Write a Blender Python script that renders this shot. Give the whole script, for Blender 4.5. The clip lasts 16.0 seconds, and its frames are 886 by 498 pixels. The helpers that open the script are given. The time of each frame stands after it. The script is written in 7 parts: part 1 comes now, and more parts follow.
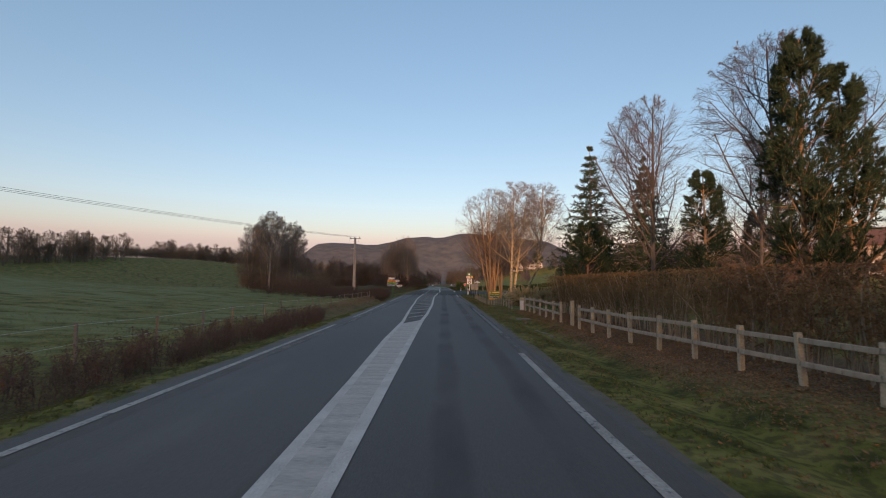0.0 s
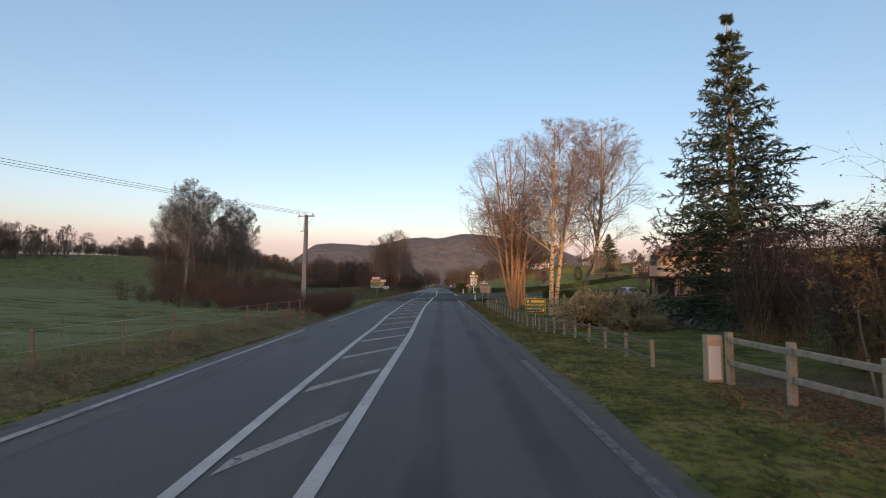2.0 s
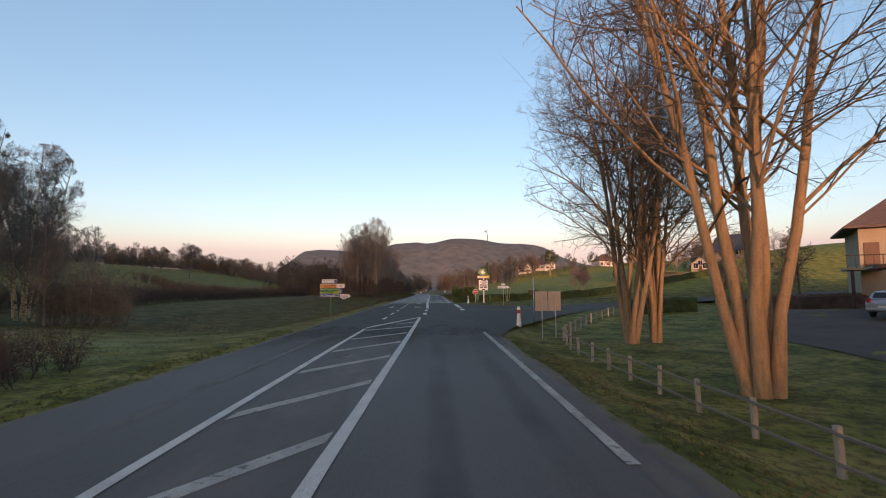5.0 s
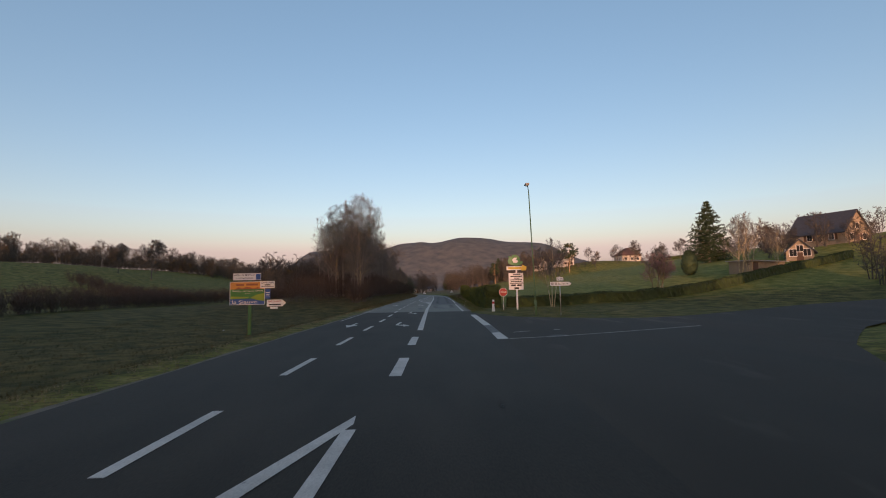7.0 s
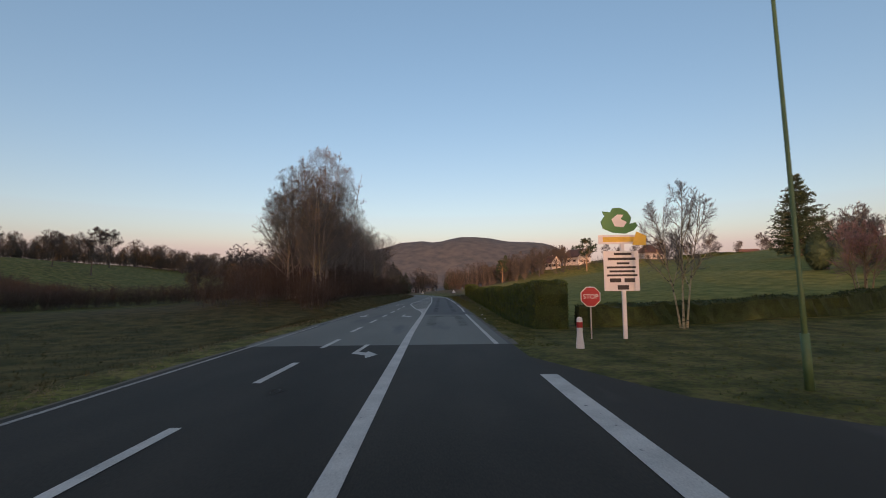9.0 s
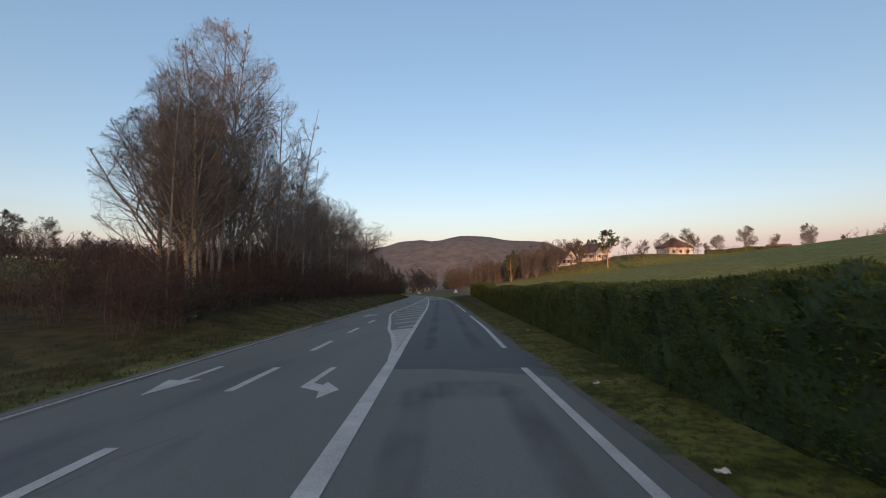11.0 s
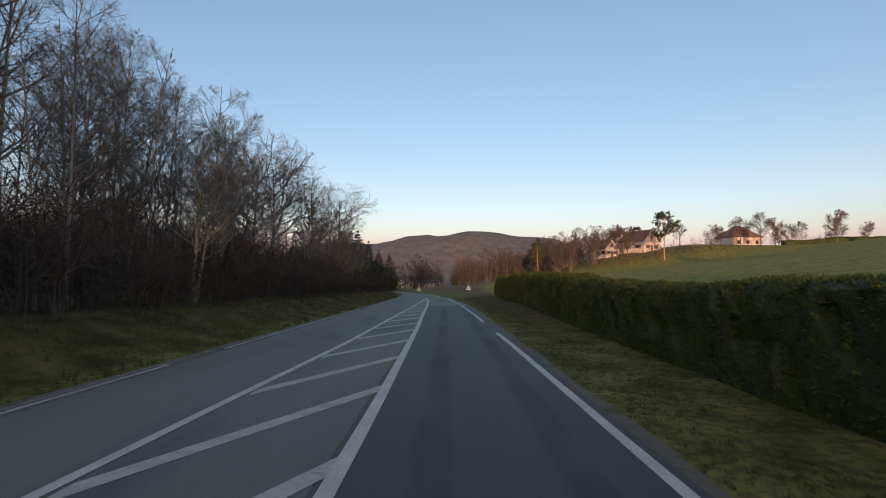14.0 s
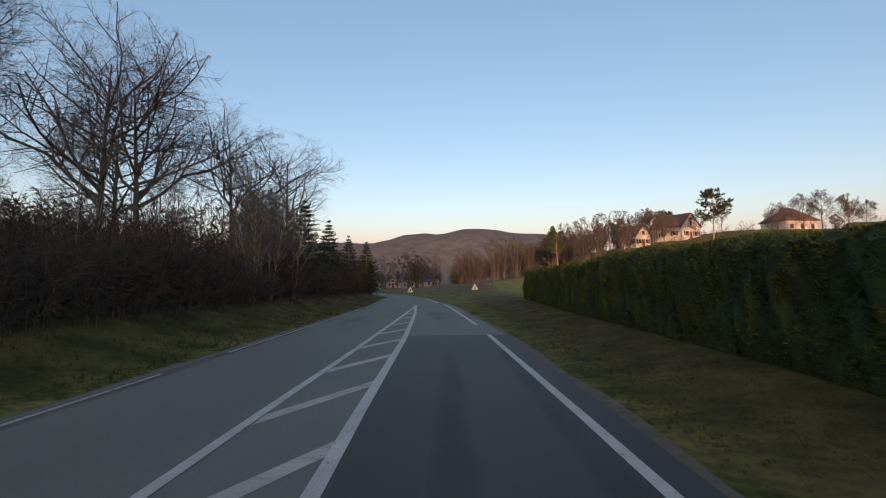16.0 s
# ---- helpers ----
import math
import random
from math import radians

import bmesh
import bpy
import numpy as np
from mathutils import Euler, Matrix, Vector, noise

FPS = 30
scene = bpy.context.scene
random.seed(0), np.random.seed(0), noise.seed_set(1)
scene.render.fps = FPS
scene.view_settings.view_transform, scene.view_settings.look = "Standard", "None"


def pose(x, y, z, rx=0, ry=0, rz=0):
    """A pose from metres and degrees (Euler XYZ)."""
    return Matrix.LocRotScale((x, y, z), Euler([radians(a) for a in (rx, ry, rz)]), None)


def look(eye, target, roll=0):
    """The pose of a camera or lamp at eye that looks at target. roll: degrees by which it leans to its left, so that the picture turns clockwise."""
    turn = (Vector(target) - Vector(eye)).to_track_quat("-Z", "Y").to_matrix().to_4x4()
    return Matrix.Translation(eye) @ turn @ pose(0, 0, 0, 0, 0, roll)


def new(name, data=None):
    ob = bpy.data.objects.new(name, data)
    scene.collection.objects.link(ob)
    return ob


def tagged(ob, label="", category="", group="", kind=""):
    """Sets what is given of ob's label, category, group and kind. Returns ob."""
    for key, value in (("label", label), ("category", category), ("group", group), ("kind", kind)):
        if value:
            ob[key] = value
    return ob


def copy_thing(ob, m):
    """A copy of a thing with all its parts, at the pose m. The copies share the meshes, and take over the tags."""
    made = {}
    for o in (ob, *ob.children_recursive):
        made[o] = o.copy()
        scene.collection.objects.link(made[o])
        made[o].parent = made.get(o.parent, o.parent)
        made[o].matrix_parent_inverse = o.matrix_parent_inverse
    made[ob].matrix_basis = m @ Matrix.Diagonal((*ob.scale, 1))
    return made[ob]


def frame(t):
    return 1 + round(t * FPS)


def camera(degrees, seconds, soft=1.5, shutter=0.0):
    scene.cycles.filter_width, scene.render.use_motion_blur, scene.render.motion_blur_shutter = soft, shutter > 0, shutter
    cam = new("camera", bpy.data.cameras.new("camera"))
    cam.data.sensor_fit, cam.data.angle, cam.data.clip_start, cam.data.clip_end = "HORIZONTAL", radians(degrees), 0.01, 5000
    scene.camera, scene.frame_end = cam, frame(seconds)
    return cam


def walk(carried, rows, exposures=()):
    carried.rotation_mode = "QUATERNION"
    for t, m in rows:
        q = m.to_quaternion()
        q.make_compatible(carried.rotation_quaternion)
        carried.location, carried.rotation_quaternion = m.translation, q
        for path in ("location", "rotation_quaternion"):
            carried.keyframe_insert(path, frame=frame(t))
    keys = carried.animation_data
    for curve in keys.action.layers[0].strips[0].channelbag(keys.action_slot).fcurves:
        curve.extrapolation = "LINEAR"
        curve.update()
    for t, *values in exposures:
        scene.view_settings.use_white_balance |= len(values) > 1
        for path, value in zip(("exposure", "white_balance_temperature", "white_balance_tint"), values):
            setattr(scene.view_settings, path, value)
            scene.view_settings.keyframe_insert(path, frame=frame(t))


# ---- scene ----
cam = camera(85.0, 16.0, soft=1.0, shutter=0.08)
PATH = [
    (0, (0.000, 0.000, 2.040), (-0.012, 9.975, 2.748), 0.56),
    (0.5, (0.016, 7.010, 2.040), (0.093, 16.984, 2.761), 0.39),
    (1, (0.086, 13.918, 2.040), (0.186, 23.885, 2.841), 0.27),
    (1.5, (0.190, 20.569, 2.040), (0.279, 30.546, 2.705), 0.35),
    (2, (0.250, 27.152, 2.040), (0.257, 37.125, 2.767), 0.57),
    (2.5, (0.230, 33.831, 2.040), (0.180, 43.800, 2.820), 0.15),
    (3, (0.158, 40.515, 2.040), (0.135, 50.486, 2.795), 0.33),
    (3.5, (0.078, 47.087, 2.040), (0.127, 57.053, 2.862), -0.39),
    (4, (0.022, 53.476, 2.040), (0.122, 63.444, 2.839), -0.30),
    (4.5, (-0.018, 59.742, 2.040), (0.123, 69.708, 2.846), -0.30),
    (5, (-0.005, 66.226, 2.040), (0.180, 76.189, 2.878), -0.33),
    (5.2, (0.004, 68.849, 2.040), (0.193, 78.813, 2.866), -0.70),
    (7.3, (0.349, 98.873, 2.040), (0.401, 108.838, 2.875), -0.92),
    (7.5, (0.359, 101.598, 2.040), (0.405, 111.563, 2.872), -0.79),
    (7.8, (0.375, 105.663, 2.040), (0.415, 115.625, 2.901), -0.51),
    (8, (0.396, 108.360, 2.040), (0.433, 118.324, 2.887), -0.47),
    (8.2, (0.422, 111.059, 2.040), (0.456, 121.023, 2.877), -0.53),
    (10.3, (0.198, 139.304, 2.040), (0.276, 149.270, 2.862), -0.50),
    (10.5, (0.212, 142.011, 2.040), (0.289, 151.982, 2.799), -0.22),
    (10.7, (0.225, 144.714, 2.040), (0.319, 154.686, 2.784), -0.73),
    (11, (0.235, 148.750, 2.040), (0.297, 158.717, 2.854), -0.62),
    (11.2, (0.233, 151.420, 2.040), (0.273, 161.387, 2.851), -0.61),
    (11.5, (0.226, 155.406, 2.040), (0.220, 165.376, 2.816), -0.35),
    (12, (0.223, 162.139, 2.040), (0.167, 172.108, 2.832), -0.18),
    (12.5, (0.203, 168.983, 2.040), (0.115, 178.951, 2.828), 0.40),
    (13, (0.147, 175.909, 2.040), (0.055, 185.876, 2.847), 0.29),
    (13.5, (0.086, 182.829, 2.040), (-0.003, 192.801, 2.785), 0.60),
    (14, (0.009, 189.748, 2.040), (-0.069, 199.721, 2.765), 0.20),
    (14.5, (-0.056, 196.666, 2.040), (-0.107, 206.639, 2.769), -0.13),
    (15, (-0.105, 203.530, 2.040), (-0.141, 213.504, 2.770), -0.33),
    (15.5, (-0.165, 210.334, 2.040), (-0.197, 220.309, 2.750), -0.70),
    (16, (-0.240, 217.017, 2.040), (-0.274, 226.993, 2.736), -0.84),
]
walk(cam, [(t, look(eye, target, roll)) for t, eye, target, roll in PATH],
     exposures=[(0.0, -0.15, 7400, 42), (0.5, 0.0, 7400, 42), (1.5, 0.1, 7400, 42), (5.0, 0.15, 7400, 42), (7.3, -0.29, 7400, 42), (8.5, -0.33, 7400, 42), (10.5, -0.12, 7400, 42), (16.0, -0.06, 7400, 42)])

# ---- light ----
SUN_EL, SUN_AZ = 3.6, 4.0          # degrees over the horizon; degrees that the light drifts to the right of the road
world = bpy.data.worlds.new("dawn_sky")
scene.world = world
world.use_nodes = True
wn = world.node_tree.nodes
wl = world.node_tree.links
sky = wn.new("ShaderNodeTexSky")
sky.sky_type = "NISHITA"
sky.sun_disc = False
sky.sun_elevation = radians(SUN_EL)
sky.sun_rotation = radians(180 + SUN_AZ)
sky.air_density, sky.dust_density, sky.ozone_density = 0.8, 1.9, 1.15
hue = wn.new("ShaderNodeHueSaturation")
hue.inputs["Hue"].default_value, hue.inputs["Saturation"].default_value = 0.487, 1.30
wl.new(sky.outputs[0], hue.inputs["Color"])
# the rosy belt low in the sky opposite the risen sun: where the haze turns warm, it pales to pink
tone = wn.new("ShaderNodeSeparateColor")
wl.new(hue.outputs[0], tone.inputs[0])
warmth = wn.new("ShaderNodeMath")
warmth.operation = "DIVIDE"
wl.new(tone.outputs[0], warmth.inputs[0])
wl.new(tone.outputs[2], warmth.inputs[1])
belt = wn.new("ShaderNodeMapRange")
belt.interpolation_type = "SMOOTHSTEP"
belt.inputs[1].default_value, belt.inputs[2].default_value, belt.inputs[4].default_value = 0.6, 1.5, 0.88
wl.new(warmth.outputs[0], belt.inputs[0])
grey = wn.new("ShaderNodeRGBToBW")
wl.new(hue.outputs[0], grey.inputs[0])
rose = wn.new("ShaderNodeMix")
rose.data_type, rose.blend_type = "RGBA", "MULTIPLY"
rose.inputs[0].default_value = 1.0
wl.new(grey.outputs[0], rose.inputs[6])
rose.inputs[7].default_value = (0.77, 0.735, 0.66, 1)
haze = wn.new("ShaderNodeMix")
haze.data_type = "RGBA"
glow = wn.new("ShaderNodeMapRange")
glow.inputs[1].default_value, glow.inputs[2].default_value = 7.0, 4.5
wl.new(warmth.outputs[0], glow.inputs[0])
share = wn.new("ShaderNodeMath")
share.operation = "MULTIPLY"
wl.new(belt.outputs[0], share.inputs[0])
wl.new(glow.outputs[0], share.inputs[1])
wl.new(share.outputs[0], haze.inputs[0])
# thin high haze evens out the blue above the belt
veil = wn.new("ShaderNodeMix")
veil.data_type = "RGBA"
veil.inputs[0].default_value = 0.15
veil.inputs[7].default_value = (1.05, 2.18, 2.78, 1)
wl.new(hue.outputs[0], veil.inputs[6])
wl.new(veil.outputs[2], haze.inputs[6])
wl.new(rose.outputs[2], haze.inputs[7])
wl.new(haze.outputs[2], wn["Background"].inputs[0])
wn["Background"].inputs[1].default_value = 0.42
sun_data = bpy.data.lights.new("sun", "SUN")
sun_data.energy, sun_data.angle, sun_data.color = 4.5, radians(0.53), (1.0, 0.63, 0.36)
sun = new("sun", sun_data)
sun.matrix_world = look((-100 * math.sin(radians(SUN_AZ)), -100 * math.cos(radians(SUN_AZ)), 100 * math.tan(radians(SUN_EL))), (0, 0, 0))


# ---- mesh helpers ----
def smooth(a, b, v):
    t = np.clip((np.asarray(v, float) - a) / (b - a), 0, 1)
    return t * t * (3 - 2 * t)


def mesh_np(name, V, F, mat, uv=None):
    """A mesh from an (n, 3) array and an (m, k) array of faces, all with k corners."""
    V, F = np.asarray(V, np.float32), np.asarray(F, np.int32)
    me = bpy.data.meshes.new(name)
    me.vertices.add(len(V))
    me.vertices.foreach_set("co", V.ravel())
    me.loops.add(F.size)
    me.loops.foreach_set("vertex_index", F.ravel())
    me.polygons.add(len(F))
    me.polygons.foreach_set("loop_start", np.arange(0, F.size, F.shape[1], dtype=np.int32))
    me.polygons.foreach_set("loop_total", np.full(len(F), F.shape[1], np.int32))
    me.update(calc_edges=True)
    me.validate()
    if mat:
        me.materials.append(mat)
    return me


def shade(me):
    me.polygons.foreach_set("use_smooth", np.ones(len(me.polygons), bool))
    return me


def thing(name, label, category, group="", at=(0, 0, 0), rz=0.0, kind=""):
    ob = new(name)
    ob.empty_display_size = 0.2
    ob.matrix_basis = pose(at[0], at[1], at[2], 0, 0, rz)
    return tagged(ob, label, category, group, kind)


def hang(name, me, parent, label=""):
    ob = new(name, me)
    ob.parent = parent
    return tagged(ob, label)


def part(name, bm, material, parent, label=""):
    me = bpy.data.meshes.new(name)
    bm.to_mesh(me)
    bm.free()
    me.materials.append(material)
    return hang(name, me, parent, label)


def box_bm(*boxes, bevel=0.0):
    """Boxes (cx, cy, cz, sx, sy, sz[, rz]) in one bmesh, with their edges worn round."""
    bm = bmesh.new()
    for cx, cy, cz, sx, sy, sz, *turn in boxes:
        m = pose(cx, cy, cz, 0, 0, turn[0] if turn else 0) @ Matrix.Diagonal((sx, sy, sz, 1))
        bmesh.ops.create_cube(bm, size=1, matrix=m)
    if bevel:
        bmesh.ops.bevel(bm, geom=bm.edges[:], offset=bevel, segments=2, affect="EDGES", profile=0.5)
    return bm


def prism_bm(outline, depth, axis="y", bevel=0.0):
    """A flat outline of (a, b) pairs with thickness: in the x-z plane (axis y), y-z (axis x) or x-y (axis z)."""
    bm = bmesh.new()
    def at(a, b, d):
        return {"y": (a, d, b), "x": (d, a, b), "z": (a, b, d)}[axis]
    lo = [bm.verts.new(at(a, b, -depth / 2)) for a, b in outline]
    hi = [bm.verts.new(at(a, b, depth / 2)) for a, b in outline]
    n = len(outline)
    bm.faces.new(lo)
    bm.faces.new(hi[::-1])
    for i in range(n):
        bm.faces.new((lo[i], hi[i], hi[(i + 1) % n], lo[(i + 1) % n]))
    bmesh.ops.recalc_face_normals(bm, faces=bm.faces[:])
    if bevel:
        bmesh.ops.bevel(bm, geom=bm.edges[:], offset=bevel, segments=2, affect="EDGES", profile=0.5)
    return bm


def tubes(P, R, S, tip=False):
    """Round tubes of S sides along the lines P (n, k, 3) with radii R (n, k)."""
    n, k = R.shape
    T = np.gradient(P, axis=1)
    T /= np.linalg.norm(T, axis=2, keepdims=True) + 1e-9
    ref = np.where(np.abs(T[..., 2:3]) > 0.9, np.array([1.0, 0, 0]), np.array([0, 0, 1.0]))
    U = np.cross(T, ref)
    U /= np.linalg.norm(U, axis=2, keepdims=True) + 1e-9
    W = np.cross(T, U)
    a = np.arange(S) * 2 * np.pi / S
    ring = P[:, :, None, :] + R[:, :, None, None] * (np.cos(a)[None, None, :, None] * U[:, :, None, :] + np.sin(a)[None, None, :, None] * W[:, :, None, :])
    V = ring.reshape(-1, 3)
    base = (np.arange(n)[:, None, None] * k + np.arange(k - 1)[None, :, None]) * S
    s = np.arange(S)[None, None, :]
    F = np.stack([base + s, base + (s + 1) % S, base + S + (s + 1) % S, base + S + s], -1).reshape(-1, 4)
    return V, F


def merge(*pairs):
    Vs, Fs, o = [], [], 0
    for V, F in pairs:
        Vs.append(V)
        Fs.append(F + o)
        o += len(V)
    return np.concatenate(Vs), np.concatenate(Fs)


def line_tube(points, radius, S=8):
    P = np.array([points], float)
    return tubes(P, np.full(P.shape[:2], radius), S)


def tube_part(name, points, radius, mat, parent, label="", S=10, r1=None):
    P = np.array([points], float)
    R = np.full(P.shape[:2], radius)
    if r1 is not None:
        R = np.linspace(radius, r1, P.shape[1])[None]
    V, F = tubes(P, R, S)
    me = bpy.data.meshes.new(name)
    k = P.shape[1]
    faces = [tuple(f) for f in F] + [tuple(range(S))[::-1], tuple(range((k - 1) * S, k * S))]
    me.from_pydata([tuple(v) for v in V], [], faces)
    me.materials.append(mat)
    return hang(name, shade(me), parent, label)


# ---- materials ----
def material(name, dark, light, scale=3.0, fine=40.0, rough=0.85, bump=0.25, metal=0.0, mid=None, spread=(0.35, 0.65), stretch=(1, 1, 1), coords="Object", spot=None, spec=0.4, per_object=0.0):
    """Two-scale variation between two colours, fine relief, optional spots of a third colour."""
    m = bpy.data.materials.new(name)
    m.use_nodes = True
    N, L = m.node_tree.nodes, m.node_tree.links
    b = N["Principled BSDF"]
    tc = N.new("ShaderNodeTexCoord")
    mp = N.new("ShaderNodeMapping")
    mp.inputs["Scale"].default_value = stretch
    L.new(tc.outputs[coords], mp.inputs[0])
    n1 = N.new("ShaderNodeTexNoise")
    n1.inputs["Scale"].default_value = scale
    n1.inputs["Detail"].default_value = 5
    n2 = N.new("ShaderNodeTexNoise")
    n2.inputs["Scale"].default_value = fine
    n2.inputs["Detail"].default_value = 4
    L.new(mp.outputs[0], n1.inputs[0])
    L.new(mp.outputs[0], n2.inputs[0])
    add = N.new("ShaderNodeMath")
    add.operation = "MULTIPLY_ADD"
    L.new(n2.outputs[0], add.inputs[0])
    add.inputs[1].default_value = 0.5
    half = N.new("ShaderNodeMath")
    half.operation = "MULTIPLY"
    half.inputs[1].default_value = 0.5
    L.new(n1.outputs[0], half.inputs[0])
    L.new(half.outputs[0], add.inputs[2])
    value = add.outputs[0]
    if per_object:
        oi = N.new("ShaderNodeObjectInfo")
        po = N.new("ShaderNodeMath")
        po.operation = "MULTIPLY_ADD"
        L.new(oi.outputs["Random"], po.inputs[0])
        po.inputs[1].default_value = per_object
        L.new(value, po.inputs[2])
        value = po.outputs[0]
    ramp = N.new("ShaderNodeValToRGB")
    ramp.color_ramp.elements[0].position, ramp.color_ramp.elements[1].position = spread
    ramp.color_ramp.elements[0].color = (*dark, 1)
    ramp.color_ramp.elements[1].color = (*light, 1)
    if mid:
        e = ramp.color_ramp.elements.new((spread[0] + spread[1]) / 2)
        e.color = (*mid, 1)
    L.new(value, ramp.inputs[0])
    colour = ramp.outputs[0]
    if spot:
        rgb, at, sc = spot
        n3 = N.new("ShaderNodeTexNoise")
        n3.inputs["Scale"].default_value = sc
        n3.inputs["Detail"].default_value = 6
        L.new(mp.outputs[0], n3.inputs[0])
        r3 = N.new("ShaderNodeValToRGB")
        r3.color_ramp.elements[0].position, r3.color_ramp.elements[1].position = at, at + 0.08
        L.new(n3.outputs[0], r3.inputs[0])
        mx = N.new("ShaderNodeMix")
        mx.data_type = "RGBA"
        L.new(r3.outputs[0], mx.inputs[0])
        L.new(colour, mx.inputs[6])
        mx.inputs[7].default_value = (*rgb, 1)
        colour = mx.outputs[2]
    L.new(colour, b.inputs["Base Color"])
    b.inputs["Roughness"].default_value = rough
    b.inputs["Metallic"].default_value = metal
    b.inputs["Specular IOR Level"].default_value = spec
    if bump:
        bp = N.new("ShaderNodeBump")
        bp.inputs["Strength"].default_value = bump
        bp.inputs["Distance"].default_value = 0.02
        L.new(n2.outputs[0], bp.inputs["Height"])
        L.new(bp.outputs[0], b.inputs["Normal"])
    return m


ASPHALT = material("asphalt_dark", (0.064, 0.058, 0.053), (0.110, 0.100, 0.091), 0.35, 60, 0.75, 0.35, spread=(0.3, 0.7), stretch=(1, 0.25, 1), spot=((0.132, 0.12, 0.108), 0.62, 0.22))
ASPHALT_GREY = material("asphalt_grey", (0.120, 0.120, 0.102), (0.188, 0.187, 0.160), 0.5, 70, 0.8, 0.35, spread=(0.3, 0.7), stretch=(1, 0.18, 1), spot=((0.100, 0.100, 0.098), 0.60, 0.35))
ASPHALT_JUNCTION = material("asphalt_tarred", (0.02862, 0.0232, 0.01728), (0.053, 0.0425, 0.0315), 0.4, 80, 0.82, 0.3, spread=(0.3, 0.7), stretch=(1, 0.2, 1), spot=((0.07208, 0.059, 0.0459), 0.60, 0.5), spec=0.2)
ASPHALT_LANE = material("asphalt_new", (0.040, 0.0355, 0.034), (0.068, 0.061, 0.058), 0.4, 80, 0.7, 0.3, spread=(0.3, 0.7), stretch=(1, 0.2, 1), spot=((0.07, 0.07, 0.08), 0.66, 0.3))
PAINT = material("road_paint", (0.36, 0.345, 0.31), (0.60, 0.57, 0.515), 1.5, 35, 0.7, 0.2, spot=((0.12, 0.12, 0.12), 0.66, 9.0))
PAINT_WORN = material("worn_road_paint", (0.23, 0.213, 0.188), (0.43, 0.40, 0.35), 1.2, 22, 0.75, 0.25, spread=(0.38, 0.62), spot=((0.09, 0.09, 0.09), 0.58, 7.0))
PAINT_FAINT = material("faint_road_paint", (0.12, 0.115, 0.11), (0.22, 0.21, 0.20), 1.2, 22, 0.8, 0.25, spread=(0.4, 0.7), spot=((0.085, 0.083, 0.083), 0.50, 6.0))
PAINT_FILL = material("worn_paint_fill", (0.31, 0.285, 0.25), (0.50, 0.46, 0.405), 1.4, 18, 0.75, 0.25, spread=(0.36, 0.62), stretch=(0.5, 2.2, 1), spot=((0.2, 0.18, 0.17), 0.63, 5.0))
BARK = material("brown_bark", (0.152, 0.101, 0.057), (0.350, 0.236, 0.132), 4, 30, 0.95, 0.6, stretch=(3, 3, 0.6), spot=((0.1312, 0.1258, 0.07), 0.62, 2.0), per_object=0.12)
BARK_GREY = material("grey_bark", (0.145, 0.122, 0.10), (0.30, 0.262, 0.215), 5, 30, 0.95, 0.6, stretch=(3, 3, 0.6), spot=((0.13, 0.14, 0.09), 0.62, 2.0), per_object=0.12)
BIRCH = material("birch_bark", (0.27, 0.215, 0.115), (0.52, 0.44, 0.28), 3, 12, 0.8, 0.5, stretch=(1.6, 1.6, 2.6), spot=((0.055, 0.045, 0.036), 0.54, 2.4))
# far twigs greyed: haze and weaker sun put into the colour
TWIG_FAR = material("hazy_brown_twig", (0.054, 0.049, 0.043), (0.104, 0.094, 0.083), 2, 10, 0.95, 0)
TWIG = material("brown_twig", (0.072, 0.060, 0.047), (0.128, 0.107, 0.084), 2, 10, 0.95, 0)
# grey bark copied darker, its colour standing for trees with little sun on them
BARK_DULL = material("dull_garden_bark", (0.070, 0.060, 0.050), (0.165, 0.142, 0.118), 5, 30, 0.95, 0.6, stretch=(3, 3, 0.6), spot=((0.11, 0.12, 0.08), 0.62, 2.0))
# darker thicket twigs: the shade inside undergrowth put into the colour
TWIG_SHADED = material("shaded_thicket_twig", (0.036, 0.028, 0.021), (0.080, 0.060, 0.043), 2, 10, 0.95, 0)
TWIG_GREY = material("grey_twig", (0.125, 0.108, 0.092), (0.230, 0.200, 0.172), 2, 10, 0.95, 0)
BRAMBLE = material("bramble_twig", (0.050, 0.034, 0.027), (0.105, 0.070, 0.052), 2, 10, 0.95, 0)
# twigs coloured darker for garden trees that get less sun
TWIG_GARDEN = material("garden_twig", (0.072, 0.064, 0.058), (0.140, 0.124, 0.112), 2, 10, 0.95, 0)
TWIG_TAN = material("tan_twig", (0.095, 0.075, 0.055), (0.180, 0.142, 0.104), 2, 10, 0.95, 0)
TWIG_UNDER = material("undergrowth_twig", (0.0432, 0.02835, 0.0216), (0.1053, 0.06885, 0.04995), 2, 10, 0.95, 0)
TWIG_VALLEY = material("valley_twig", (0.040, 0.038, 0.034), (0.078, 0.073, 0.065), 2, 10, 0.95, 0)
TWIG_RED = material("russet_twig", (0.075, 0.046, 0.036), (0.145, 0.088, 0.064), 2, 10, 0.95, 0)
TWIG_BIRCH = material("birch_twig", (0.105, 0.096, 0.086), (0.190, 0.176, 0.158), 2, 10, 0.95, 0)
NEEDLE = material("fir_needle", (0.020, 0.042, 0.020), (0.052, 0.090, 0.042), 1.2, 9, 0.8, 0, spot=((0.06, 0.055, 0.03), 0.68, 1.4))
NEEDLE_PINE = material("pine_needle", (0.012, 0.034, 0.016), (0.038, 0.074, 0.036), 1.0, 8, 0.8, 0)
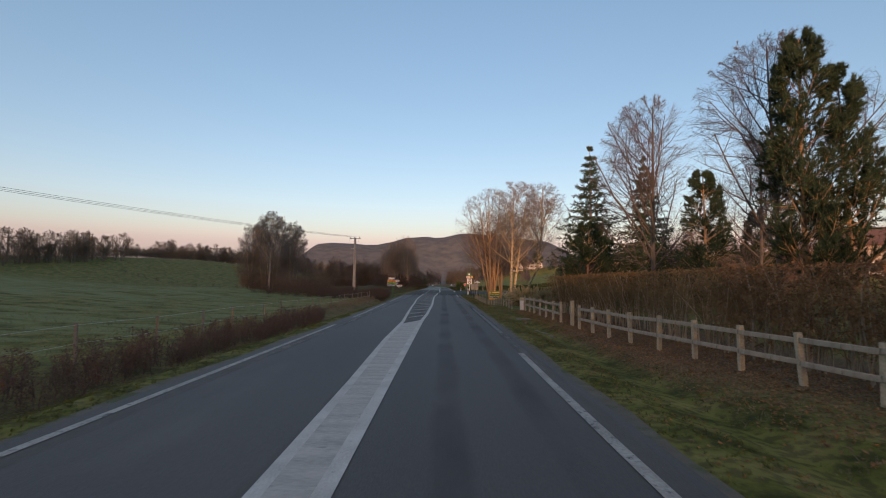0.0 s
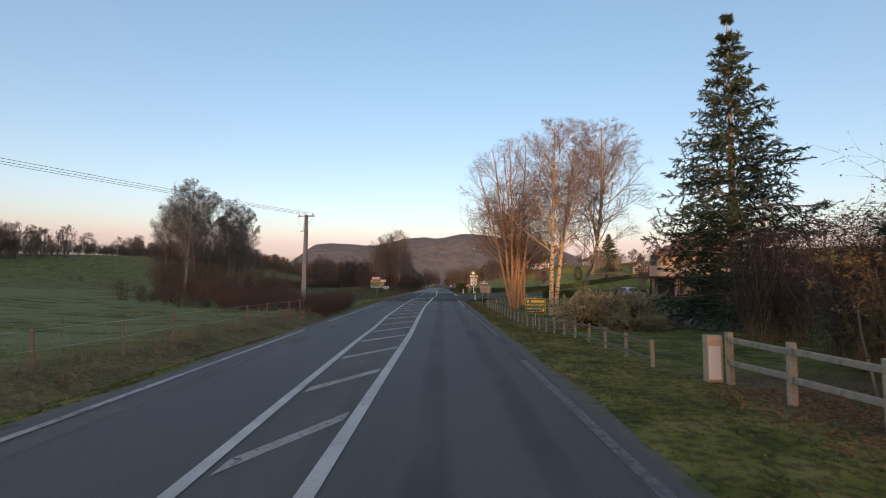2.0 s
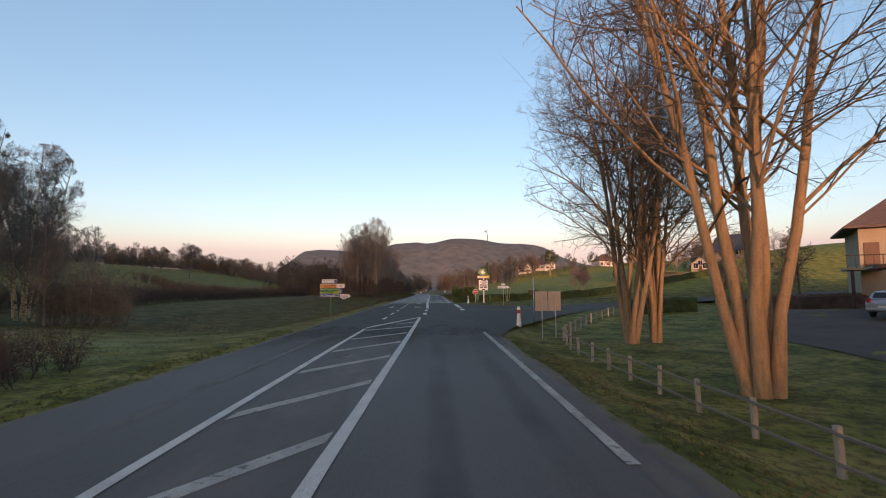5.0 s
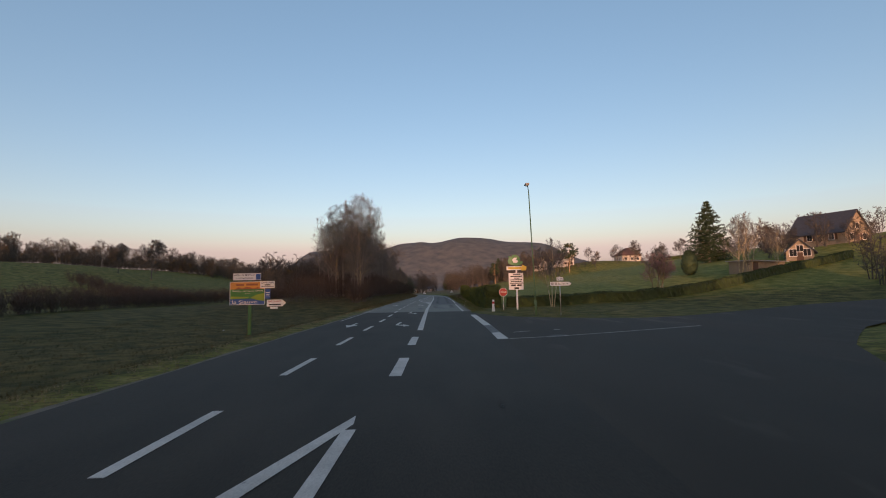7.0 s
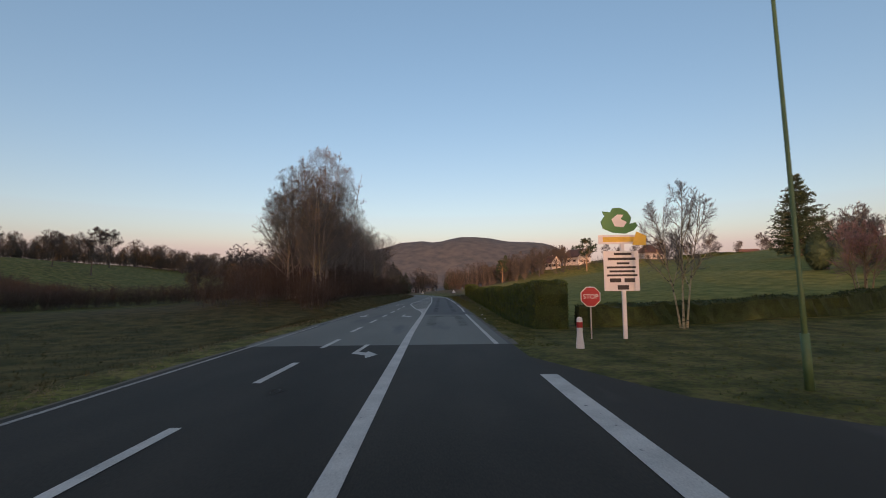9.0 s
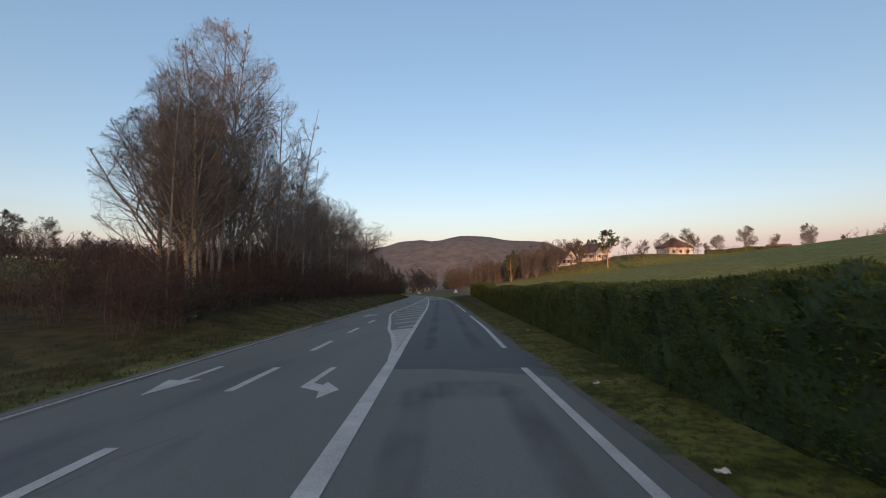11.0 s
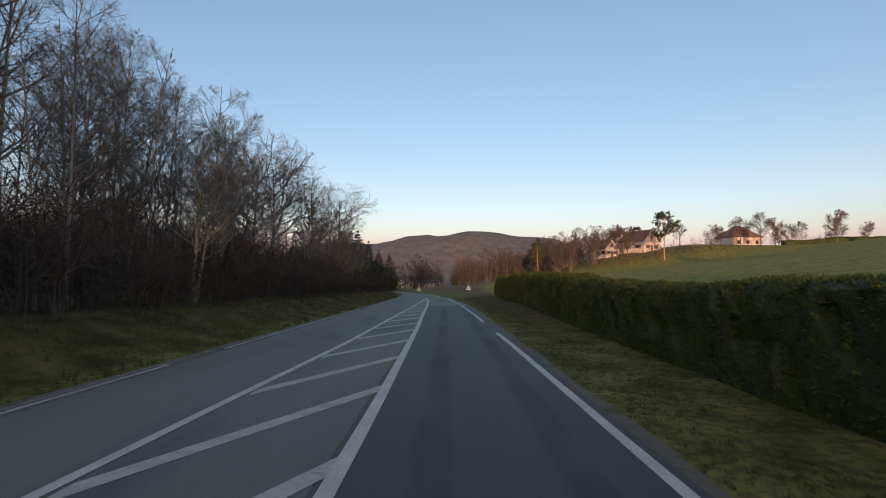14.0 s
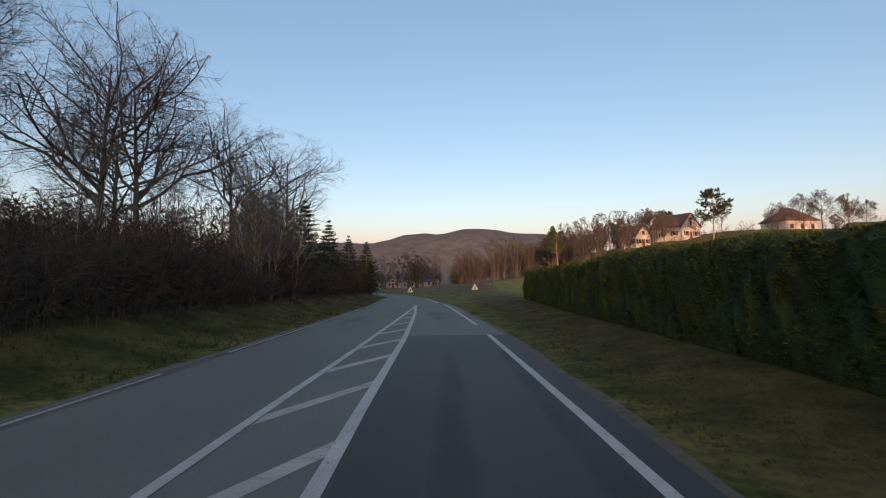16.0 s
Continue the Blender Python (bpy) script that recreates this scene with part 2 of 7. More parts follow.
JUNIPER = material("juniper_needle", (0.1625, 0.175, 0.09375), (0.4, 0.3687, 0.225), 1.2, 8, 0.85, 0)
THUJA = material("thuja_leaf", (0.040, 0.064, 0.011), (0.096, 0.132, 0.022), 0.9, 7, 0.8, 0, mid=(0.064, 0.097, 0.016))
# hedge bodies darker than their sprays: shade between leaves put into the green
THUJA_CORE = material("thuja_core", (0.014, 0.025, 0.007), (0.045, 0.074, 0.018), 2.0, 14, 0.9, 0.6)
DRY_LEAF = material("dry_beech_leaf", (0.125, 0.070, 0.034), (0.30, 0.170, 0.078), 2, 9, 0.9, 0)
OLIVE_LEAF = material("faded_olive_leaf", (0.115, 0.078, 0.035), (0.28, 0.190, 0.085), 2, 9, 0.9, 0)
GRASS = material("grass_blade", (0.0407, 0.05676, 0.01071), (0.106, 0.1135, 0.0306), 1.6, 9, 0.85, 0, mid=(0.06784, 0.08428, 0.01759))
STRAW = material("dry_grass_blade", (0.14, 0.105, 0.062), (0.29, 0.225, 0.145), 0.5, 5, 0.9, 0)
FROST = material("frosted_grass_blade", (0.075, 0.10, 0.040), (0.22, 0.25, 0.140), 0.4, 5, 0.9, 0)
CONCRETE = material("pale_concrete", (0.336, 0.2704, 0.1892), (0.5376, 0.4472, 0.3182), 2.5, 28, 0.9, 0.4, spot=((0.2016, 0.1664, 0.1032), 0.62, 3.0))
POLE_CONCRETE = material("pole_concrete", (0.27, 0.25, 0.23), (0.42, 0.40, 0.37), 1.5, 28, 0.9, 0.3)
WOOD = material("weathered_timber", (0.13, 0.10, 0.075), (0.27, 0.215, 0.165), 2, 22, 0.9, 0.4, stretch=(3, 0.5, 3))
WOOD_PALE = material("sun_bleached_timber", (0.27, 0.22, 0.165), (0.44, 0.375, 0.29), 2, 22, 0.9, 0.4, stretch=(3, 3, 0.5), spot=((0.16, 0.15, 0.10), 0.60, 3.0))
WOOD_DARK = material("dark_stained_timber", (0.035, 0.024, 0.018), (0.085, 0.055, 0.038), 2, 22, 0.8, 0.4)


def plain(name, rgb, rough=0.5, metal=0.0, vary=0.12, fine=25.0, bump=0.06, spec=0.5):
    d = tuple(c * (1 - vary) for c in rgb)
    l = tuple(min(1, c * (1 + vary)) for c in rgb)
    return material(name, d, l, 2.0, fine, rough, bump, metal, spec=spec)


STEEL = plain("galvanised_steel", (0.42, 0.43, 0.44), 0.45, 0.8)
WHITE = plain("white_enamel", (0.74, 0.73, 0.71), 0.45, 0, 0.06)
RED = plain("red_enamel", (0.45, 0.025, 0.025), 0.4, 0, 0.1)
BLACK = plain("black_paint", (0.02, 0.02, 0.02), 0.5)
GREEN_DARK = plain("dark_green_enamel", (0.016, 0.135, 0.058), 0.45)
GREEN = plain("green_enamel", (0.012, 0.18, 0.04), 0.4)
POST_GREEN = plain("green_post_paint", (0.02, 0.13, 0.04), 0.5)
LIME = plain("lime_paint", (0.22, 0.34, 0.03), 0.5)
BLUE = plain("blue_paint", (0.025, 0.10, 0.32), 0.5)
ORANGE = plain("orange_paint", (0.62, 0.26, 0.05), 0.5)
YELLOW = plain("yellow_paint", (0.70, 0.46, 0.05), 0.5)
RUST = plain("russet_paint", (0.30, 0.09, 0.04), 0.5)
GREYBACK = plain("bare_sheet_metal", (0.36, 0.34, 0.31), 0.6, 0.3)

# ---- ground ----
HILL_X = [-4000, -2600, -1700, -1250, -980, -910, -870, -790, -620, -560, -440, -340, -250, -110, 60, 200, 330, 420, 560, 650, 720, 800, 950, 1300, 2000, 4000]
HILL_Z = [50, 45, 45, 60, 110, 175, 240, 260, 258, 250, 240, 258, 296, 322, 328, 326, 318, 304, 300, 290, 268, 215, 160, 110, 80, 60]


# height of the unseen ridge behind, set to keep low sun off the ground
SHADE_RIDGE = 620 * math.tan(radians(SUN_EL)) + 5.0


def left_edge(y):
    return np.interp(y, [-200, 24, 45, 60, 75, 95, 116, 128, 145, 160, 245, 262, 288, 310, 340, 400], [-5.5, -5.5, -5.95, -6.25, -6.6, -6.8, -6.85, -6.8, -7.0, -7.25, -7.2, -7.4, -8.9, -13.3, -24, -55])


def right_edge(y):
    return np.interp(y, [-200, 20, 60, 90, 135, 160, 226, 236, 242, 260, 280, 300, 320, 345, 400], [2.75, 2.8, 2.75, 2.75, 3.0, 2.85, 2.35, 2.1, 1.7, 0.5, -2.4, -6.5, -12, -20, -48])


def fork_near(x):
    return np.interp(x, [2.5, 3.4, 4.3, 5.8, 8.2, 10.9, 14.5, 19, 28, 70, 140], [86, 89.5, 92.6, 95.6, 100.6, 106, 111.5, 116, 121.5, 131, 147])


def fork_far(x):
    return np.interp(x, [2.5, 2.9, 3.8, 5.0, 6.7, 9.4, 13.3, 20, 27.7, 70, 140], [138, 137, 134.2, 131, 129, 127.2, 126.2, 128.2, 131.6, 140, 155])


def fork_z(x):
    return 0.035 * np.clip(np.asarray(x, float) - 16, 0, 100)


def ground_z(x, y):
    x, y = np.asarray(x, float), np.asarray(y, float)
    z = np.zeros(np.broadcast(x, y).shape)
    # pasture that climbs away on the one side
    z = z + smooth(-45, -140, x) * (5.4 + 8.0 * smooth(90, 260, y)) + 4 * smooth(-140, -400, x)
    z = z + 1.2 * smooth(-12, -45, x) * (1 - smooth(70, 120, y))
    z = z - 0.95 * smooth(-8.2, -12.5, x) * (1 - smooth(-22, -45, x)) * smooth(76, 112, y) * (1 - smooth(150, 172, y))
    # garden and car park on the other
    low = smooth(44, 58, y) * (1 - smooth(92, 112, y))
    z = z - 0.52 * low * smooth(3.0, 5.2, x) + 1.1 * low * smooth(13, 30, x)
    z = z + 0.135 * np.clip(x - 9, 0, 120) * smooth(126, 190, y) + 6.0 * smooth(315, 362, y) * smooth(20, 60, x) * (1 - smooth(80, 125, x)) * (1 - smooth(420, 600, y))
    z = z + 0.35 * smooth(200, 235, y) * smooth(3.2, 7, x) * (1 - smooth(300, 340, y))
    # knoll under a garden house
    z = z + 2.8 * np.exp(-((x - 47) / 11) ** 2 - ((y - 56) / 12) ** 2)
    # ditches
    z = z - 0.45 * np.exp(-((x + 7.3) / 0.6) ** 2) * (1 - smooth(66, 78, y)) * smooth(-60, -40, y)
    z = z - 0.32 * np.exp(-((x - 4.7) / 0.6) ** 2) * (1 - smooth(26, 34, y))
    # bank under the wood
    z = z + 1.1 * smooth(-7.9, -12.5, x) * smooth(160, 185, y) * (1 - smooth(275, 300, y)) * smooth(-40, -25, x)
    # low bank that closes the bend
    z = z + 1.6 * smooth(300, 330, y) * smooth(-16, 4, x) * (1 - smooth(380, 520, y)) * (1 - smooth(20, 60, x))
    # table hills ahead; behind, an unseen ridge added to block the low sun
    far = smooth(2300, 3350, y) * (1 - smooth(3900, 4500, y))
    z = z + far * np.interp(x, HILL_X, HILL_Z)
    # raised on its left to shade more, with a gap that lets sun through
    z = z + smooth(-330, -620, y) * (SHADE_RIDGE + 22 * smooth(-50, -62, x) * (1 - 0.85 * smooth(-75, -80, x) * (1 - smooth(-88, -94, x))) + 40 * smooth(-96, -114, x) + 3 * np.sin(x * 0.013) * smooth(30, 80, np.abs(x)))
    # roll and small unevenness
    z = z + 0.05 * np.sin(x * 0.9 + 2 * np.sin(y * 0.37)) * smooth(9, 14, np.abs(x)) + 0.12 * np.sin(y * 0.11 + x * 0.07) * smooth(12, 30, np.abs(x))
    z = z + far * (7 * np.sin(x * 0.011 + np.sin(y * 0.007)) + 4 * np.sin(y * 0.017 + x * 0.009))
    mouth = smooth(1.5, 2.6, x) * smooth(-0.9, 0.3, y - fork_near(x)) * (1 - smooth(-0.3, 0.9, y - fork_far(x)))
    z = z * (1 - mouth) + mouth * (fork_z(x) - 0.07)
    z = z - 0.06 * (1 - smooth(-0.2, 0.9, x - right_edge(y))) * smooth(-0.9, 0.2, x - left_edge(y))
    return z


def gz(x, y):
    return float(ground_z(x, y))


def grow_axis(start, stop, step, ratio):
    out, v = [], start
    sign = 1 if stop > start else -1
    while (stop - v) * sign > 0:
        v += sign * step
        step *= ratio
        out.append(v)
    return out


gx = np.array(sorted(grow_axis(-14, -4200, 0.8, 1.085)) + list(np.arange(-14, 14.01, 0.7)) + grow_axis(14, 4200, 0.8, 1.085))
gy = np.array(sorted(grow_axis(-20, -1500, 2, 1.10)) + list(np.arange(-20, 330.1, 2.0)) + grow_axis(330, 4700, 2, 1.05))
GX, GY = np.meshgrid(gx, gy)
GZ = ground_z(GX, GY)
nx, ny = len(gx), len(gy)
ii = (np.arange(ny - 1)[:, None] * nx + np.arange(nx - 1)[None, :]).ravel()
gme = mesh_np("ground", np.stack([GX, GY, GZ], -1).reshape(-1, 3), np.stack([ii, ii + 1, ii + nx + 1, ii + nx], -1), None)
shade(gme)


def cover(name, values):
    at = gme.attributes.new(name, "FLOAT", "POINT")
    at.data.foreach_set("value", np.asarray(values, np.float32).ravel())


cover("frost", 0.85 * smooth(-8.5, -13, GX) * (1 - 0.85 * smooth(84, 112, GY)) * (1 - smooth(-60, -160, GX) * 0.35) + 0.10 * smooth(5, 9, GX) * smooth(42, 60, GY) * (1 - smooth(94, 106, GY)))
cover("litter", np.clip((smooth(4.9, 5.5, GX) * (1 - smooth(10.5, 12.5, GX)) * (1 - smooth(20, 27, GY) * (1 - smooth(5.8, 6.6, GX))) * smooth(5, 15, GY + 1.5 * GX - 9) * (1 - smooth(37, 40, GY)))
      + 0.55 * smooth(1.0, 1.5, left_edge(GY) - GX) * (1 - smooth(2.4, 4.2, left_edge(GY) - GX)) * (1 - smooth(68, 80, GY))
      + 0.6 * smooth(-9.5, -12, GX) * smooth(158, 172, GY) * (1 - smooth(300, 330, GY)) * smooth(-45, -30, GX)
      + 0.4 * smooth(2.9, 4.4, GX) * smooth(206, 222, GY) * (1 - smooth(8, 14, GX)) + 0.8 * smooth(300, 318, GY) * smooth(-40, -5, GX) * (1 - smooth(20, 60, GX)), 0, 1))
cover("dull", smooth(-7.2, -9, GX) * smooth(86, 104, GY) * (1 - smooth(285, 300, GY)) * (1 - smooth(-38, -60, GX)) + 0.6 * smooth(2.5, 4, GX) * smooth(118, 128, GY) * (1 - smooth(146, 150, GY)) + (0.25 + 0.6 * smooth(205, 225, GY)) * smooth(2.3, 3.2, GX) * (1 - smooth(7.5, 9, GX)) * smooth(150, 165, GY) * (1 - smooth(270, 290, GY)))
cover("lush", smooth(7.5, 11, GX) * smooth(147, 156, GY) * (1 - smooth(330, 350, GY)) * (1 - smooth(170, 240, GX)))
# mask for haze-toned far ground; on the left it also mutes sunlit pasture
cover("hazy_woods", np.clip(smooth(900, 1400, GY) + smooth(420, 560, GY) * smooth(200, 60, np.abs(GX - 40)) * 0.8 + smooth(480, 640, GY) * smooth(-60, -100, GX) + smooth(-250, -330, GY), 0, 1))


def ground_material():
    m = bpy.data.materials.new("grassland")
    m.use_nodes = True
    N, L = m.node_tree.nodes, m.node_tree.links
    b = N["Principled BSDF"]
    tc = N.new("ShaderNodeTexCoord")

    def noise_at(scale, detail=5, stretch=(1, 1, 1)):
        mp = N.new("ShaderNodeMapping")
        mp.inputs["Scale"].default_value = stretch
        L.new(tc.outputs["Object"], mp.inputs[0])
        n = N.new("ShaderNodeTexNoise")
        n.inputs["Scale"].default_value, n.inputs["Detail"].default_value = scale, detail
        L.new(mp.outputs[0], n.inputs[0])
        return n.outputs[0]

    def ramp(src, *stops):
        r = N.new("ShaderNodeValToRGB")
        r.color_ramp.elements[0].position, r.color_ramp.elements[0].color = stops[0][0], (*stops[0][1], 1)
        r.color_ramp.elements[1].position, r.color_ramp.elements[1].color = stops[-1][0], (*stops[-1][1], 1)
        for p, c in stops[1:-1]:
            r.color_ramp.elements.new(p).color = (*c, 1)
        L.new(src, r.inputs[0])
        return r.outputs[0]

    def blend(f, a, c):
        mx = N.new("ShaderNodeMix")
        mx.data_type = "RGBA"
        L.new(f, mx.inputs[0])
        L.new(a, mx.inputs[6])
        L.new(c, mx.inputs[7])
        return mx.outputs[2]

    def times(a, c):
        mt = N.new("ShaderNodeMath")
        mt.operation = "MULTIPLY"
        mt.use_clamp = True
        L.new(a, mt.inputs[0])
        if isinstance(c, float):
            mt.inputs[1].default_value = c
        else:
            L.new(c, mt.inputs[1])
        return mt.outputs[0]

    def attr(name):
        a = N.new("ShaderNodeAttribute")
        a.attribute_name = name
        return a.outputs["Fac"]

    fine, mid_n, big = noise_at(16, 8), noise_at(0.8, 7), noise_at(0.06, 4)
    grass = ramp(mid_n, (0.36, (0.0583, 0.066, 0.0108)), (0.5, (0.1357, 0.14, 0.0252)), (0.64, (0.2332, 0.192, 0.0558)))
    grass = blend(times(ramp(fine, (0.45, (0, 0, 0)), (0.75, (1, 1, 1))), 0.55), grass, ramp(big, (0.3, (0.2014, 0.152, 0.0558)), (0.7, (0.1113, 0.138, 0.0198))))
    clump = noise_at(5.0, 6)
    grass = blend(times(ramp(clump, (0.42, (1, 1, 1)), (0.54, (0, 0, 0))), 0.68), grass, ramp(mid_n, (0.4, (0.026, 0.030, 0.008)), (0.6, (0.080, 0.060, 0.024))))
    furrow = noise_at(0.55, 5, (0.35, 1.5, 1))
    rime = ramp(furrow, (0.40, (0, 0, 0)), (0.56, (1, 1, 1)))
    rime = times(rime, attr("frost"))
    frosted = ramp(fine, (0.3, (0.09752, 0.128, 0.0432)), (0.7, (0.2279, 0.248, 0.117)))
    out = blend(rime, grass, frosted)
    leaves = ramp(fine, (0.34, (0.062, 0.034, 0.021)), (0.5, (0.145, 0.083, 0.048)), (0.66, (0.25, 0.155, 0.092)))
    out = blend(times(ramp(mid_n, (0.2, (0.35, 0.35, 0.35)), (0.5, (1, 1, 1))), attr("litter")), out, leaves)
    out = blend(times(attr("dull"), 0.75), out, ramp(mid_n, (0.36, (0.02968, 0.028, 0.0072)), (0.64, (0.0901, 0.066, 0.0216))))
    out = blend(times(attr("lush"), 0.7), out, ramp(mid_n, (0.36, (0.1272, 0.142, 0.0234)), (0.64, (0.2438, 0.225, 0.0522))))
    # far woodland with the blue-grey haze of distance put into its colour
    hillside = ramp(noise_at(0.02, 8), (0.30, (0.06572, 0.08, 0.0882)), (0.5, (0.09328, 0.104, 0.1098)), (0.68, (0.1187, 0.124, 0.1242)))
    out = blend(attr("hazy_woods"), out, hillside)
    L.new(out, b.inputs["Base Color"])
    b.inputs["Roughness"].default_value = 0.95
    b.inputs["Specular IOR Level"].default_value = 0.15
    bp = N.new("ShaderNodeBump")
    bp.inputs["Strength"].default_value, bp.inputs["Distance"].default_value = 0.7, 0.035
    L.new(fine, bp.inputs["Height"])
    L.new(bp.outputs[0], b.inputs["Normal"])
    return m


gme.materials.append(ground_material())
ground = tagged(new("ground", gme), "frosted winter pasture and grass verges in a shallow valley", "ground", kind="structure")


# ---- road ----
def ribbon(name, ys, xl, xr, z, mat, cols=1, parent=None):
    ys = np.asarray(ys, float)
    xl, xr = np.broadcast_to(xl, ys.shape), np.broadcast_to(xr, ys.shape)
    s = np.linspace(0, 1, cols + 1)
    X = xl[:, None] * (1 - s) + xr[:, None] * s
    V = np.stack([X, np.broadcast_to(ys[:, None], X.shape), np.full(X.shape, z)], -1).reshape(-1, 3)
    w = cols + 1
    i = (np.arange(len(ys) - 1)[:, None] * w + np.arange(cols)[None, :]).ravel()
    me = mesh_np(name, V, np.stack([i, i + 1, i + w + 1, i + w], -1), mat)
    ob = new(name, me)
    if parent:
        ob.parent = parent
    return ob


def flat_poly(name, pts, z, mat, parent):
    me = bpy.data.meshes.new(name)
    me.from_pydata([(x, y, z) for x, y in pts], [], [tuple(range(len(pts)))])
    me.materials.append(mat)
    ob = new(name, me)
    ob.parent = parent
    return ob


ROAD_Z = 0.0
ys = np.arange(-120, 400.1, 2.0)
road_bm = bmesh.new()
ring = [road_bm.verts.new((float(left_edge(y)), y, ROAD_Z - 0.008)) for y in ys] + [road_bm.verts.new((float(right_edge(y)), y, ROAD_Z - 0.008)) for y in ys]
n = len(ys)
for i in range(n - 1):
    road_bm.faces.new((ring[i], ring[n + i], ring[n + i + 1], ring[i + 1]))
side = [r for r in road_bm.edges if r.is_boundary]
skirt = bmesh.ops.extrude_edge_only(road_bm, edges=side)
for v in [g for g in skirt["geom"] if isinstance(g, bmesh.types.BMVert)]:
    v.co.z -= 0.12
    v.co.x += 0.12 if v.co.x > float(right_edge(v.co.y)) - 0.01 else -0.12
road_me = bpy.data.meshes.new("road")
road_bm.to_mesh(road_me)
road_bm.free()
road_me.materials.append(ASPHALT)
road = tagged(new("road", road_me), "dark asphalt country road with worn white markings", "road", kind="structure")

# side road that opens on the right
fx = np.concatenate([np.arange(2.6, 14, 0.8), np.arange(14, 132, 2.5)])
f_lo, f_hi = fork_near(fx), fork_far(fx)
s5 = np.linspace(0, 1, 7)
FY = f_lo[:, None] * (1 - s5) + f_hi[:, None] * s5
FX = np.broadcast_to(fx[:, None], FY.shape)
i = (np.arange(len(fx) - 1)[:, None] * 7 + np.arange(6)[None, :]).ravel()
fork_me = mesh_np("side_road", np.stack([FX, FY, fork_z(FX) - 0.012], -1).reshape(-1, 3), np.stack([i, i + 7, i + 8, i + 1], -1), ASPHALT_JUNCTION)
tagged(new("side_road", fork_me), "asphalt mouth of a side road with worn edge lines", "road", kind="structure")

# older grey surfacing and a newer dark lane
yy = np.arange(140, 236.5, 2)
ribbon("grey_surface", yy, left_edge(yy), np.interp(yy, [140, 161.9, 162, 236], [2.85, 2.85, -1.06, -1.7]), ROAD_Z - 0.004, ASPHALT_GREY, 4, road)
yy = np.arange(236, 340.5, 2)
ribbon("grey_surface", yy, left_edge(yy), right_edge(yy), ROAD_Z - 0.004, ASPHALT_GREY, 4, road)
yy = np.append(np.arange(161.3, 236, 3), 236.0)
ribbon("dark_lane", yy, np.interp(yy, [161, 205, 212, 225, 236], [-1.06, -1.06, -1.2, -1.5, -1.7]), right_edge(yy), ROAD_Z - 0.002, ASPHALT_LANE, 2, road)

MZ = ROAD_Z + 0.004


def stain_material(name, dark, light, lo=0.35, hi=0.6, scale=1.6, most=0.8):
    """A film with ragged, faded edges: covered as the mesh says, broken up by noise."""
    m = material(name, dark, light, 0.8, 45, 0.7, 0.25, stretch=(1, 0.3, 1))
    N, L = m.node_tree.nodes, m.node_tree.links
    tc = N.new("ShaderNodeTexCoord")
    mp = N.new("ShaderNodeMapping")
    mp.inputs["Scale"].default_value = (1, 0.35, 1)
    L.new(tc.outputs["Object"], mp.inputs[0])
    nz = N.new("ShaderNodeTexNoise")
    nz.inputs["Scale"].default_value, nz.inputs["Detail"].default_value = scale, 7
    L.new(mp.outputs[0], nz.inputs[0])
    at = N.new("ShaderNodeAttribute")
    at.attribute_name = "film"
    mul = N.new("ShaderNodeMath")
    mul.operation = "MULTIPLY"
    L.new(nz.outputs[0], mul.inputs[0])
    L.new(at.outputs["Fac"], mul.inputs[1])
    rg = N.new("ShaderNodeMapRange")
    rg.inputs[1].default_value, rg.inputs[2].default_value, rg.inputs[4].default_value = lo, hi, most
    L.new(mul.outputs[0], rg.inputs[0])
    L.new(rg.outputs[0], N["Principled BSDF"].inputs["Alpha"])
    return m


def stain(ys, xs, width, mat, z=0.0, name="surface_stain"):
    """A worn or sealed band along the road, fading at its sides and ends."""
    ob = ribbon(name, ys, np.asarray(xs) - width / 2, np.asarray(xs) + width / 2, ROAD_Z + z, mat, 6, road)
    n = len(ys)
    side = np.array([0, 0.55, 0.95, 1, 0.95, 0.55, 0])
    ends = np.minimum(1, np.minimum(np.arange(n), n - 1 - np.arange(n)) / 2.0)
    at = ob.data.attributes.new("film", "FLOAT", "POINT")
    at.data.foreach_set("value", (ends[:, None] * side[None]).astype(np.float32).ravel())
    ob.visible_shadow = False
    return ob


TAR = stain_material("tar_dressing", (0.02438, 0.0198, 0.01485), (0.04558, 0.0366, 0.02718), 0.0, 0.30, 1.2, 1.0)
TAR.node_tree.nodes["Principled BSDF"].inputs["Specular IOR Level"].default_value = 0.12
yy = np.arange(78, 140.1, 2)
dressing = ribbon("dark_surface", yy, left_edge(yy), right_edge(yy), ROAD_Z - 0.004, TAR, 6, road)
dressing.data.attributes.new("film", "FLOAT", "POINT").data.foreach_set("value", np.repeat(smooth(78, 106, yy), 7).astype(np.float32))
dressing.visible_shadow = False
SEAL = stain_material("tar_seal", (0.030, 0.032, 0.040), (0.052, 0.054, 0.063), 0.25, 0.66, 1.2, 0.34)
POLISH = stain_material("polished_track", (0.045, 0.045, 0.050), (0.075, 0.073, 0.078), 0.30, 0.7, 0.7, 0.40)
DUST = stain_material("road_dust", (0.13, 0.115, 0.10), (0.20, 0.175, 0.155), 0.24, 0.62, 1.1, 0.6)
yy = np.arange(-30, 90, 1.5)
island_l, island_r = [-60, 20, 33, 43, 55, 67, 93], [-1.9, -1.95, -2.4, -2.85, -3.2, -3.5, -3.75]
stain(yy, (np.interp(yy, island_l, island_r) - 1.15) / 2, np.interp(yy, island_l, island_r) * -1 - 0.6, DUST, 0.0005)
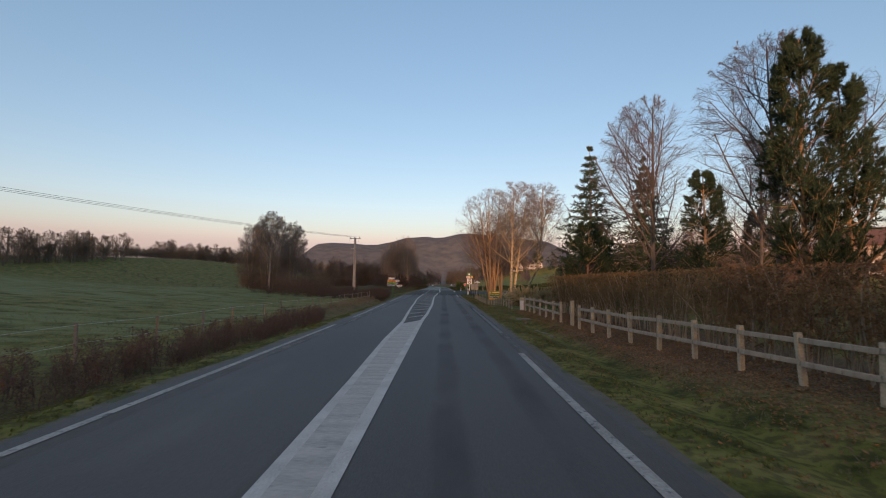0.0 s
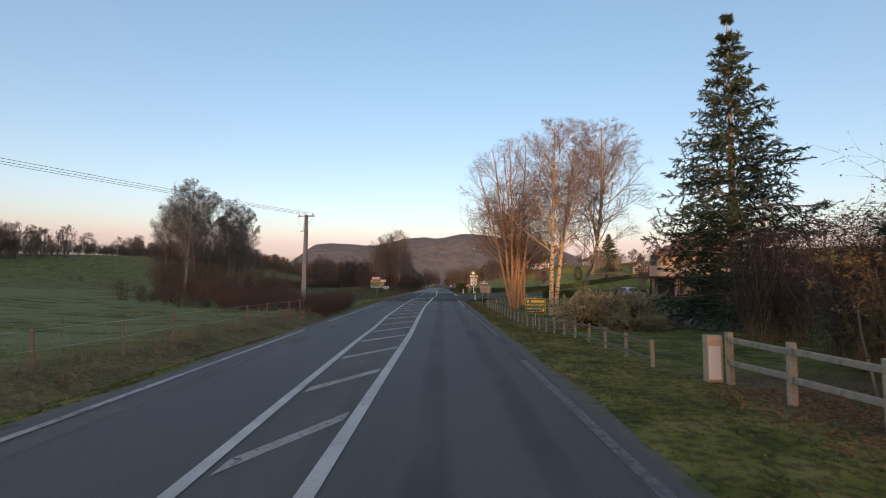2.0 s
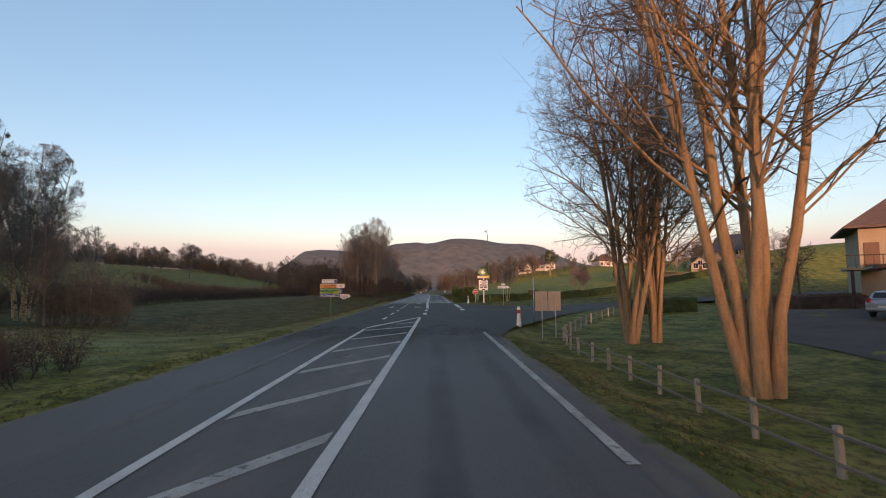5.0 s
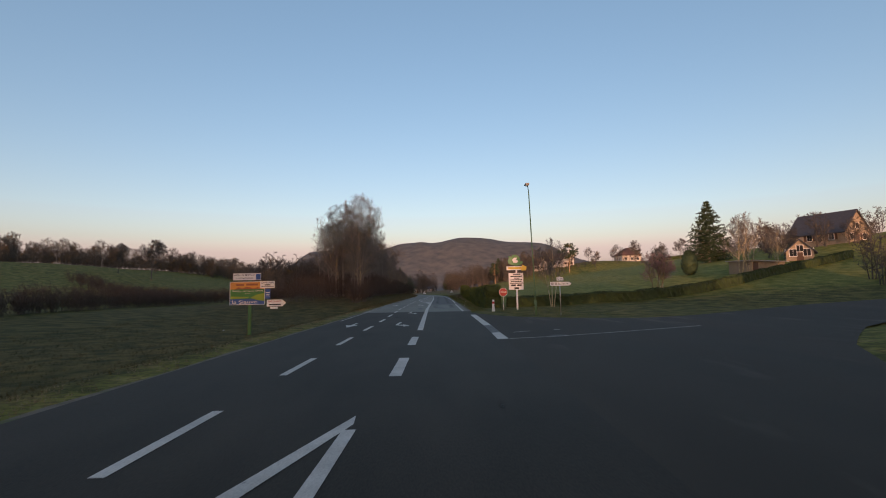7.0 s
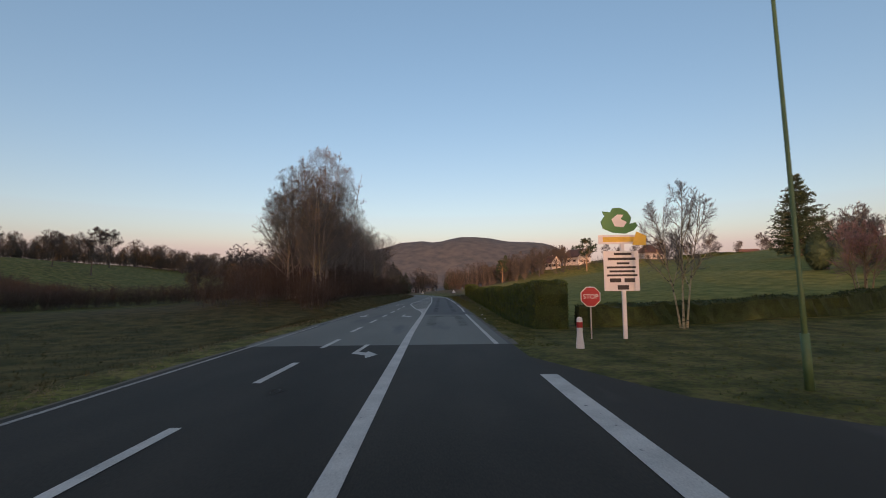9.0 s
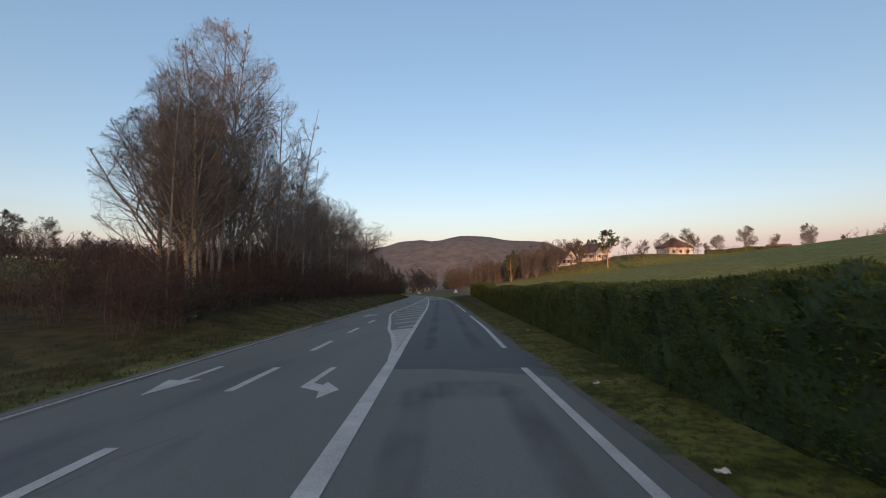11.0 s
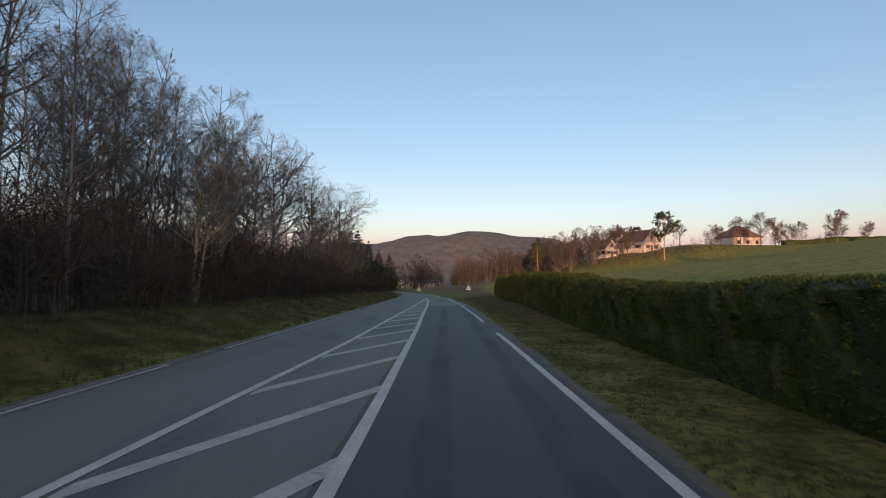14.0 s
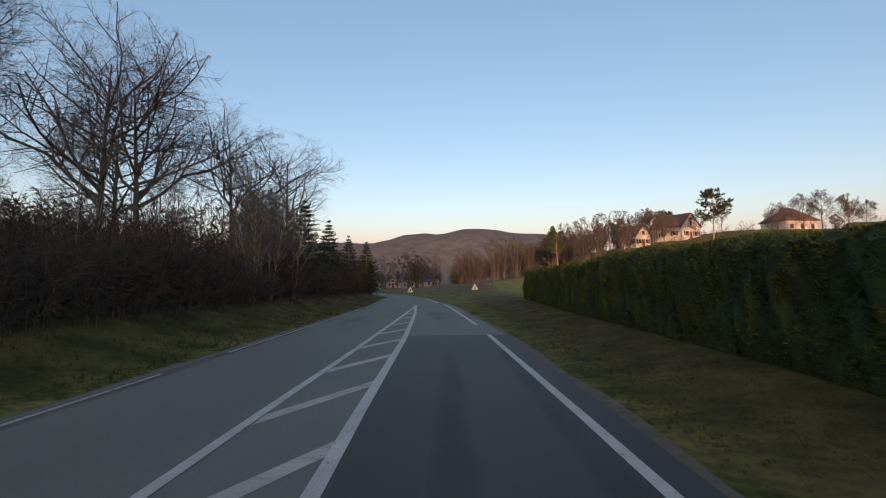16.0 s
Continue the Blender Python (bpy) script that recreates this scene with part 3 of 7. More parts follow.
for c, w, mat in ((0.1, 0.95, POLISH), (1.55, 0.95, POLISH), (2.45, 0.6, DUST), (-4.9, 0.6, DUST)):
    stain(yy, np.full_like(yy, c), w, mat, 0.001)
yy = np.arange(148, 160.6, 0.8)
for c in (-0.25, 1.65):
    stain(yy, np.full_like(yy, c), 1.0, SEAL, 0.001)
yy = np.arange(157.4, 160.6, 0.4)
stain(yy, np.full_like(yy, 0.7), 3.1, SEAL, 0.0015)
yy = np.arange(163, 235, 1.5)
for c in (-0.15, 1.5):
    stain(yy, np.full_like(yy, c), 0.9, POLISH, 0.001)
yy = np.arange(142, 290, 2.0)
stain(yy, left_edge(yy) + 0.3, 0.7, DUST, 0.0012)
# crack sealing lines in the oncoming lanes
for x0, y0, x1, y1 in ((-4.3, 152.0, -3.4, 156.5), (-5.8, 168, -4.6, 178)):
    k = np.linspace(0, 1, 12)
    yk = y0 + (y1 - y0) * k
    stain(yk, x0 + (x1 - x0) * k + 0.06 * np.sin(k * 17), 0.16, SEAL, 0.002)
def marking(ys, xs, width, mat=PAINT, name="line_marking", dz=0.0):
    return ribbon(name, ys, np.asarray(xs) - width / 2, np.asarray(xs) + width / 2, MZ + dz, mat, 1, road)


# right edge line, 20 m strokes
edge_y, edge_x = [-40, 5, 13, 20, 34, 46, 55, 71, 90, 140, 147, 161, 174, 177, 185, 195, 208, 211, 222, 225, 235, 241, 260, 280], [2.22, 2.23, 2.28, 2.45, 2.46, 2.50, 2.42, 2.31, 2.38, 2.40, 2.37, 2.34, 2.52, 2.50, 2.42, 2.37, 2.20, 2.12, 1.88, 1.80, 1.46, 1.22, -0.05, -2.9]
for a, b in ((-31, -11.5), (-5.5, 14.5), (20.3, 40.5), (46.5, 66.5), (72.0, 89.6), (140, 161.3), (165.4, 185.1), (190.9, 210.4), (216.2, 236.0), (240.5, 262), (266, 280)):
    k = np.linspace(a, b, max(3, int((b - a) / 3)))
    marking(k, np.interp(k, edge_y, edge_x), 0.17, (PAINT_FAINT if 16 < a < 70 else PAINT_WORN) if b < 95 else PAINT)
# left edge line
le_y, le_x = [-40, 8, 24, 34, 45, 54, 72], [-5.1, -5.12, -5.22, -5.36, -5.65, -5.85, -6.1]
for a, b in ((-45.9, -25.9), (-21.1, -1.1), (3.7, 23.7), (28.5, 48.5), (53.3, 72.0)):
    k = np.linspace(a, b, 8)
    marking(k, np.interp(k, le_y, le_x), 0.15, PAINT_WORN)
k = np.arange(128, 290, 3.0)
for a, b in ((128, 150), (153.5, 176), (179, 202), (205, 228.5), (232, 255), (258, 290)):
    k = np.linspace(a, b, 9)
    marking(k, left_edge(k) + 0.28, 0.12, PAINT_WORN)
# near hatched island
hr_y, hr_x = [-60, 20, 27, 32, 47, 58, 63, 71, 75, 87, 102.4], [-1.03, -1.05, -1.05, -0.95, -0.93, -1.09, -1.14, -1.24, -1.19, -1.07, -0.96]
hl_y, hl_x = [-60, 4, 10, 18, 26, 32, 36, 45, 50, 58, 63, 72, 79, 86, 93], [-1.88, -1.88, -1.96, -2.16, -2.20, -2.44, -2.58, -2.88, -2.98, -3.32, -3.42, -3.60, -3.66, -3.72, -3.75]
k = np.arange(-40, 102.5, 2.0)
marking(k, np.interp(k, hr_y, hr_x) - 0.10, 0.20)
k = np.arange(-40, 93.1, 2.0)
marking(k, np.interp(k, hl_y, hl_x) + 0.09, 0.17)
flat_poly("line_marking", [(-3.75, 92.6), (-3.58, 92.6), (-1.05, 102.3), (-1.1, 102.8), (-3.4, 94.6)], MZ + 0.001, PAINT, road)
k = np.arange(-40, 24.1, 2.0)
flat_poly("solid_fill", [(-1.73, -40), (-1.22, -40), (-1.22, 27.0), (-2.03, 24.6), (-2.0, 18), (-1.80, 9), (-1.73, 4)], MZ - 0.0015, PAINT_FILL, road)
def stripe(xl, yl, xr, yr, w, mat=PAINT_WORN):
    return flat_poly("hatch_stripe", [(xl, yl - w / 2), (xr, yr - w / 2), (xr, yr + w / 2), (xl, yl + w / 2)], MZ - 0.0015, mat, road)
for y in (30.9, 34.8, 38.8, 42.9, 46.8, 50.4, 54.0, 58.0, 62.1, 66.0, 69.6, 73.2, 77.3, 81.5, 85.6, 89.6, 93.5, 97.2):
    xr = float(np.interp(y, hr_y, hr_x)) - 0.26
    dy = float(np.interp(y, [30, 75, 90, 98], [2.05, 2.9, 2.9, 1.6]))
    xl = float(np.interp(y - dy, hl_y, hl_x)) + 0.28 if y < 96 else xr - 1.0
    stripe(xl, y - dy, xr, y, 0.50)
# turn-lane strokes
y = 109.8 - 6.5
while y < 183:
    x = float(np.interp(y, [103, 130, 150, 183], [-3.58, -3.66, -4.08, -4.15]))
    marking([y - 3.0, y], [x, x], 0.19)
    y += 6.5
for a, b in ((106.4, 109.5), (112.9, 116.0)):
    marking([a, b], [-0.80, -0.80], 0.30)
k = np.append(np.arange(119.4, 164.1, 2.5), 165.0)
marking(k, np.interp(k, [119, 145, 164], [-0.74, -1.10, -1.15]), 0.29, dz=0.0015)
# far hatched island
h2r_y, h2r_x = [163, 177, 198, 208, 212, 221, 225, 235, 240, 250, 262], [-1.02, -1.04, -1.07, -1.20, -1.25, -1.45, -1.54, -1.68, -1.84, -2.2, -2.9]
h2l_y, h2l_x = [163.0, 166, 170, 174, 177, 184, 188, 194, 198, 207, 211, 220, 225, 231, 244, 262], [-1.33, -1.50, -1.95, -2.55, -2.80, -3.52, -3.88, -4.05, -3.90, -3.53, -3.48, -3.36, -3.30, -3.18, -3.05, -2.95]
k = np.append(np.arange(163, 262, 2.0), 262)
marking(k, np.interp(k, h2r_y, h2r_x) - 0.10, 0.20)
k = np.append(np.arange(163.0, 262, 1.5), 262)
marking(k, np.interp(k, h2l_y, h2l_x) + 0.09, 0.17, dz=0.003)
flat_poly("solid_fill", [(-1.30, 164.5), (-1.25, 164.5), (-1.25, 174.3), (-2.3, 173.0), (-1.75, 169.5)], MZ - 0.0015, PAINT_FILL, road)
y = 176.66
while y < 258:
    xr = float(np.interp(y, h2r_y, h2r_x)) - 0.26
    yr = y + float(np.interp(y, [176, 196, 212], [-0.6, -0.7, 0.1]))
    xl = float(np.interp(yr - 4.2, h2l_y, h2l_x)) + 0.22
    if xr - xl > 0.25:
        stripe(xl, yr - (xr - xl) * 2.0, xr + 0.06, yr, 0.62, PAINT_FILL)
    y += 3.87
# direction arrows, pointing back towards the traffic that comes
def turn_arrow(x, y):
    pts = [(0.27, -0.3), (0.11, -0.3), (0.04, -2.85), (0.54, -3.3), (0.65, -3.95), (0.92, -3.15), (0.50, -2.3), (0.47, -2.65), (0.21, -2.4)]
    flat_poly("turn_arrow", [(x + a, y + b) for a, b in pts], MZ, PAINT, road)
def straight_arrow(x, y):
    pts = [(0.08, 0.0), (-0.08, 0.0), (-0.08, -2.0), (-0.38, -1.9), (0.0, -3.6), (0.38, -1.9), (0.08, -2.0)]
    flat_poly("straight_arrow", [(x + a, y + b) for a, b in pts], MZ, PAINT, road)
turn_arrow(-2.42, 126.1)
straight_arrow(-5.0, 125.8)
turn_arrow(-2.78, 162.0)
straight_arrow(-5.7, 162.1)
turn_arrow(-2.6, 140.5)
straight_arrow(-5.45, 188.6)
flat_poly("arrow_branch", [(-5.40, 187.2), (-5.10, 187.6), (-5.0, 188.3), (-4.72, 187.6), (-5.1, 186.5), (-5.1, 186.9), (-5.40, 186.7)], MZ + 0.001, PAINT, road)
# mouth of the side road: wide broken line and thin cross line
for pts in ([(2.60, 114.4), (3.08, 114.6), (3.07, 117.5), (2.65, 117.3)], [(2.70, 122.0), (3.13, 122.0), (3.10, 133.5), (2.68, 133.5)]):
    flat_poly("wide_stroke", pts, MZ, PAINT, road)
# scraps of older markings and a patched cover in the side road's mouth
for pts in ([(3.66, 117.25), (4.5, 117.85), (4.58, 118.05), (3.72, 117.5)], [(5.8, 118.35), (6.05, 118.22), (6.1, 118.42), (5.85, 118.6)]):
    flat_poly("old_marking", pts, MZ, PAINT_WORN, road)
flat_poly("patched_cover", [(5.36 + 0.42 * math.cos(a * 0.5236), 115.5 + 0.42 * math.sin(a * 0.5236)) for a in range(12)], 0.002, ASPHALT_LANE, road)
flat_poly("wide_stroke", [(2.66, 117.35), (3.08, 117.55), (3.13, 121.95), (2.70, 121.95)], MZ, PAINT_FAINT, road)
flat_poly("cross_line", [(3.10, 114.5), (4.9, 115.0), (7.5, 116.15), (13.4, 119.1), (13.4, 119.25), (7.5, 116.3), (4.9, 115.15), (3.10, 114.65)], MZ, PAINT_WORN, road)

# ---- plants ----
def unit(v):
    return v / (np.linalg.norm(v, axis=-1, keepdims=True) + 1e-9)


def reach(base, d, crown):
    """How far it is from base along d to the outside of the crown's ellipsoids (cx, cy, cz, rx, ry, rz)."""
    best = np.zeros(base.shape[:-1])
    for row in crown:
        c, r = np.array(row[:3]), np.array(row[3:])
        o, v = (base - c) / r, d / r
        a, b, e = (v * v).sum(-1), (o * v).sum(-1), (o * o).sum(-1) - 1
        disc = b * b - a * e
        best = np.maximum(best, np.where(disc > 0, (np.sqrt(np.maximum(disc, 0)) - b) / a, 0))
    return best


def shoots(rng, P, R, count, s0, s1, angle, ratio, K, wob, up, thick, taper=0.55, flat=False, crown=None):
    """Side shoots: count on each line of P, between the shares s0 and s1 of its length."""
    n, k, _ = P.shape
    s = s0 + (s1 - s0) * (np.arange(count)[None, :] + rng.random((n, count))) / count
    f = s * (k - 1)
    i = np.minimum(f.astype(int), k - 2)
    w = (f - i)[..., None]
    rows = np.arange(n)[:, None]
    base = P[rows, i] * (1 - w) + P[rows, i + 1] * w
    tan = unit(P[rows, i + 1] - P[rows, i])
    rad = R[rows, i] * (1 - w[..., 0]) + R[rows, i + 1] * w[..., 0]
    length = np.linalg.norm(np.diff(P, axis=1), axis=2).sum(1)[:, None]
    side = rng.normal(size=tan.shape)
    if flat:
        side[..., 2] *= 0.35
    side = unit(side - (side * tan).sum(-1, keepdims=True) * tan)
    a = np.radians(angle) * (0.75 + 0.5 * rng.random(s.shape))[..., None]
    d = unit(np.cos(a) * tan + np.sin(a) * side)
    L = length * ratio * (1.2 - taper * s) * (0.65 + 0.6 * rng.random(s.shape))
    if crown:
        L = np.maximum(np.minimum(L, reach(base, d, crown) * (0.80 + 0.28 * rng.random(s.shape))), np.minimum(L, 0.10 + 0.08 * L))
    base, d, L, rad = base.reshape(-1, 3), d.reshape(-1, 3), L.ravel(), rad.ravel()
    out = [base]
    step = (L / (K - 1))[:, None]
    for _ in range(K - 1):
        out.append(out[-1] + d * step)
        d = unit(d + wob * rng.normal(size=d.shape) + np.array([0, 0, up]))
    Q = np.stack(out, 1)
    r0 = np.minimum(thick * L, rad * 0.75)
    return Q, r0[:, None] * np.linspace(1, 0.35, K)[None]


def cones(P, R):
    """Thin three-sided spikes along the first and last points of P."""
    a, b = P[:, 0], P[:, -1]
    t = unit(b - a)
    ref = np.where(np.abs(t[:, 2:3]) > 0.9, np.array([1.0, 0, 0]), np.array([0, 0, 1.0]))
    u = unit(np.cross(t, ref))
    w = np.cross(t, u)
    r = R[:, :1]
    V = np.stack([a + r * u, a + r * (-0.5 * u + 0.87 * w), a + r * (-0.5 * u - 0.87 * w), b], 1).reshape(-1, 3)
    o = np.arange(len(a))[:, None] * 4
    F = np.concatenate([o + np.array([0, 1, 3]), o + np.array([1, 2, 3]), o + np.array([2, 0, 3])])
    return V, F


def slivers(P, R):
    """The finest twigs: one slim face each."""
    a, b = P[:, 0], P[:, -1]
    u = unit(np.cross(b - a, np.array([0.31, -0.87, 0.38]))) * R[:, :1]
    return np.stack([a - u, a + u, b], 1).reshape(-1, 3), np.arange(len(a) * 3).reshape(-1, 3)


def blades(rng, C, D, length, width, spread):
    """One pointed leaf from each place C, about along D."""
    d = unit(D + spread * rng.normal(size=D.shape))
    u = unit(np.cross(d, rng.normal(size=d.shape)))
    L = (length * (0.6 + 0.8 * rng.random(len(C))))[:, None]
    V = np.stack([C - u * width / 2, C + u * width / 2, C + d * L], 1).reshape(-1, 3)
    return V, np.arange(len(C) * 3).reshape(-1, 3)


def trunk_lines(rng, stems, height, K=9, wob=0.05):
    out = []
    for dx, dy, lx, ly, h, *bow in stems:
        t = np.linspace(0, 1, K)
        bend = 1 - np.exp(-bow[0] * t) if bow else t ** 1.15
        p = np.stack([dx + lx * bend + wob * rng.normal(size=K).cumsum() * 0.35, dy + ly * bend + wob * rng.normal(size=K).cumsum() * 0.35, t * height * h], -1)
        out.append(p)
    return np.array(out)


def tri_of(V, F):
    return V, np.concatenate([F[:, [0, 1, 2]], F[:, [0, 2, 3]]])


def bare_tree(seed, height, radius, stems=((0, 0, 0, 0, 1),), crown=0.28, n=(16, 8, 6, 6), angle=(45, 42, 45, 50), ratio=(0.42, 0.42, 0.42, 0.45), up=(0.12, 0.08, 0.04, 0.0), wob=0.12, twig=0.007, lean=0.05, taper=0.55, thick=0.022, pale=False, light=False, shape=None):
    """Trunk and limbs as one array pair, twigs as another. pale: limbs wear the twigs' bark. shape: the ellipsoids that the crown fills."""
    rng = np.random.default_rng(seed)
    P = trunk_lines(rng, stems, height, 9, lean)
    R = np.stack([radius * np.linspace(1, 0.12, 9) ** 0.9 * s[4] ** 1.2 for s in stems])
    R[:, 0] *= 1.25
    wood, fine = [tubes(P, R, 5 if light else 8)], []
    p1, r1 = shoots(rng, P, R, n[0], crown, 0.98, angle[0], ratio[0], 4 if light else 6, wob, up[0], thick, taper, crown=shape)
    limb = tubes(p1, r1, 3 if light else 5)
    if pale:
        fine.append(tri_of(*limb))
    else:
        wood.append(limb)
    p2, r2 = shoots(rng, p1, r1, n[1], 0.2, 0.98, angle[1], ratio[1], 3, wob * 1.2, up[1], 0.017, taper, crown=shape)
    fine.append(cones(p2[:, [0, 2]], np.maximum(r2, twig * 1.3)) if light else tri_of(*tubes(p2, np.maximum(r2, twig * 1.3), 3)))
    p3, r3 = shoots(rng, p2, r2, n[2], 0.15, 1.0, angle[2], ratio[2] * 1.25, 3, wob * 1.3, up[2], 0.012, taper, crown=shape)
    fine.append((slivers if light else cones)(p3[:, [0, 2]], np.maximum(r3, twig)))
    if n[3]:
        p4, r4 = shoots(rng, p3, r3, n[3], 0.1, 1.0, angle[3], ratio[3] * 1.5, 2, 0.1, up[3], 0.01, 0.3, crown=shape)
        fine.append(slivers(p4, np.full_like(r4, twig * 0.8)))
    return merge(*wood), merge(*fine)


def tree(name, made, bark, twig, label, category, at, rz=0, group=""):
    ob = thing(name, label, category, group, (at[0], at[1], gz(at[0], at[1]) - 0.05), rz)
    hang("trunk", shade(mesh_np("trunk", *made[0], bark)), ob)
    hang("crown", mesh_np("crown", *made[1], twig), ob)
    return ob


def again(ob, x, y, rz=0, s=1.0, dz=-0.05, label=""):
    c = copy_thing(ob, pose(x, y, gz(x, y) + dz, 0, 0, rz))
    c.scale = (s, s, s)
    return tagged(c, label)


def conifer(seed, height, spread, sides=6, gap=0.42, droop=-0.06, sub=11, leaf=0.16, per=9, low=0.06, power=0.85):
    """Fir or spruce: trunk, whorls of flat boughs, sprays of needles."""
    rng = np.random.default_rng(seed)
    P = trunk_lines(rng, ((0, 0, 0, 0, 1),), height, 8, 0.01)
    R = 0.018 * height * np.linspace(1, 0.05, 8)[None]
    zs = []
    z = low * height
    while z < height * 0.985:
        zs.append(z)
        z += gap * (0.75 + 0.5 * rng.random()) * (0.62 + 0.75 * z / height)
    base, d, L = [], [], []
    for z in zs:
        k = sides + 1 if z < 0.45 * height else sides if z < 0.75 * height else sides - 1
        for a in rng.random() * 6.3 + np.arange(k) * 2 * np.pi / k + rng.normal(size=k) * 0.2:
            base.append((0, 0, z + rng.normal() * 0.08))
            d.append((math.cos(a), math.sin(a), 0.10 + 0.3 * (z / height) ** 2))
            L.append(min(spread * 0.65, spread * (1 - z / height) ** power) * (0.62 + 0.45 * rng.random()) + 0.15)
    base, d, L = np.array(base), unit(np.array(d)), np.array(L)
    K = 6
    pts = [base]
    step = (L / (K - 1))[:, None]
    for j in range(K - 1):
        pts.append(pts[-1] + d * step)
        d = unit(d + np.array([0, 0, droop if j < 3 else -droop * 1.8]) + 0.05 * rng.normal(size=d.shape))
    p1 = np.stack(pts, 1)
    r1 = np.maximum(0.012 * L, 0.008)[:, None] * np.linspace(1, 0.3, K)[None]
    wood = merge(tubes(P, R, 8), tubes(p1, r1, 4))
    p2, r2 = shoots(rng, p1, r1, sub, 0.10, 1.0, 58, 0.36, 3, 0.08, -0.16, 0.012, 0.75, flat=True)
    n2 = len(p2)
    t = rng.random((n2, per))[..., None]
    C = (p2[:, None, 0] * (1 - t) + p2[:, None, 2] * t).reshape(-1, 3)
    D = np.repeat(unit(p2[:, 2] - p2[:, 0]) + np.array([0, 0, -0.30]), per, 0)
    long = np.repeat(np.linalg.norm(p2[:, 2] - p2[:, 0], axis=1), per)
    keep = rng.random(len(C)) < 0.12 + long / (0.16 * spread)
    C, D = C[keep], D[keep]
    t1 = rng.random((len(p1), 30))[..., None]
    idx = np.minimum((t1[..., 0] * 5).astype(int), 4)
    rows = np.arange(len(p1))[:, None]
    C1 = (p1[rows, idx] + (p1[rows, idx + 1] - p1[rows, idx]) * rng.random((len(p1), 30))[..., None]).reshape(-1, 3)
    D1 = np.repeat(unit(p1[:, -1] - p1[:, 0]), 30, 0)
    leaf_arr = merge(blades(rng, C, D, leaf * 1.25, leaf * 0.30, 0.5), blades(rng, C1, D1, leaf * 1.1, leaf * 0.30, 0.7), cones(p2[:, [0, 2]], np.full((n2, 1), 0.012)))
    return wood, leaf_arr


def pine(seed, height, spread, crown=0.35, n1=26, tuft=26, leaf=0.17, n2=7, shape=None, slim=0.40):
    """Pine: bare lower trunk, uneven limbs, tufts of long needles at the ends."""
    rng = np.random.default_rng(seed)
    P = trunk_lines(rng, ((0, 0, 0.3, 0.2, 1),), height, 9, 0.05)
    R = 0.016 * height * np.linspace(1, 0.12, 9)[None]
    p1, r1 = shoots(rng, P, R, n1, crown, 0.99, 62, spread / height, 5, 0.14, 0.13, 0.016, 0.75, crown=shape)
    p2, r2 = shoots(rng, p1, r1, n2, 0.3, 1.0, 46, 0.42, 3, 0.12, 0.16, 0.014, 0.5, crown=shape)
    wood = merge(tubes(P, R, 8), tubes(p1, r1, 5), tubes(p2, np.maximum(r2, 0.009), 3))
    t = 0.05 + 0.95 * rng.random((len(p2), tuft))[..., None] ** 0.8
    C = (p2[:, None, 0] * (1 - t) + p2[:, None, 2] * t).reshape(-1, 3)
    D = np.repeat(unit(p2[:, 2] - p2[:, 0]) + np.array([0, 0, 0.35]), tuft, 0)
    return wood, blades(rng, C, D, leaf * 1.3, leaf * slim, 0.7)


def brush(seed, spots, height, stems=5, n=(7, 6), radius=0.02, twig=0.006, lean=0.35, leaf=0, leaf_size=0.06, clip=False, leaf_low=0.0, low=0.12):
    """Many thin stems with side twigs from the places (x, y, z[, height share]): thicket, bramble or bare hedge."""
    rng = np.random.default_rng(seed)
    S = np.array([(s[0], s[1], s[2], s[3] if len(s) > 3 else 1.0) for s in spots])
    base = np.repeat(S, stems, 0)
    m = len(base)
    h = height * base[:, 3] * (0.6 + 0.5 * rng.random(m))
    K = 5
    d = unit(np.stack([lean * rng.normal(size=m), lean * rng.normal(size=m), np.ones(m)], -1))
    pts = [base[:, :3] + np.stack([0.12 * rng.normal(size=m), 0.12 * rng.normal(size=m), np.full(m, -0.05)], -1)]
    for _ in range(K - 1):
        pts.append(pts[-1] + d * (h / (K - 1))[:, None])
        d = unit(d + 0.12 * rng.normal(size=d.shape) + np.array([0, 0, 0.03]))
    P = np.stack(pts, 1)
    R = radius * (0.6 + 0.7 * rng.random(m))[:, None] * np.linspace(1, 0.3, K)[None]
    p1, r1 = shoots(rng, P, R, n[0], low, 1.0, 48, 0.36, 3, 0.15, 0.05, 0.012, 0.45)
    p2, r2 = shoots(rng, p1, r1, n[1], 0.1, 1.0, 50, 0.5, 2, 0.1, 0, 0.01, 0.3)
    if clip:
        k1, k2 = np.repeat(np.arange(m), n[0]), np.repeat(np.arange(m), n[0] * n[1])
        for Q, own in ((P, np.arange(m)), (p1, k1), (p2, k2)):
            top = base[own, 2] + height * base[own, 3] * (0.97 + 0.06 * rng.random(len(own)))
            Q[..., 2] = np.minimum(Q[..., 2], top[:, None])
    wood = tubes(P, R, 3)
    fine = [cones(p1[:, [0, 2]], np.maximum(r1, twig)), slivers(p2, np.full_like(r2, twig * 0.85))]
    if leaf:
        ground = np.repeat(base[:, 2], n[0] * n[1])
        share = np.clip((p2[:, 1, 2] - ground) / height - leaf_low, 0.02, 1)
        C = p2[rng.choice(len(p2), leaf, p=share / share.sum()), 1]
        fine.append(blades(rng, C, np.tile([0, 0, -0.5], (leaf, 1)), leaf_size, leaf_size * 0.6, 0.8))
    return wood, merge(*fine)


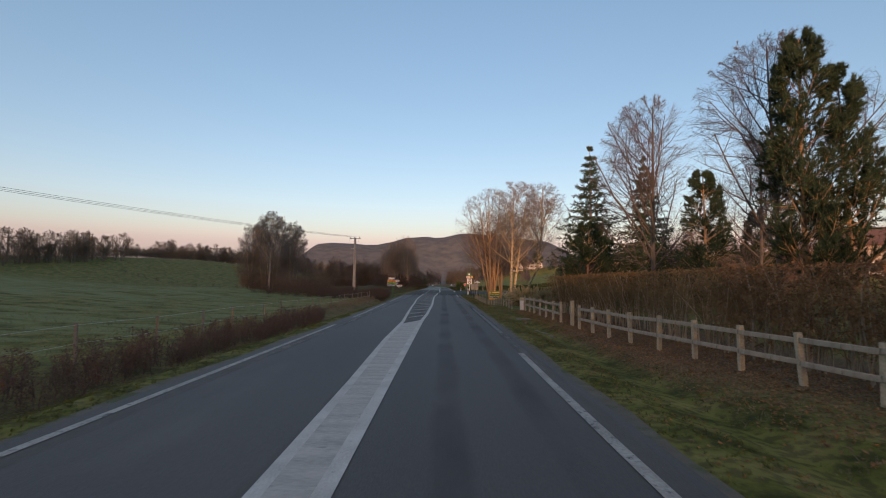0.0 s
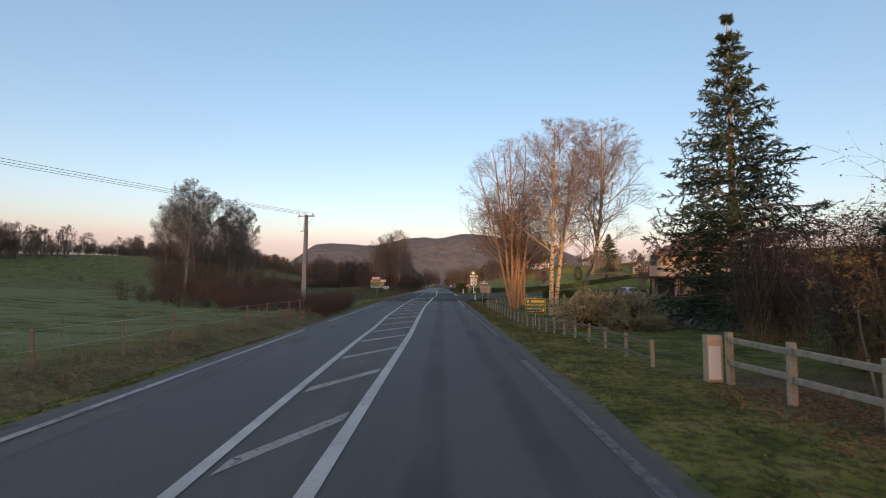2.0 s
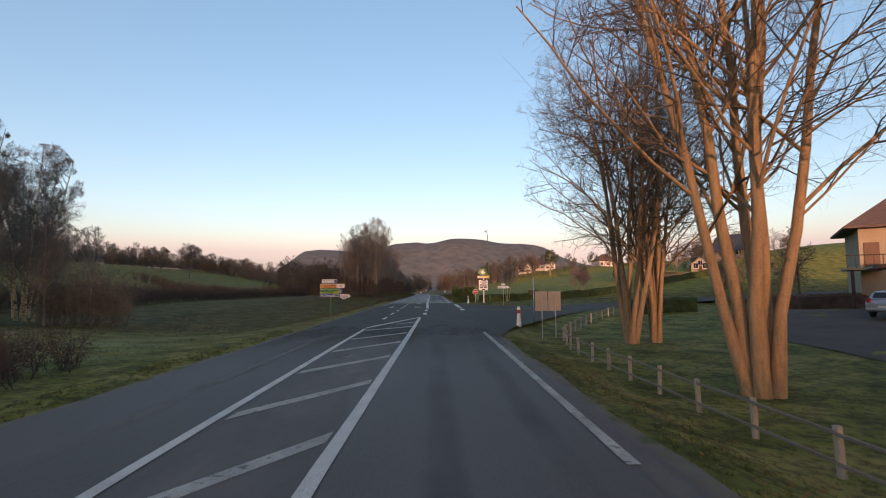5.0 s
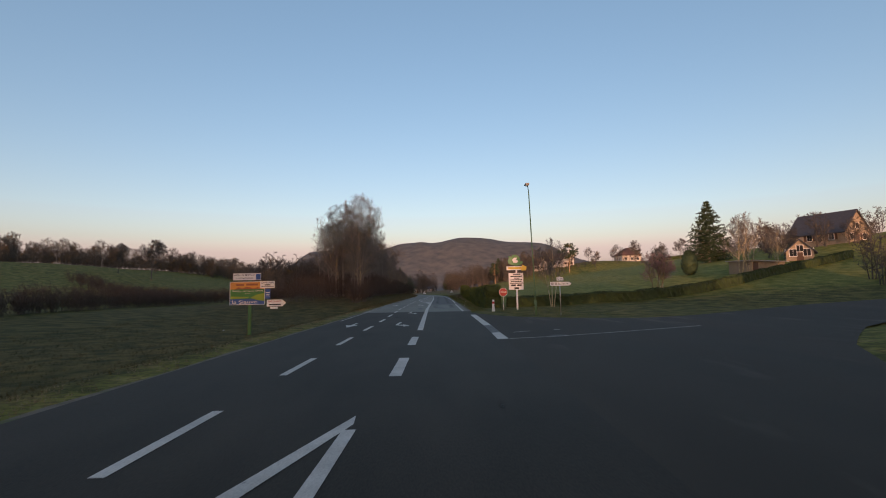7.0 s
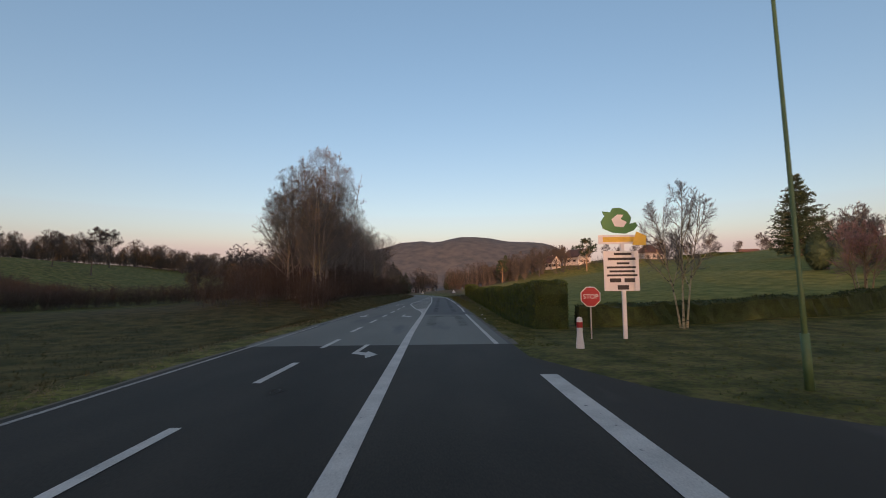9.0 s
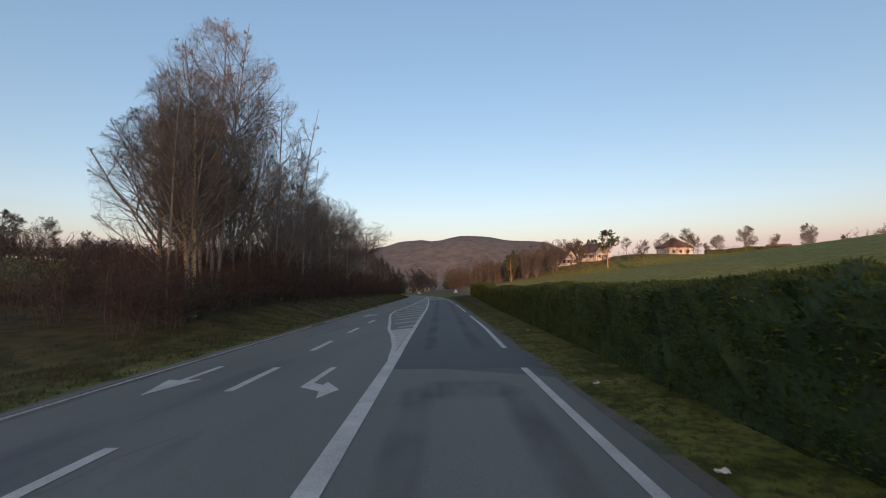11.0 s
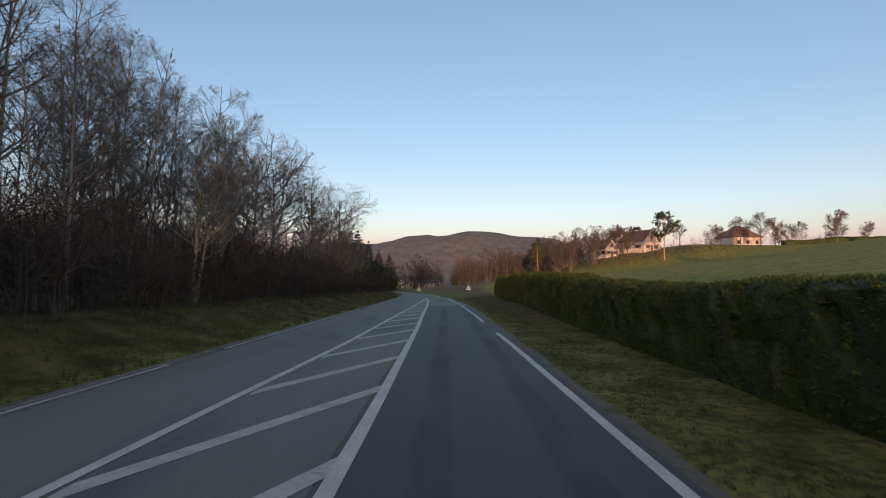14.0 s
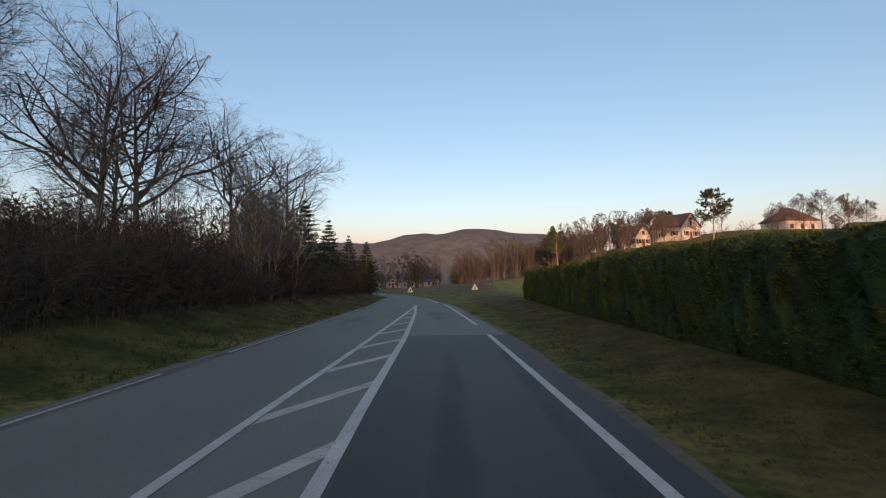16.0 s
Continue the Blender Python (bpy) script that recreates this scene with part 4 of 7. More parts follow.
def thicket(name, made, bark, twig, label, category):
    ob = thing(name, label, category, kind="stuff")
    tagged(hang("stem_mass", mesh_np("stem_mass", *made[0], bark), ob), kind="stuff")
    tagged(hang("twig_mass", mesh_np("twig_mass", *made[1], twig), ob), kind="stuff")
    return ob


HORNBEAM = material("hornbeam_bark", (0.2295, 0.1755, 0.12), (0.459, 0.364, 0.252), 4, 30, 0.95, 0.5, stretch=(3, 3, 0.6))
rnd = np.random.default_rng(11)

# bare trees, one of each habit
vase = bare_tree(1, 12.7, 0.16, ((0, 0, 0.4, 0.2, 0.97),), 0.20, (30, 9, 8, 6), (36, 40, 44, 50), (0.50, 0.40, 0.42, 0.42), (0.12, 0.06, 0.03, 0), thick=0.010, shape=((0.2, 0.1, 7.6, 3.2, 3.2, 5.2),))
spread_t = bare_tree(2, 14.0, 0.18, ((0, 0, -0.5, 0.3, 0.97),), 0.16, (32, 9, 8, 6), (46, 42, 44, 48), (0.50, 0.40, 0.42, 0.42), (0.14, 0.08, 0.04, 0), 0.1, 0.008, thick=0.010, shape=((0, 0, 8.4, 4.6, 4.6, 5.8),))
birch_a = bare_tree(3, 17.0, 0.20, ((0, 0, 0.5, 0.2, 0.98), (0.3, 0.15, 1.9, 0.6, 0.92)), 0.24, (31, 8, 8, 5), (44, 46, 52, 58), (0.36, 0.40, 0.46, 0.5), (0.08, 0.0, -0.10, -0.2), 0.12, 0.0075, thick=0.010, shape=((0.5, 0.2, 10.8, 4.3, 4.3, 6.4),))
birch_b = bare_tree(4, 16.5, 0.19, ((0, 0, 3.5, -0.4, 0.98, 5.0),), 0.28, (37, 8, 8, 5), (46, 46, 52, 58), (0.38, 0.40, 0.46, 0.5), (0.10, 0.0, -0.10, -0.2), 0.12, 0.0075, thick=0.010, shape=((3.3, -0.3, 10.6, 4.4, 4.4, 6.4),))
lime = bare_tree(5, 17.5, 0.17, ((-0.20, -0.08, -3.5, 0.5, 0.86), (-0.12, 0.12, -1.9, 1.1, 0.96), (-0.02, -0.16, -0.4, -1.5, 0.95), (0.10, 0.08, 0.7, 0.4, 0.98), (0.20, -0.05, 2.9, -0.3, 0.88), (0.06, 0.18, 1.7, 1.7, 0.85), (-0.06, 0.02, -1.0, -0.4, 0.9)), 0.22, (14, 7, 6, 4), (46, 46, 52, 54), (0.34, 0.42, 0.48, 0.48), (0.06, 0.01, -0.02, -0.04), 0.16, 0.0055, lean=0.26, thick=0.0085, shape=((-0.2, 0.2, 10.6, 6.0, 5.7, 7.1),))
upright = bare_tree(6, 18.0, 0.12, ((0, 0, 0.5, 0.3, 0.96), (0.5, -0.4, 2.7, -1.0, 0.93), (-0.6, 0.2, -2.7, 0.9, 0.94), (0.1, 0.6, 0.3, 2.4, 0.9)), 0.18, (15, 6, 6, 4), (44, 42, 46, 48), (0.26, 0.42, 0.46, 0.5), (0.13, 0.07, 0.03, 0), 0.11, 0.0068, pale=True, thick=0.013, shape=((0.1, 0.4, 10.6, 4.4, 4.4, 7.8),))
slender = bare_tree(7, 15.0, 0.095, ((0, 0, 0.4, -0.3, 0.98), (0.9, 0.5, 1.2, 0.4, 0.85)), 0.26, (16, 7, 5, 4), (44, 42, 46, 50), (0.32, 0.42, 0.46, 0.5), (0.09, 0.04, 0.01, 0), 0.12, 0.0068, pale=True, thick=0.013, shape=((0.6, 0, 9.0, 3.2, 3.2, 6.3),))
oak = bare_tree(8, 19.5, 0.36, ((0, 0, 0.5, 0.3, 0.84),), 0.40, (20, 8, 7, 4), (60, 52, 52, 54), (0.66, 0.46, 0.46, 0.46), (0.10, 0.04, 0.01, 0), 0.17, 0.009, thick=0.022, shape=((0.2, 0.2, 13.6, 8.2, 8.2, 6.8),))
round_t = bare_tree(9, 9.0, 0.13, ((0, 0, 0.2, 0.1, 0.95),), 0.2, (22, 8, 6, 5), (46, 42, 46, 50), (0.50, 0.42, 0.46, 0.45), (0.09, 0.05, 0.02, 0), 0.13, 0.022, light=True, shape=((0, 0, 5.5, 3.2, 3.2, 3.6),))
young_birch = bare_tree(10, 7.0, 0.06, ((0, 0, 0.3, 0.2, 1), (0.2, 0.1, 1.2, 0.3, 0.9), (-0.1, 0.1, -0.9, 0.5, 0.85)), 0.3, (14, 7, 6, 5), (34, 36, 40, 45), (0.32, 0.4, 0.45, 0.45), (0.1, 0.05, 0, 0), 0.1, 0.007, shape=((0.1, 0.2, 4.4, 1.9, 1.9, 2.8),))
pink_t = bare_tree(12, 5.2, 0.06, ((0, 0, 0.4, 0.2, 1), (0.3, 0.1, 0.9, -0.4, 0.95), (-0.3, 0, -0.9, 0.2, 0.9)), 0.3, (13, 8, 6, 5), (40, 40, 44, 48), (0.36, 0.42, 0.45, 0.45), (0.08, 0.04, 0, 0), 0.12, 0.008, shape=((0.1, 0, 3.2, 2.1, 2.1, 2.1),))
cone_t = bare_tree(14, 19.5, 0.22, ((0, 0, 0.2, 0.1, 0.98),), 0.10, (56, 8, 6, 4), (42, 40, 44, 48), (0.34, 0.40, 0.44, 0.45), (0.12, 0.06, 0.03, 0), 0.1, 0.018, light=True, shape=((0, 0, 8.0, 4.8, 4.8, 7.0), (0, 0, 13.0, 2.7, 2.7, 6.5)))

tree("bare_tree", vase, BARK_DULL, TWIG_GARDEN, "bare grey garden tree with upswept branches behind a hedge", "tree", (11.5, 26.6), 20).scale = (1.04, 1.04, 1.0)
b_tree = tree("bare_tree", spread_t, BARK_DULL, TWIG_GARDEN, "wide bare garden tree with fine reddish twigs", "tree", (18.0, 25.8), 60)
b_tree.scale = (1.05, 1.05, 1.12)
again(b_tree, 23.5, 36, 140, 0.95)
tree("bare_tree", cone_t, BARK_GREY, TWIG_GREY, "tall cone-shaped bare tree behind an inn", "tree", (59.7, 116.0), 0)
twin_birch = tree("birch_tree", birch_a, BIRCH, TWIG_BIRCH, "bare twin-stemmed white birch on a lawn in low sun", "tree", (9.6, 68.8), 0)
leaning_birch = tree("birch_tree", birch_b, BIRCH, TWIG_BIRCH, "bare white birch leaning over a car park edge", "tree", (10.3, 69.3), 0)
lime_tree = tree("bare_tree", lime, BARK, TWIG, "many-stemmed bare tree with sunlit orange trunks on a lawn", "tree", (7.8, 77.8), 0)
for x, y, r, s in ((9.2, 89.0, 130, 0.92), (10.6, 89.4, 250, 0.8)):
    again(lime_tree, x, y, r, s, label="cluster of bare sunlit stems on a lawn by a fence")
for t_, s_, h_ in ((twin_birch, 1.15, 1.02), (leaning_birch, 1.12, 1.02), (lime_tree, 1.04, 1.03)):
    t_.scale = (s_, s_, h_)
left_vase = tree("bare_tree", vase, BARK_GREY, TWIG_GREY, "tall bare tree at the edge of frosted pasture", "tree", (-31.0, 86.0), 0)
left_vase.scale = (1.2, 1.2, 1.12)
field_b = bare_tree(13, 15.0, 0.13, ((0, 0, 0.5, 0.2, 0.98), (0.5, 0.3, 1.9, 0.6, 0.93), (-0.5, 0.1, -1.6, 0.5, 0.95)), 0.14, (24, 8, 7, 6), (46, 46, 52, 58), (0.34, 0.42, 0.46, 0.5), (0.08, 0.0, -0.12, -0.2), 0.12, 0.009, pale=True, thick=0.012, shape=((0.1, 0.3, 8.8, 3.6, 3.6, 6.6),))
wood_round = tree("bare_tree", vase, BARK_GREY, TWIG_GREY, "broad bare tree at the near end of a roadside wood", "tree", (-18.0, 180.0), 70)
wood_round.scale = (1.3, 1.3, 1.05)
field_birch = tree("birch_tree", field_b, BIRCH, TWIG_GREY, "bare birch with drooping twigs in a pasture thicket", "tree", (-33.5, 95.0), 40)
for x, y, r, s in ((-36.0, 98.0, 150, 0.95), (-31.0, 98.0, 260, 0.95), (-37.5, 94.5, 80, 0.85), (-33.0, 106.0, 30, 1.0), (-36.5, 110.0, 210, 0.92)):
    again(field_birch, x, y, r, s)
again(left_vase, -39.0, 122.0, 70, 0.78)
again(left_vase, -29.0, 103.0, 170, 0.6)

# the roadside wood
front = bare_tree(16, 18.5, 0.12, ((0, 0, 0.4, 0.3, 0.97), (0.5, -0.4, 2.0, -0.8, 0.93), (-0.6, 0.2, -2.0, 0.7, 0.94), (0.1, 0.6, 0.3, 1.9, 0.9)), 0.16, (22, 8, 7, 5), (46, 44, 48, 50), (0.30, 0.42, 0.48, 0.5), (0.11, 0.05, 0.02, 0), 0.11, 0.006, pale=True, thick=0.011, shape=((0.1, 0.4, 9.6, 4.9, 4.9, 8.6),))
front_tree = tree("bare_tree", front, BARK_GREY, TWIG_GREY, "tall bare tree with a dense crown beside a roadside wood", "tree", (-13.6, 178.0), 0, "trees of the roadside wood")
again(front_tree, -17.4, 183.0, 130, 0.94)
again(front_tree, -17.5, 215.0, 50, 0.82)
again(front_tree, -22.5, 219.0, 300, 0.95)
wood_tree = tree("bare_tree", upright, BARK_GREY, TWIG_GREY, "tall upright bare tree at the front of a roadside wood", "tree", (-16.5, 187.0), 300, "trees of the roadside wood")
wood_tree.scale = (1.0, 1.0, 1.0)
for x, y, r, s in ((-20.5, 190.0, 100, 0.9), (-15.4, 194.6, 45, 1.06), (-15.8, 206.0, 150, 0.88), (-21.5, 209.0, 220, 0.92)):
    again(wood_tree, x, y, r, s * 1.07)
thin_tree = tree("bare_tree", slender, BARK_GREY, TWIG_GREY, "slender bare tree in a roadside wood", "tree", (-13.0, 172.2), 30, "trees of the roadside wood")
thin_tree.scale = (0.85, 0.85, 0.85)
for x, y, r, s in ((-12.6, 181.5, 200, 1.0), (-12.9, 187.0, 40, 0.95), (-16.2, 218.5, 280, 0.9), (-13.0, 195.0, 70, 0.84), (-17.5, 200.0, 130, 0.95), (-12.8, 206.0, 200, 0.80), (-16.5, 211.0, 260, 0.82), (-13.6, 217.5, 10, 0.86), (-19.0, 222.0, 90, 1.0), (-14.0, 228.0, 170, 0.55), (-13.8, 240.0, 310, 0.5), (-15.5, 262.0, 110, 0.74), (-19.0, 268.0, 200, 0.8), (-24.0, 205.0, 50, 1.05), (-24.0, 196.0, 120, 1.0), (-23.0, 215.0, 33, 0.9), (-20.0, 196.0, 255, 1.05), (-15.2, 214.0, 80, 0.8), (-17.0, 247.0, 15, 0.6), (-16.6, 255.0, 300, 0.8), (-15.5, 232, 160, 0.55), (-21.0, 244.0, 20, 0.72), (-19.0, 233.0, 240, 0.6), (-29, 238, 200, 0.85), (-26.0, 229.0, 130, 0.9)):
    again(thin_tree, x, y, r, s)
wood_birch = tree("birch_tree", birch_a, BIRCH, TWIG_BIRCH, "white-stemmed birch standing in a roadside wood", "tree", (-12.7, 174.4), 150, "trees of the roadside wood")
wood_birch.scale = (0.7, 0.7, 0.7)
for x, y, r, s in ((-12.2, 213.0, 30, 0.5), (-12.6, 253.0, 100, 0.42), (-12.9, 250.5, 200, 0.45), (-21.3, 235.0, 80, 1.02)):
    again(wood_birch, x, y, r, s)
oak_tree = tree("oak_tree", oak, BARK_DULL, BARK_DULL, "broad bare oak with crooked limbs in a roadside wood", "tree", (-24.6, 250.6), 0, "trees of the roadside wood")
oak_tree.scale = (1.0, 1.0, 1.04)
again(oak_tree, -22.0, 251.0, 200, 0.95)
again(oak_tree, -20.0, 262.0, 140, 0.9)
again(oak_tree, -19.0, 274.0, 250, 0.95)
again(oak_tree, -28.5, 258.0, 60, 0.9)

# trees of the hill and the fields
crest_tree = tree("bare_tree", round_t, BARK_DULL, TWIG_FAR, "small round bare tree on a hillside", "tree", (-92.0, 250.0), 0, "hillside trees")
crest_tree.scale = (1.55, 1.55, 1.45)
for x, y, r, s in ((-46, 214, 60, 1.0), (66.0, 124.0, 115, 1.0), (-112, 286, 80, 1.5), (-104, 252, 10, 1.1), (-58, 236, 100, 0.7), (75, 326, 10, 1.05), (90, 338, 70, 1.1), (98, 334, 130, 1.0), (104, 350, 200, 1.25), (118, 352, 260, 0.95), (126, 346, 300, 1.2), (135, 356, 45, 0.9), (140, 330, 90, 1.0), (70, 350, 50, 0.9), (58, 345, 150, 1.1), (52, 338, 220, 1.2), (46, 352, 280, 1.0), (60, 362, 350, 1.2), (40, 345, 20, 1.1), (33, 352, 75, 1.0), (128, 280, 160, 0.95), (150, 300, 240, 0.9), (145, 262, 30, 0.8), (82, 360, 35, 0.9), (112, 372, 95, 0.85), (122, 368, 155, 0.7), (130, 374, 215, 1.05), (140, 366, 275, 0.75), (148, 360, 335, 0.95), (156, 352, 25, 0.8), (164, 362, 85, 1.1), (176, 356, 145, 0.8), (186, 350, 205, 1.0), (196, 366, 265, 0.9), (172, 330, 325, 1.15), (94, 356, 15, 0.7)):
    again(crest_tree, x, y, r, s)
lawn_birch = tree("birch_tree", young_birch, BIRCH, TWIG_BIRCH, "young bare birch on a sloping lawn", "tree", (11.9, 145.0), 0, "young birches")
for x, y, r, s in ((26.5, 151.5, 90, 0.9), (44.5, 163.5, 180, 1.3), (41.5, 161.0, 270, 1.25), (50.5, 166.0, 30, 1.0), (-11.9, 246.5, 70, 0.9), (-12.2, 250.0, 200, 1.05), (-11.8, 253.5, 310, 0.95)):
    again(lawn_birch, x, y, r, s)
tree("ornamental_tree", pink_t, BARK, plain("pink_twig", (0.30, 0.17, 0.155), 0.9), "small tree with reddish pink winter twigs on a lawn", "tree", (25.2, 150.2), 0)

# conifers
fir_made = conifer(21, 18.3, 6.9, 7, 0.80, -0.05, 18, 0.19, 30, 0.05, 1.08)
fir = tree("fir_tree", fir_made, BARK_GREY, NEEDLE, "tall dark green conifer with layered spreading boughs", "tree", (16.5, 54.0), 0, "garden conifers")
again(fir, 16.4, 39.2, 100, 0.70)
slim_fir = tree("fir_tree", conifer(25, 12.0, 6.0, 7, 0.5, -0.05, 10, 0.30, 18, 0.03, 0.9), BARK_GREY, NEEDLE, "dark green spruce at the edge of a wood", "tree", (60.5, 202.0), 0)
slim_fir.scale = (1.15, 1.15, 1.15)
egg = thing("clipped_bush", "egg-shaped dark green clipped conifer on a lawn", "shrub", at=(41.4, 174.0, gz(41.4, 174.0) - 0.05))
erng = np.random.default_rng(71)
ed = unit(erng.normal(size=(2600, 3)))
ep = ed * np.array([1.25, 1.25, 2.0]) * np.where(ed[:, 2:3] > 0, np.array([0.92, 0.92, 1.1]), 1.0) + np.array([0, 0, 1.95])
ebm = bmesh.new()
bmesh.ops.create_icosphere(ebm, subdivisions=3, radius=1.0, matrix=Matrix.Translation((0, 0, 1.95)) @ Matrix.Diagonal((1.16, 1.16, 1.95, 1)))
part("body", ebm, NEEDLE, egg)
tagged(hang("foliage", mesh_np("foliage", *blades(erng, ep - ed * 0.1, ed + np.array([0, 0, 0.4]), 0.24, 0.09, 0.4), NEEDLE), egg), kind="stuff")
for x, y, r, s in ((-13.6, 263.0, 300, 0.5), (-13.2, 271.0, 160, 0.45), (-12.6, 279.0, 60, 0.4), (-11.6, 287.0, 240, 0.42)):
    again(fir, x, y, r, s).scale = (s * 1.35, s * 1.35, s)
for x, y, r, s in ((33.0, 365, 0, 1.1), (68, 368, 10, 0.8), (6, 440, 0, 1.0), (-33, 430, 0, 1.0)):
    again(slim_fir, x, y, r, s)
pine_made = pine(22, 15.0, 4.8, 0.12, 84, 84, 0.19, 12, ((0, 0, 6.6, 2.7, 2.7, 6.0), (0.2, 0.1, 10.5, 1.9, 1.9, 5.0)), 0.2)
big_pine = tree("pine_tree", pine_made, BARK, NEEDLE_PINE, "big dark pine with dense needle tufts in a garden", "tree", (17.0, 22.6), 0, "garden conifers")
big_pine.scale = (0.74, 0.74, 0.95)
again(big_pine, 18.6, 22.0, 120, 0.8).scale = (0.6, 0.6, 0.82)
again(big_pine, 11.9, 22.0, 200, 0.48)
again(big_pine, 26.0, 40.0, 20, 0.55)
far_pine = tree("pine_tree", pine(26, 11.0, 4.6, 0.42, 26, 40, 0.34, 7, ((0.2, 0.1, 7.6, 3.4, 3.4, 4.0),), 0.3), BARK, NEEDLE_PINE, "pine with a broad dark crown on a hillside", "tree", (64.0, 332.0), 0)
far_pine.scale = (1.35, 1.35, 1.25)
again(far_pine, 72.0, 372.0, 160, 0.8)
again(far_pine, 28.0, 338.0, 90, 0.9)
tree("mountain_pine", pine(23, 6.4, 3.4, 0.10, 34, 100, 0.18, 9, ((0.1, 0.1, 3.6, 2.0, 2.0, 3.0),), 0.22), BARK, NEEDLE_PINE, "bushy green mountain pine behind a bare hedge", "tree", (10.5, 35.4), 0)
def low_juniper(seed, radius, height, n=70, sub=9, per=26, leaf=0.13):
    """Spreading juniper: arching branches from one root, feathery sprays along them."""
    rng = np.random.default_rng(seed)
    a = rng.random(n) * 6.283
    e = rng.random(n) ** 0.8
    L = radius * (0.55 + 0.6 * rng.random(n)) * (1.05 - 0.35 * e)
    d = unit(np.stack([np.cos(a), np.sin(a), 0.12 + 1.15 * e], -1))
    P = [np.stack([0.25 * rng.normal(size=n), 0.25 * rng.normal(size=n), np.full(n, 0.05)], -1)]
    for j in range(5):
        P.append(P[-1] + d * (L / 5)[:, None])
        d = unit(d + 0.08 * rng.normal(size=d.shape) + np.array([0, 0, -0.16]))
    P = np.stack(P, 1)
    P[..., 2] = height * 1.15 * np.tanh(P[..., 2] / height)
    R = 0.02 * np.linspace(1, 0.3, 6)[None].repeat(n, 0)
    p2, r2 = shoots(rng, P, R, sub, 0.25, 1.0, 42, 0.30, 3, 0.08, 0.04, 0.012, 0.5)
    t = rng.random((len(p2), per))[..., None] ** 0.8
    C = (p2[:, None, 0] * (1 - t) + p2[:, None, 2] * t).reshape(-1, 3)
    C[:, 2] = np.maximum(C[:, 2], 0.04)
    D = np.repeat(unit(p2[:, 2] - p2[:, 0]) + np.array([0, 0, 0.25]), per, 0)
    return tubes(P, R, 4), merge(blades(rng, C, D, leaf * 1.3, leaf * 0.42, 0.45), cones(p2[:, [0, 2]], np.full((len(p2), 1), 0.01)))


jun = tree("juniper_bush", low_juniper(24, 2.7, 1.25), WOOD_DARK, JUNIPER, "low spreading olive-green juniper on a lawn", "shrub", (9.5, 56.4), 0)
j2 = again(jun, 12.2, 57.6, 130, 1.1)
again(jun, 11.0, 54.4, 220, 0.8)
for b in (jun, j2):
    b.scale.z *= 1.55

# thickets and bare hedges
def strip(x0, y0, x1, y1, width, per, top=None, dz=0.0):
    L = math.hypot(x1 - x0, y1 - y0)
    n = max(2, int(L * per))
    t = (np.arange(n) + rnd.random(n)) / n
    off = (rnd.random(n) - 0.5) * width
    X = x0 + (x1 - x0) * t - (y1 - y0) / L * off
    Y = y0 + (y1 - y0) * t + (x1 - x0) / L * off
    return [(x, y, gz(x, y) + dz, 1.0 if top is None else top(x, y)) for x, y in zip(X, Y)]


thicket("bare_hedge", brush(31, strip(10.3, -6, 9.0, 15, 1.0, 4.0), 2.55, 2, (13, 6), 0.045, 0.009, 0.08, 46000, 0.075, True, 0.12), HORNBEAM, DRY_LEAF, "clipped hornbeam hedge with clinging brown leaves", "hedge")
thicket("bare_hedge", brush(30, strip(9.0, 15, 8.75, 36.5, 0.8, 2.6), 2.6, 3, (11, 6), 0.045, 0.0075, 0.13, 26000, 0.075, True, 0.55, 0.34), HORNBEAM, OLIVE_LEAF, "clipped leafless hornbeam hedge of pale stems with leaves along its top", "hedge")
thicket("garden_shrubs", brush(29, strip(19, 46, 44, 54, 7, 3.6, lambda x, y: 0.8 + 0.25 * math.sin(x * 0.9)), 7.6, 4, (8, 6), 0.025, 0.014, 0.2, 26000, 0.09, False, 0.1), BARK_DULL, TWIG_RED, "mass of russet-brown garden shrubs behind a hedge", "shrub")
thicket("russet_bush", brush(32, strip(10.9, 38.4, 11.9, 40.8, 1.6, 9), 3.9, 5, (9, 6), 0.02, 0.006, 0.16, 16000, 0.05, True), BARK, TWIG_RED, "russet-leaved shrub at the end of a hedge", "shrub")
thicket("russet_bush", brush(48, strip(12.6, 45.2, 14.2, 46.8, 2.0, 8), 4.2, 5, (9, 6), 0.02, 0.006, 0.16, 14000, 0.055, True), BARK, TWIG_RED, "russet-leaved garden shrub below a spruce", "shrub")
thicket("field_hedge", brush(33, strip(-7.9, -12, -7.7, 31, 0.9, 7), 0.78, 3, (8, 5), 0.014, 0.006, 0.20, 16000, 0.05, True, 0.2), TWIG_RED, TWIG_RED, "low clipped brown hedge along a ditch", "hedge")
thicket("bramble_bank", brush(34, strip(-8.4, 60, -8.8, 72, 1.6, 9) + strip(-9.6, 72, -10.6, 80, 2.4, 9) + strip(-11.5, 61, -12, 74, 5, 8, lambda x, y: 0.95 + 0.55 * math.sin(y * 1.1) * math.sin(x * 0.9)) + strip(-17, 62, -17, 80, 6, 8, lambda x, y: 1.15 + 0.5 * math.sin(y * 0.9) * math.sin(x * 0.8)) + strip(-24, 66, -22, 84, 6, 6, lambda x, y: 1.4 + 0.6 * math.sin(y * 0.7 + x)), 1.2, 5, (6, 5), 0.012, 0.006, 0.5, 12000, 0.06), TWIG_SHADED, BRAMBLE, "tangled brown bramble bank below a utility pole", "shrub")
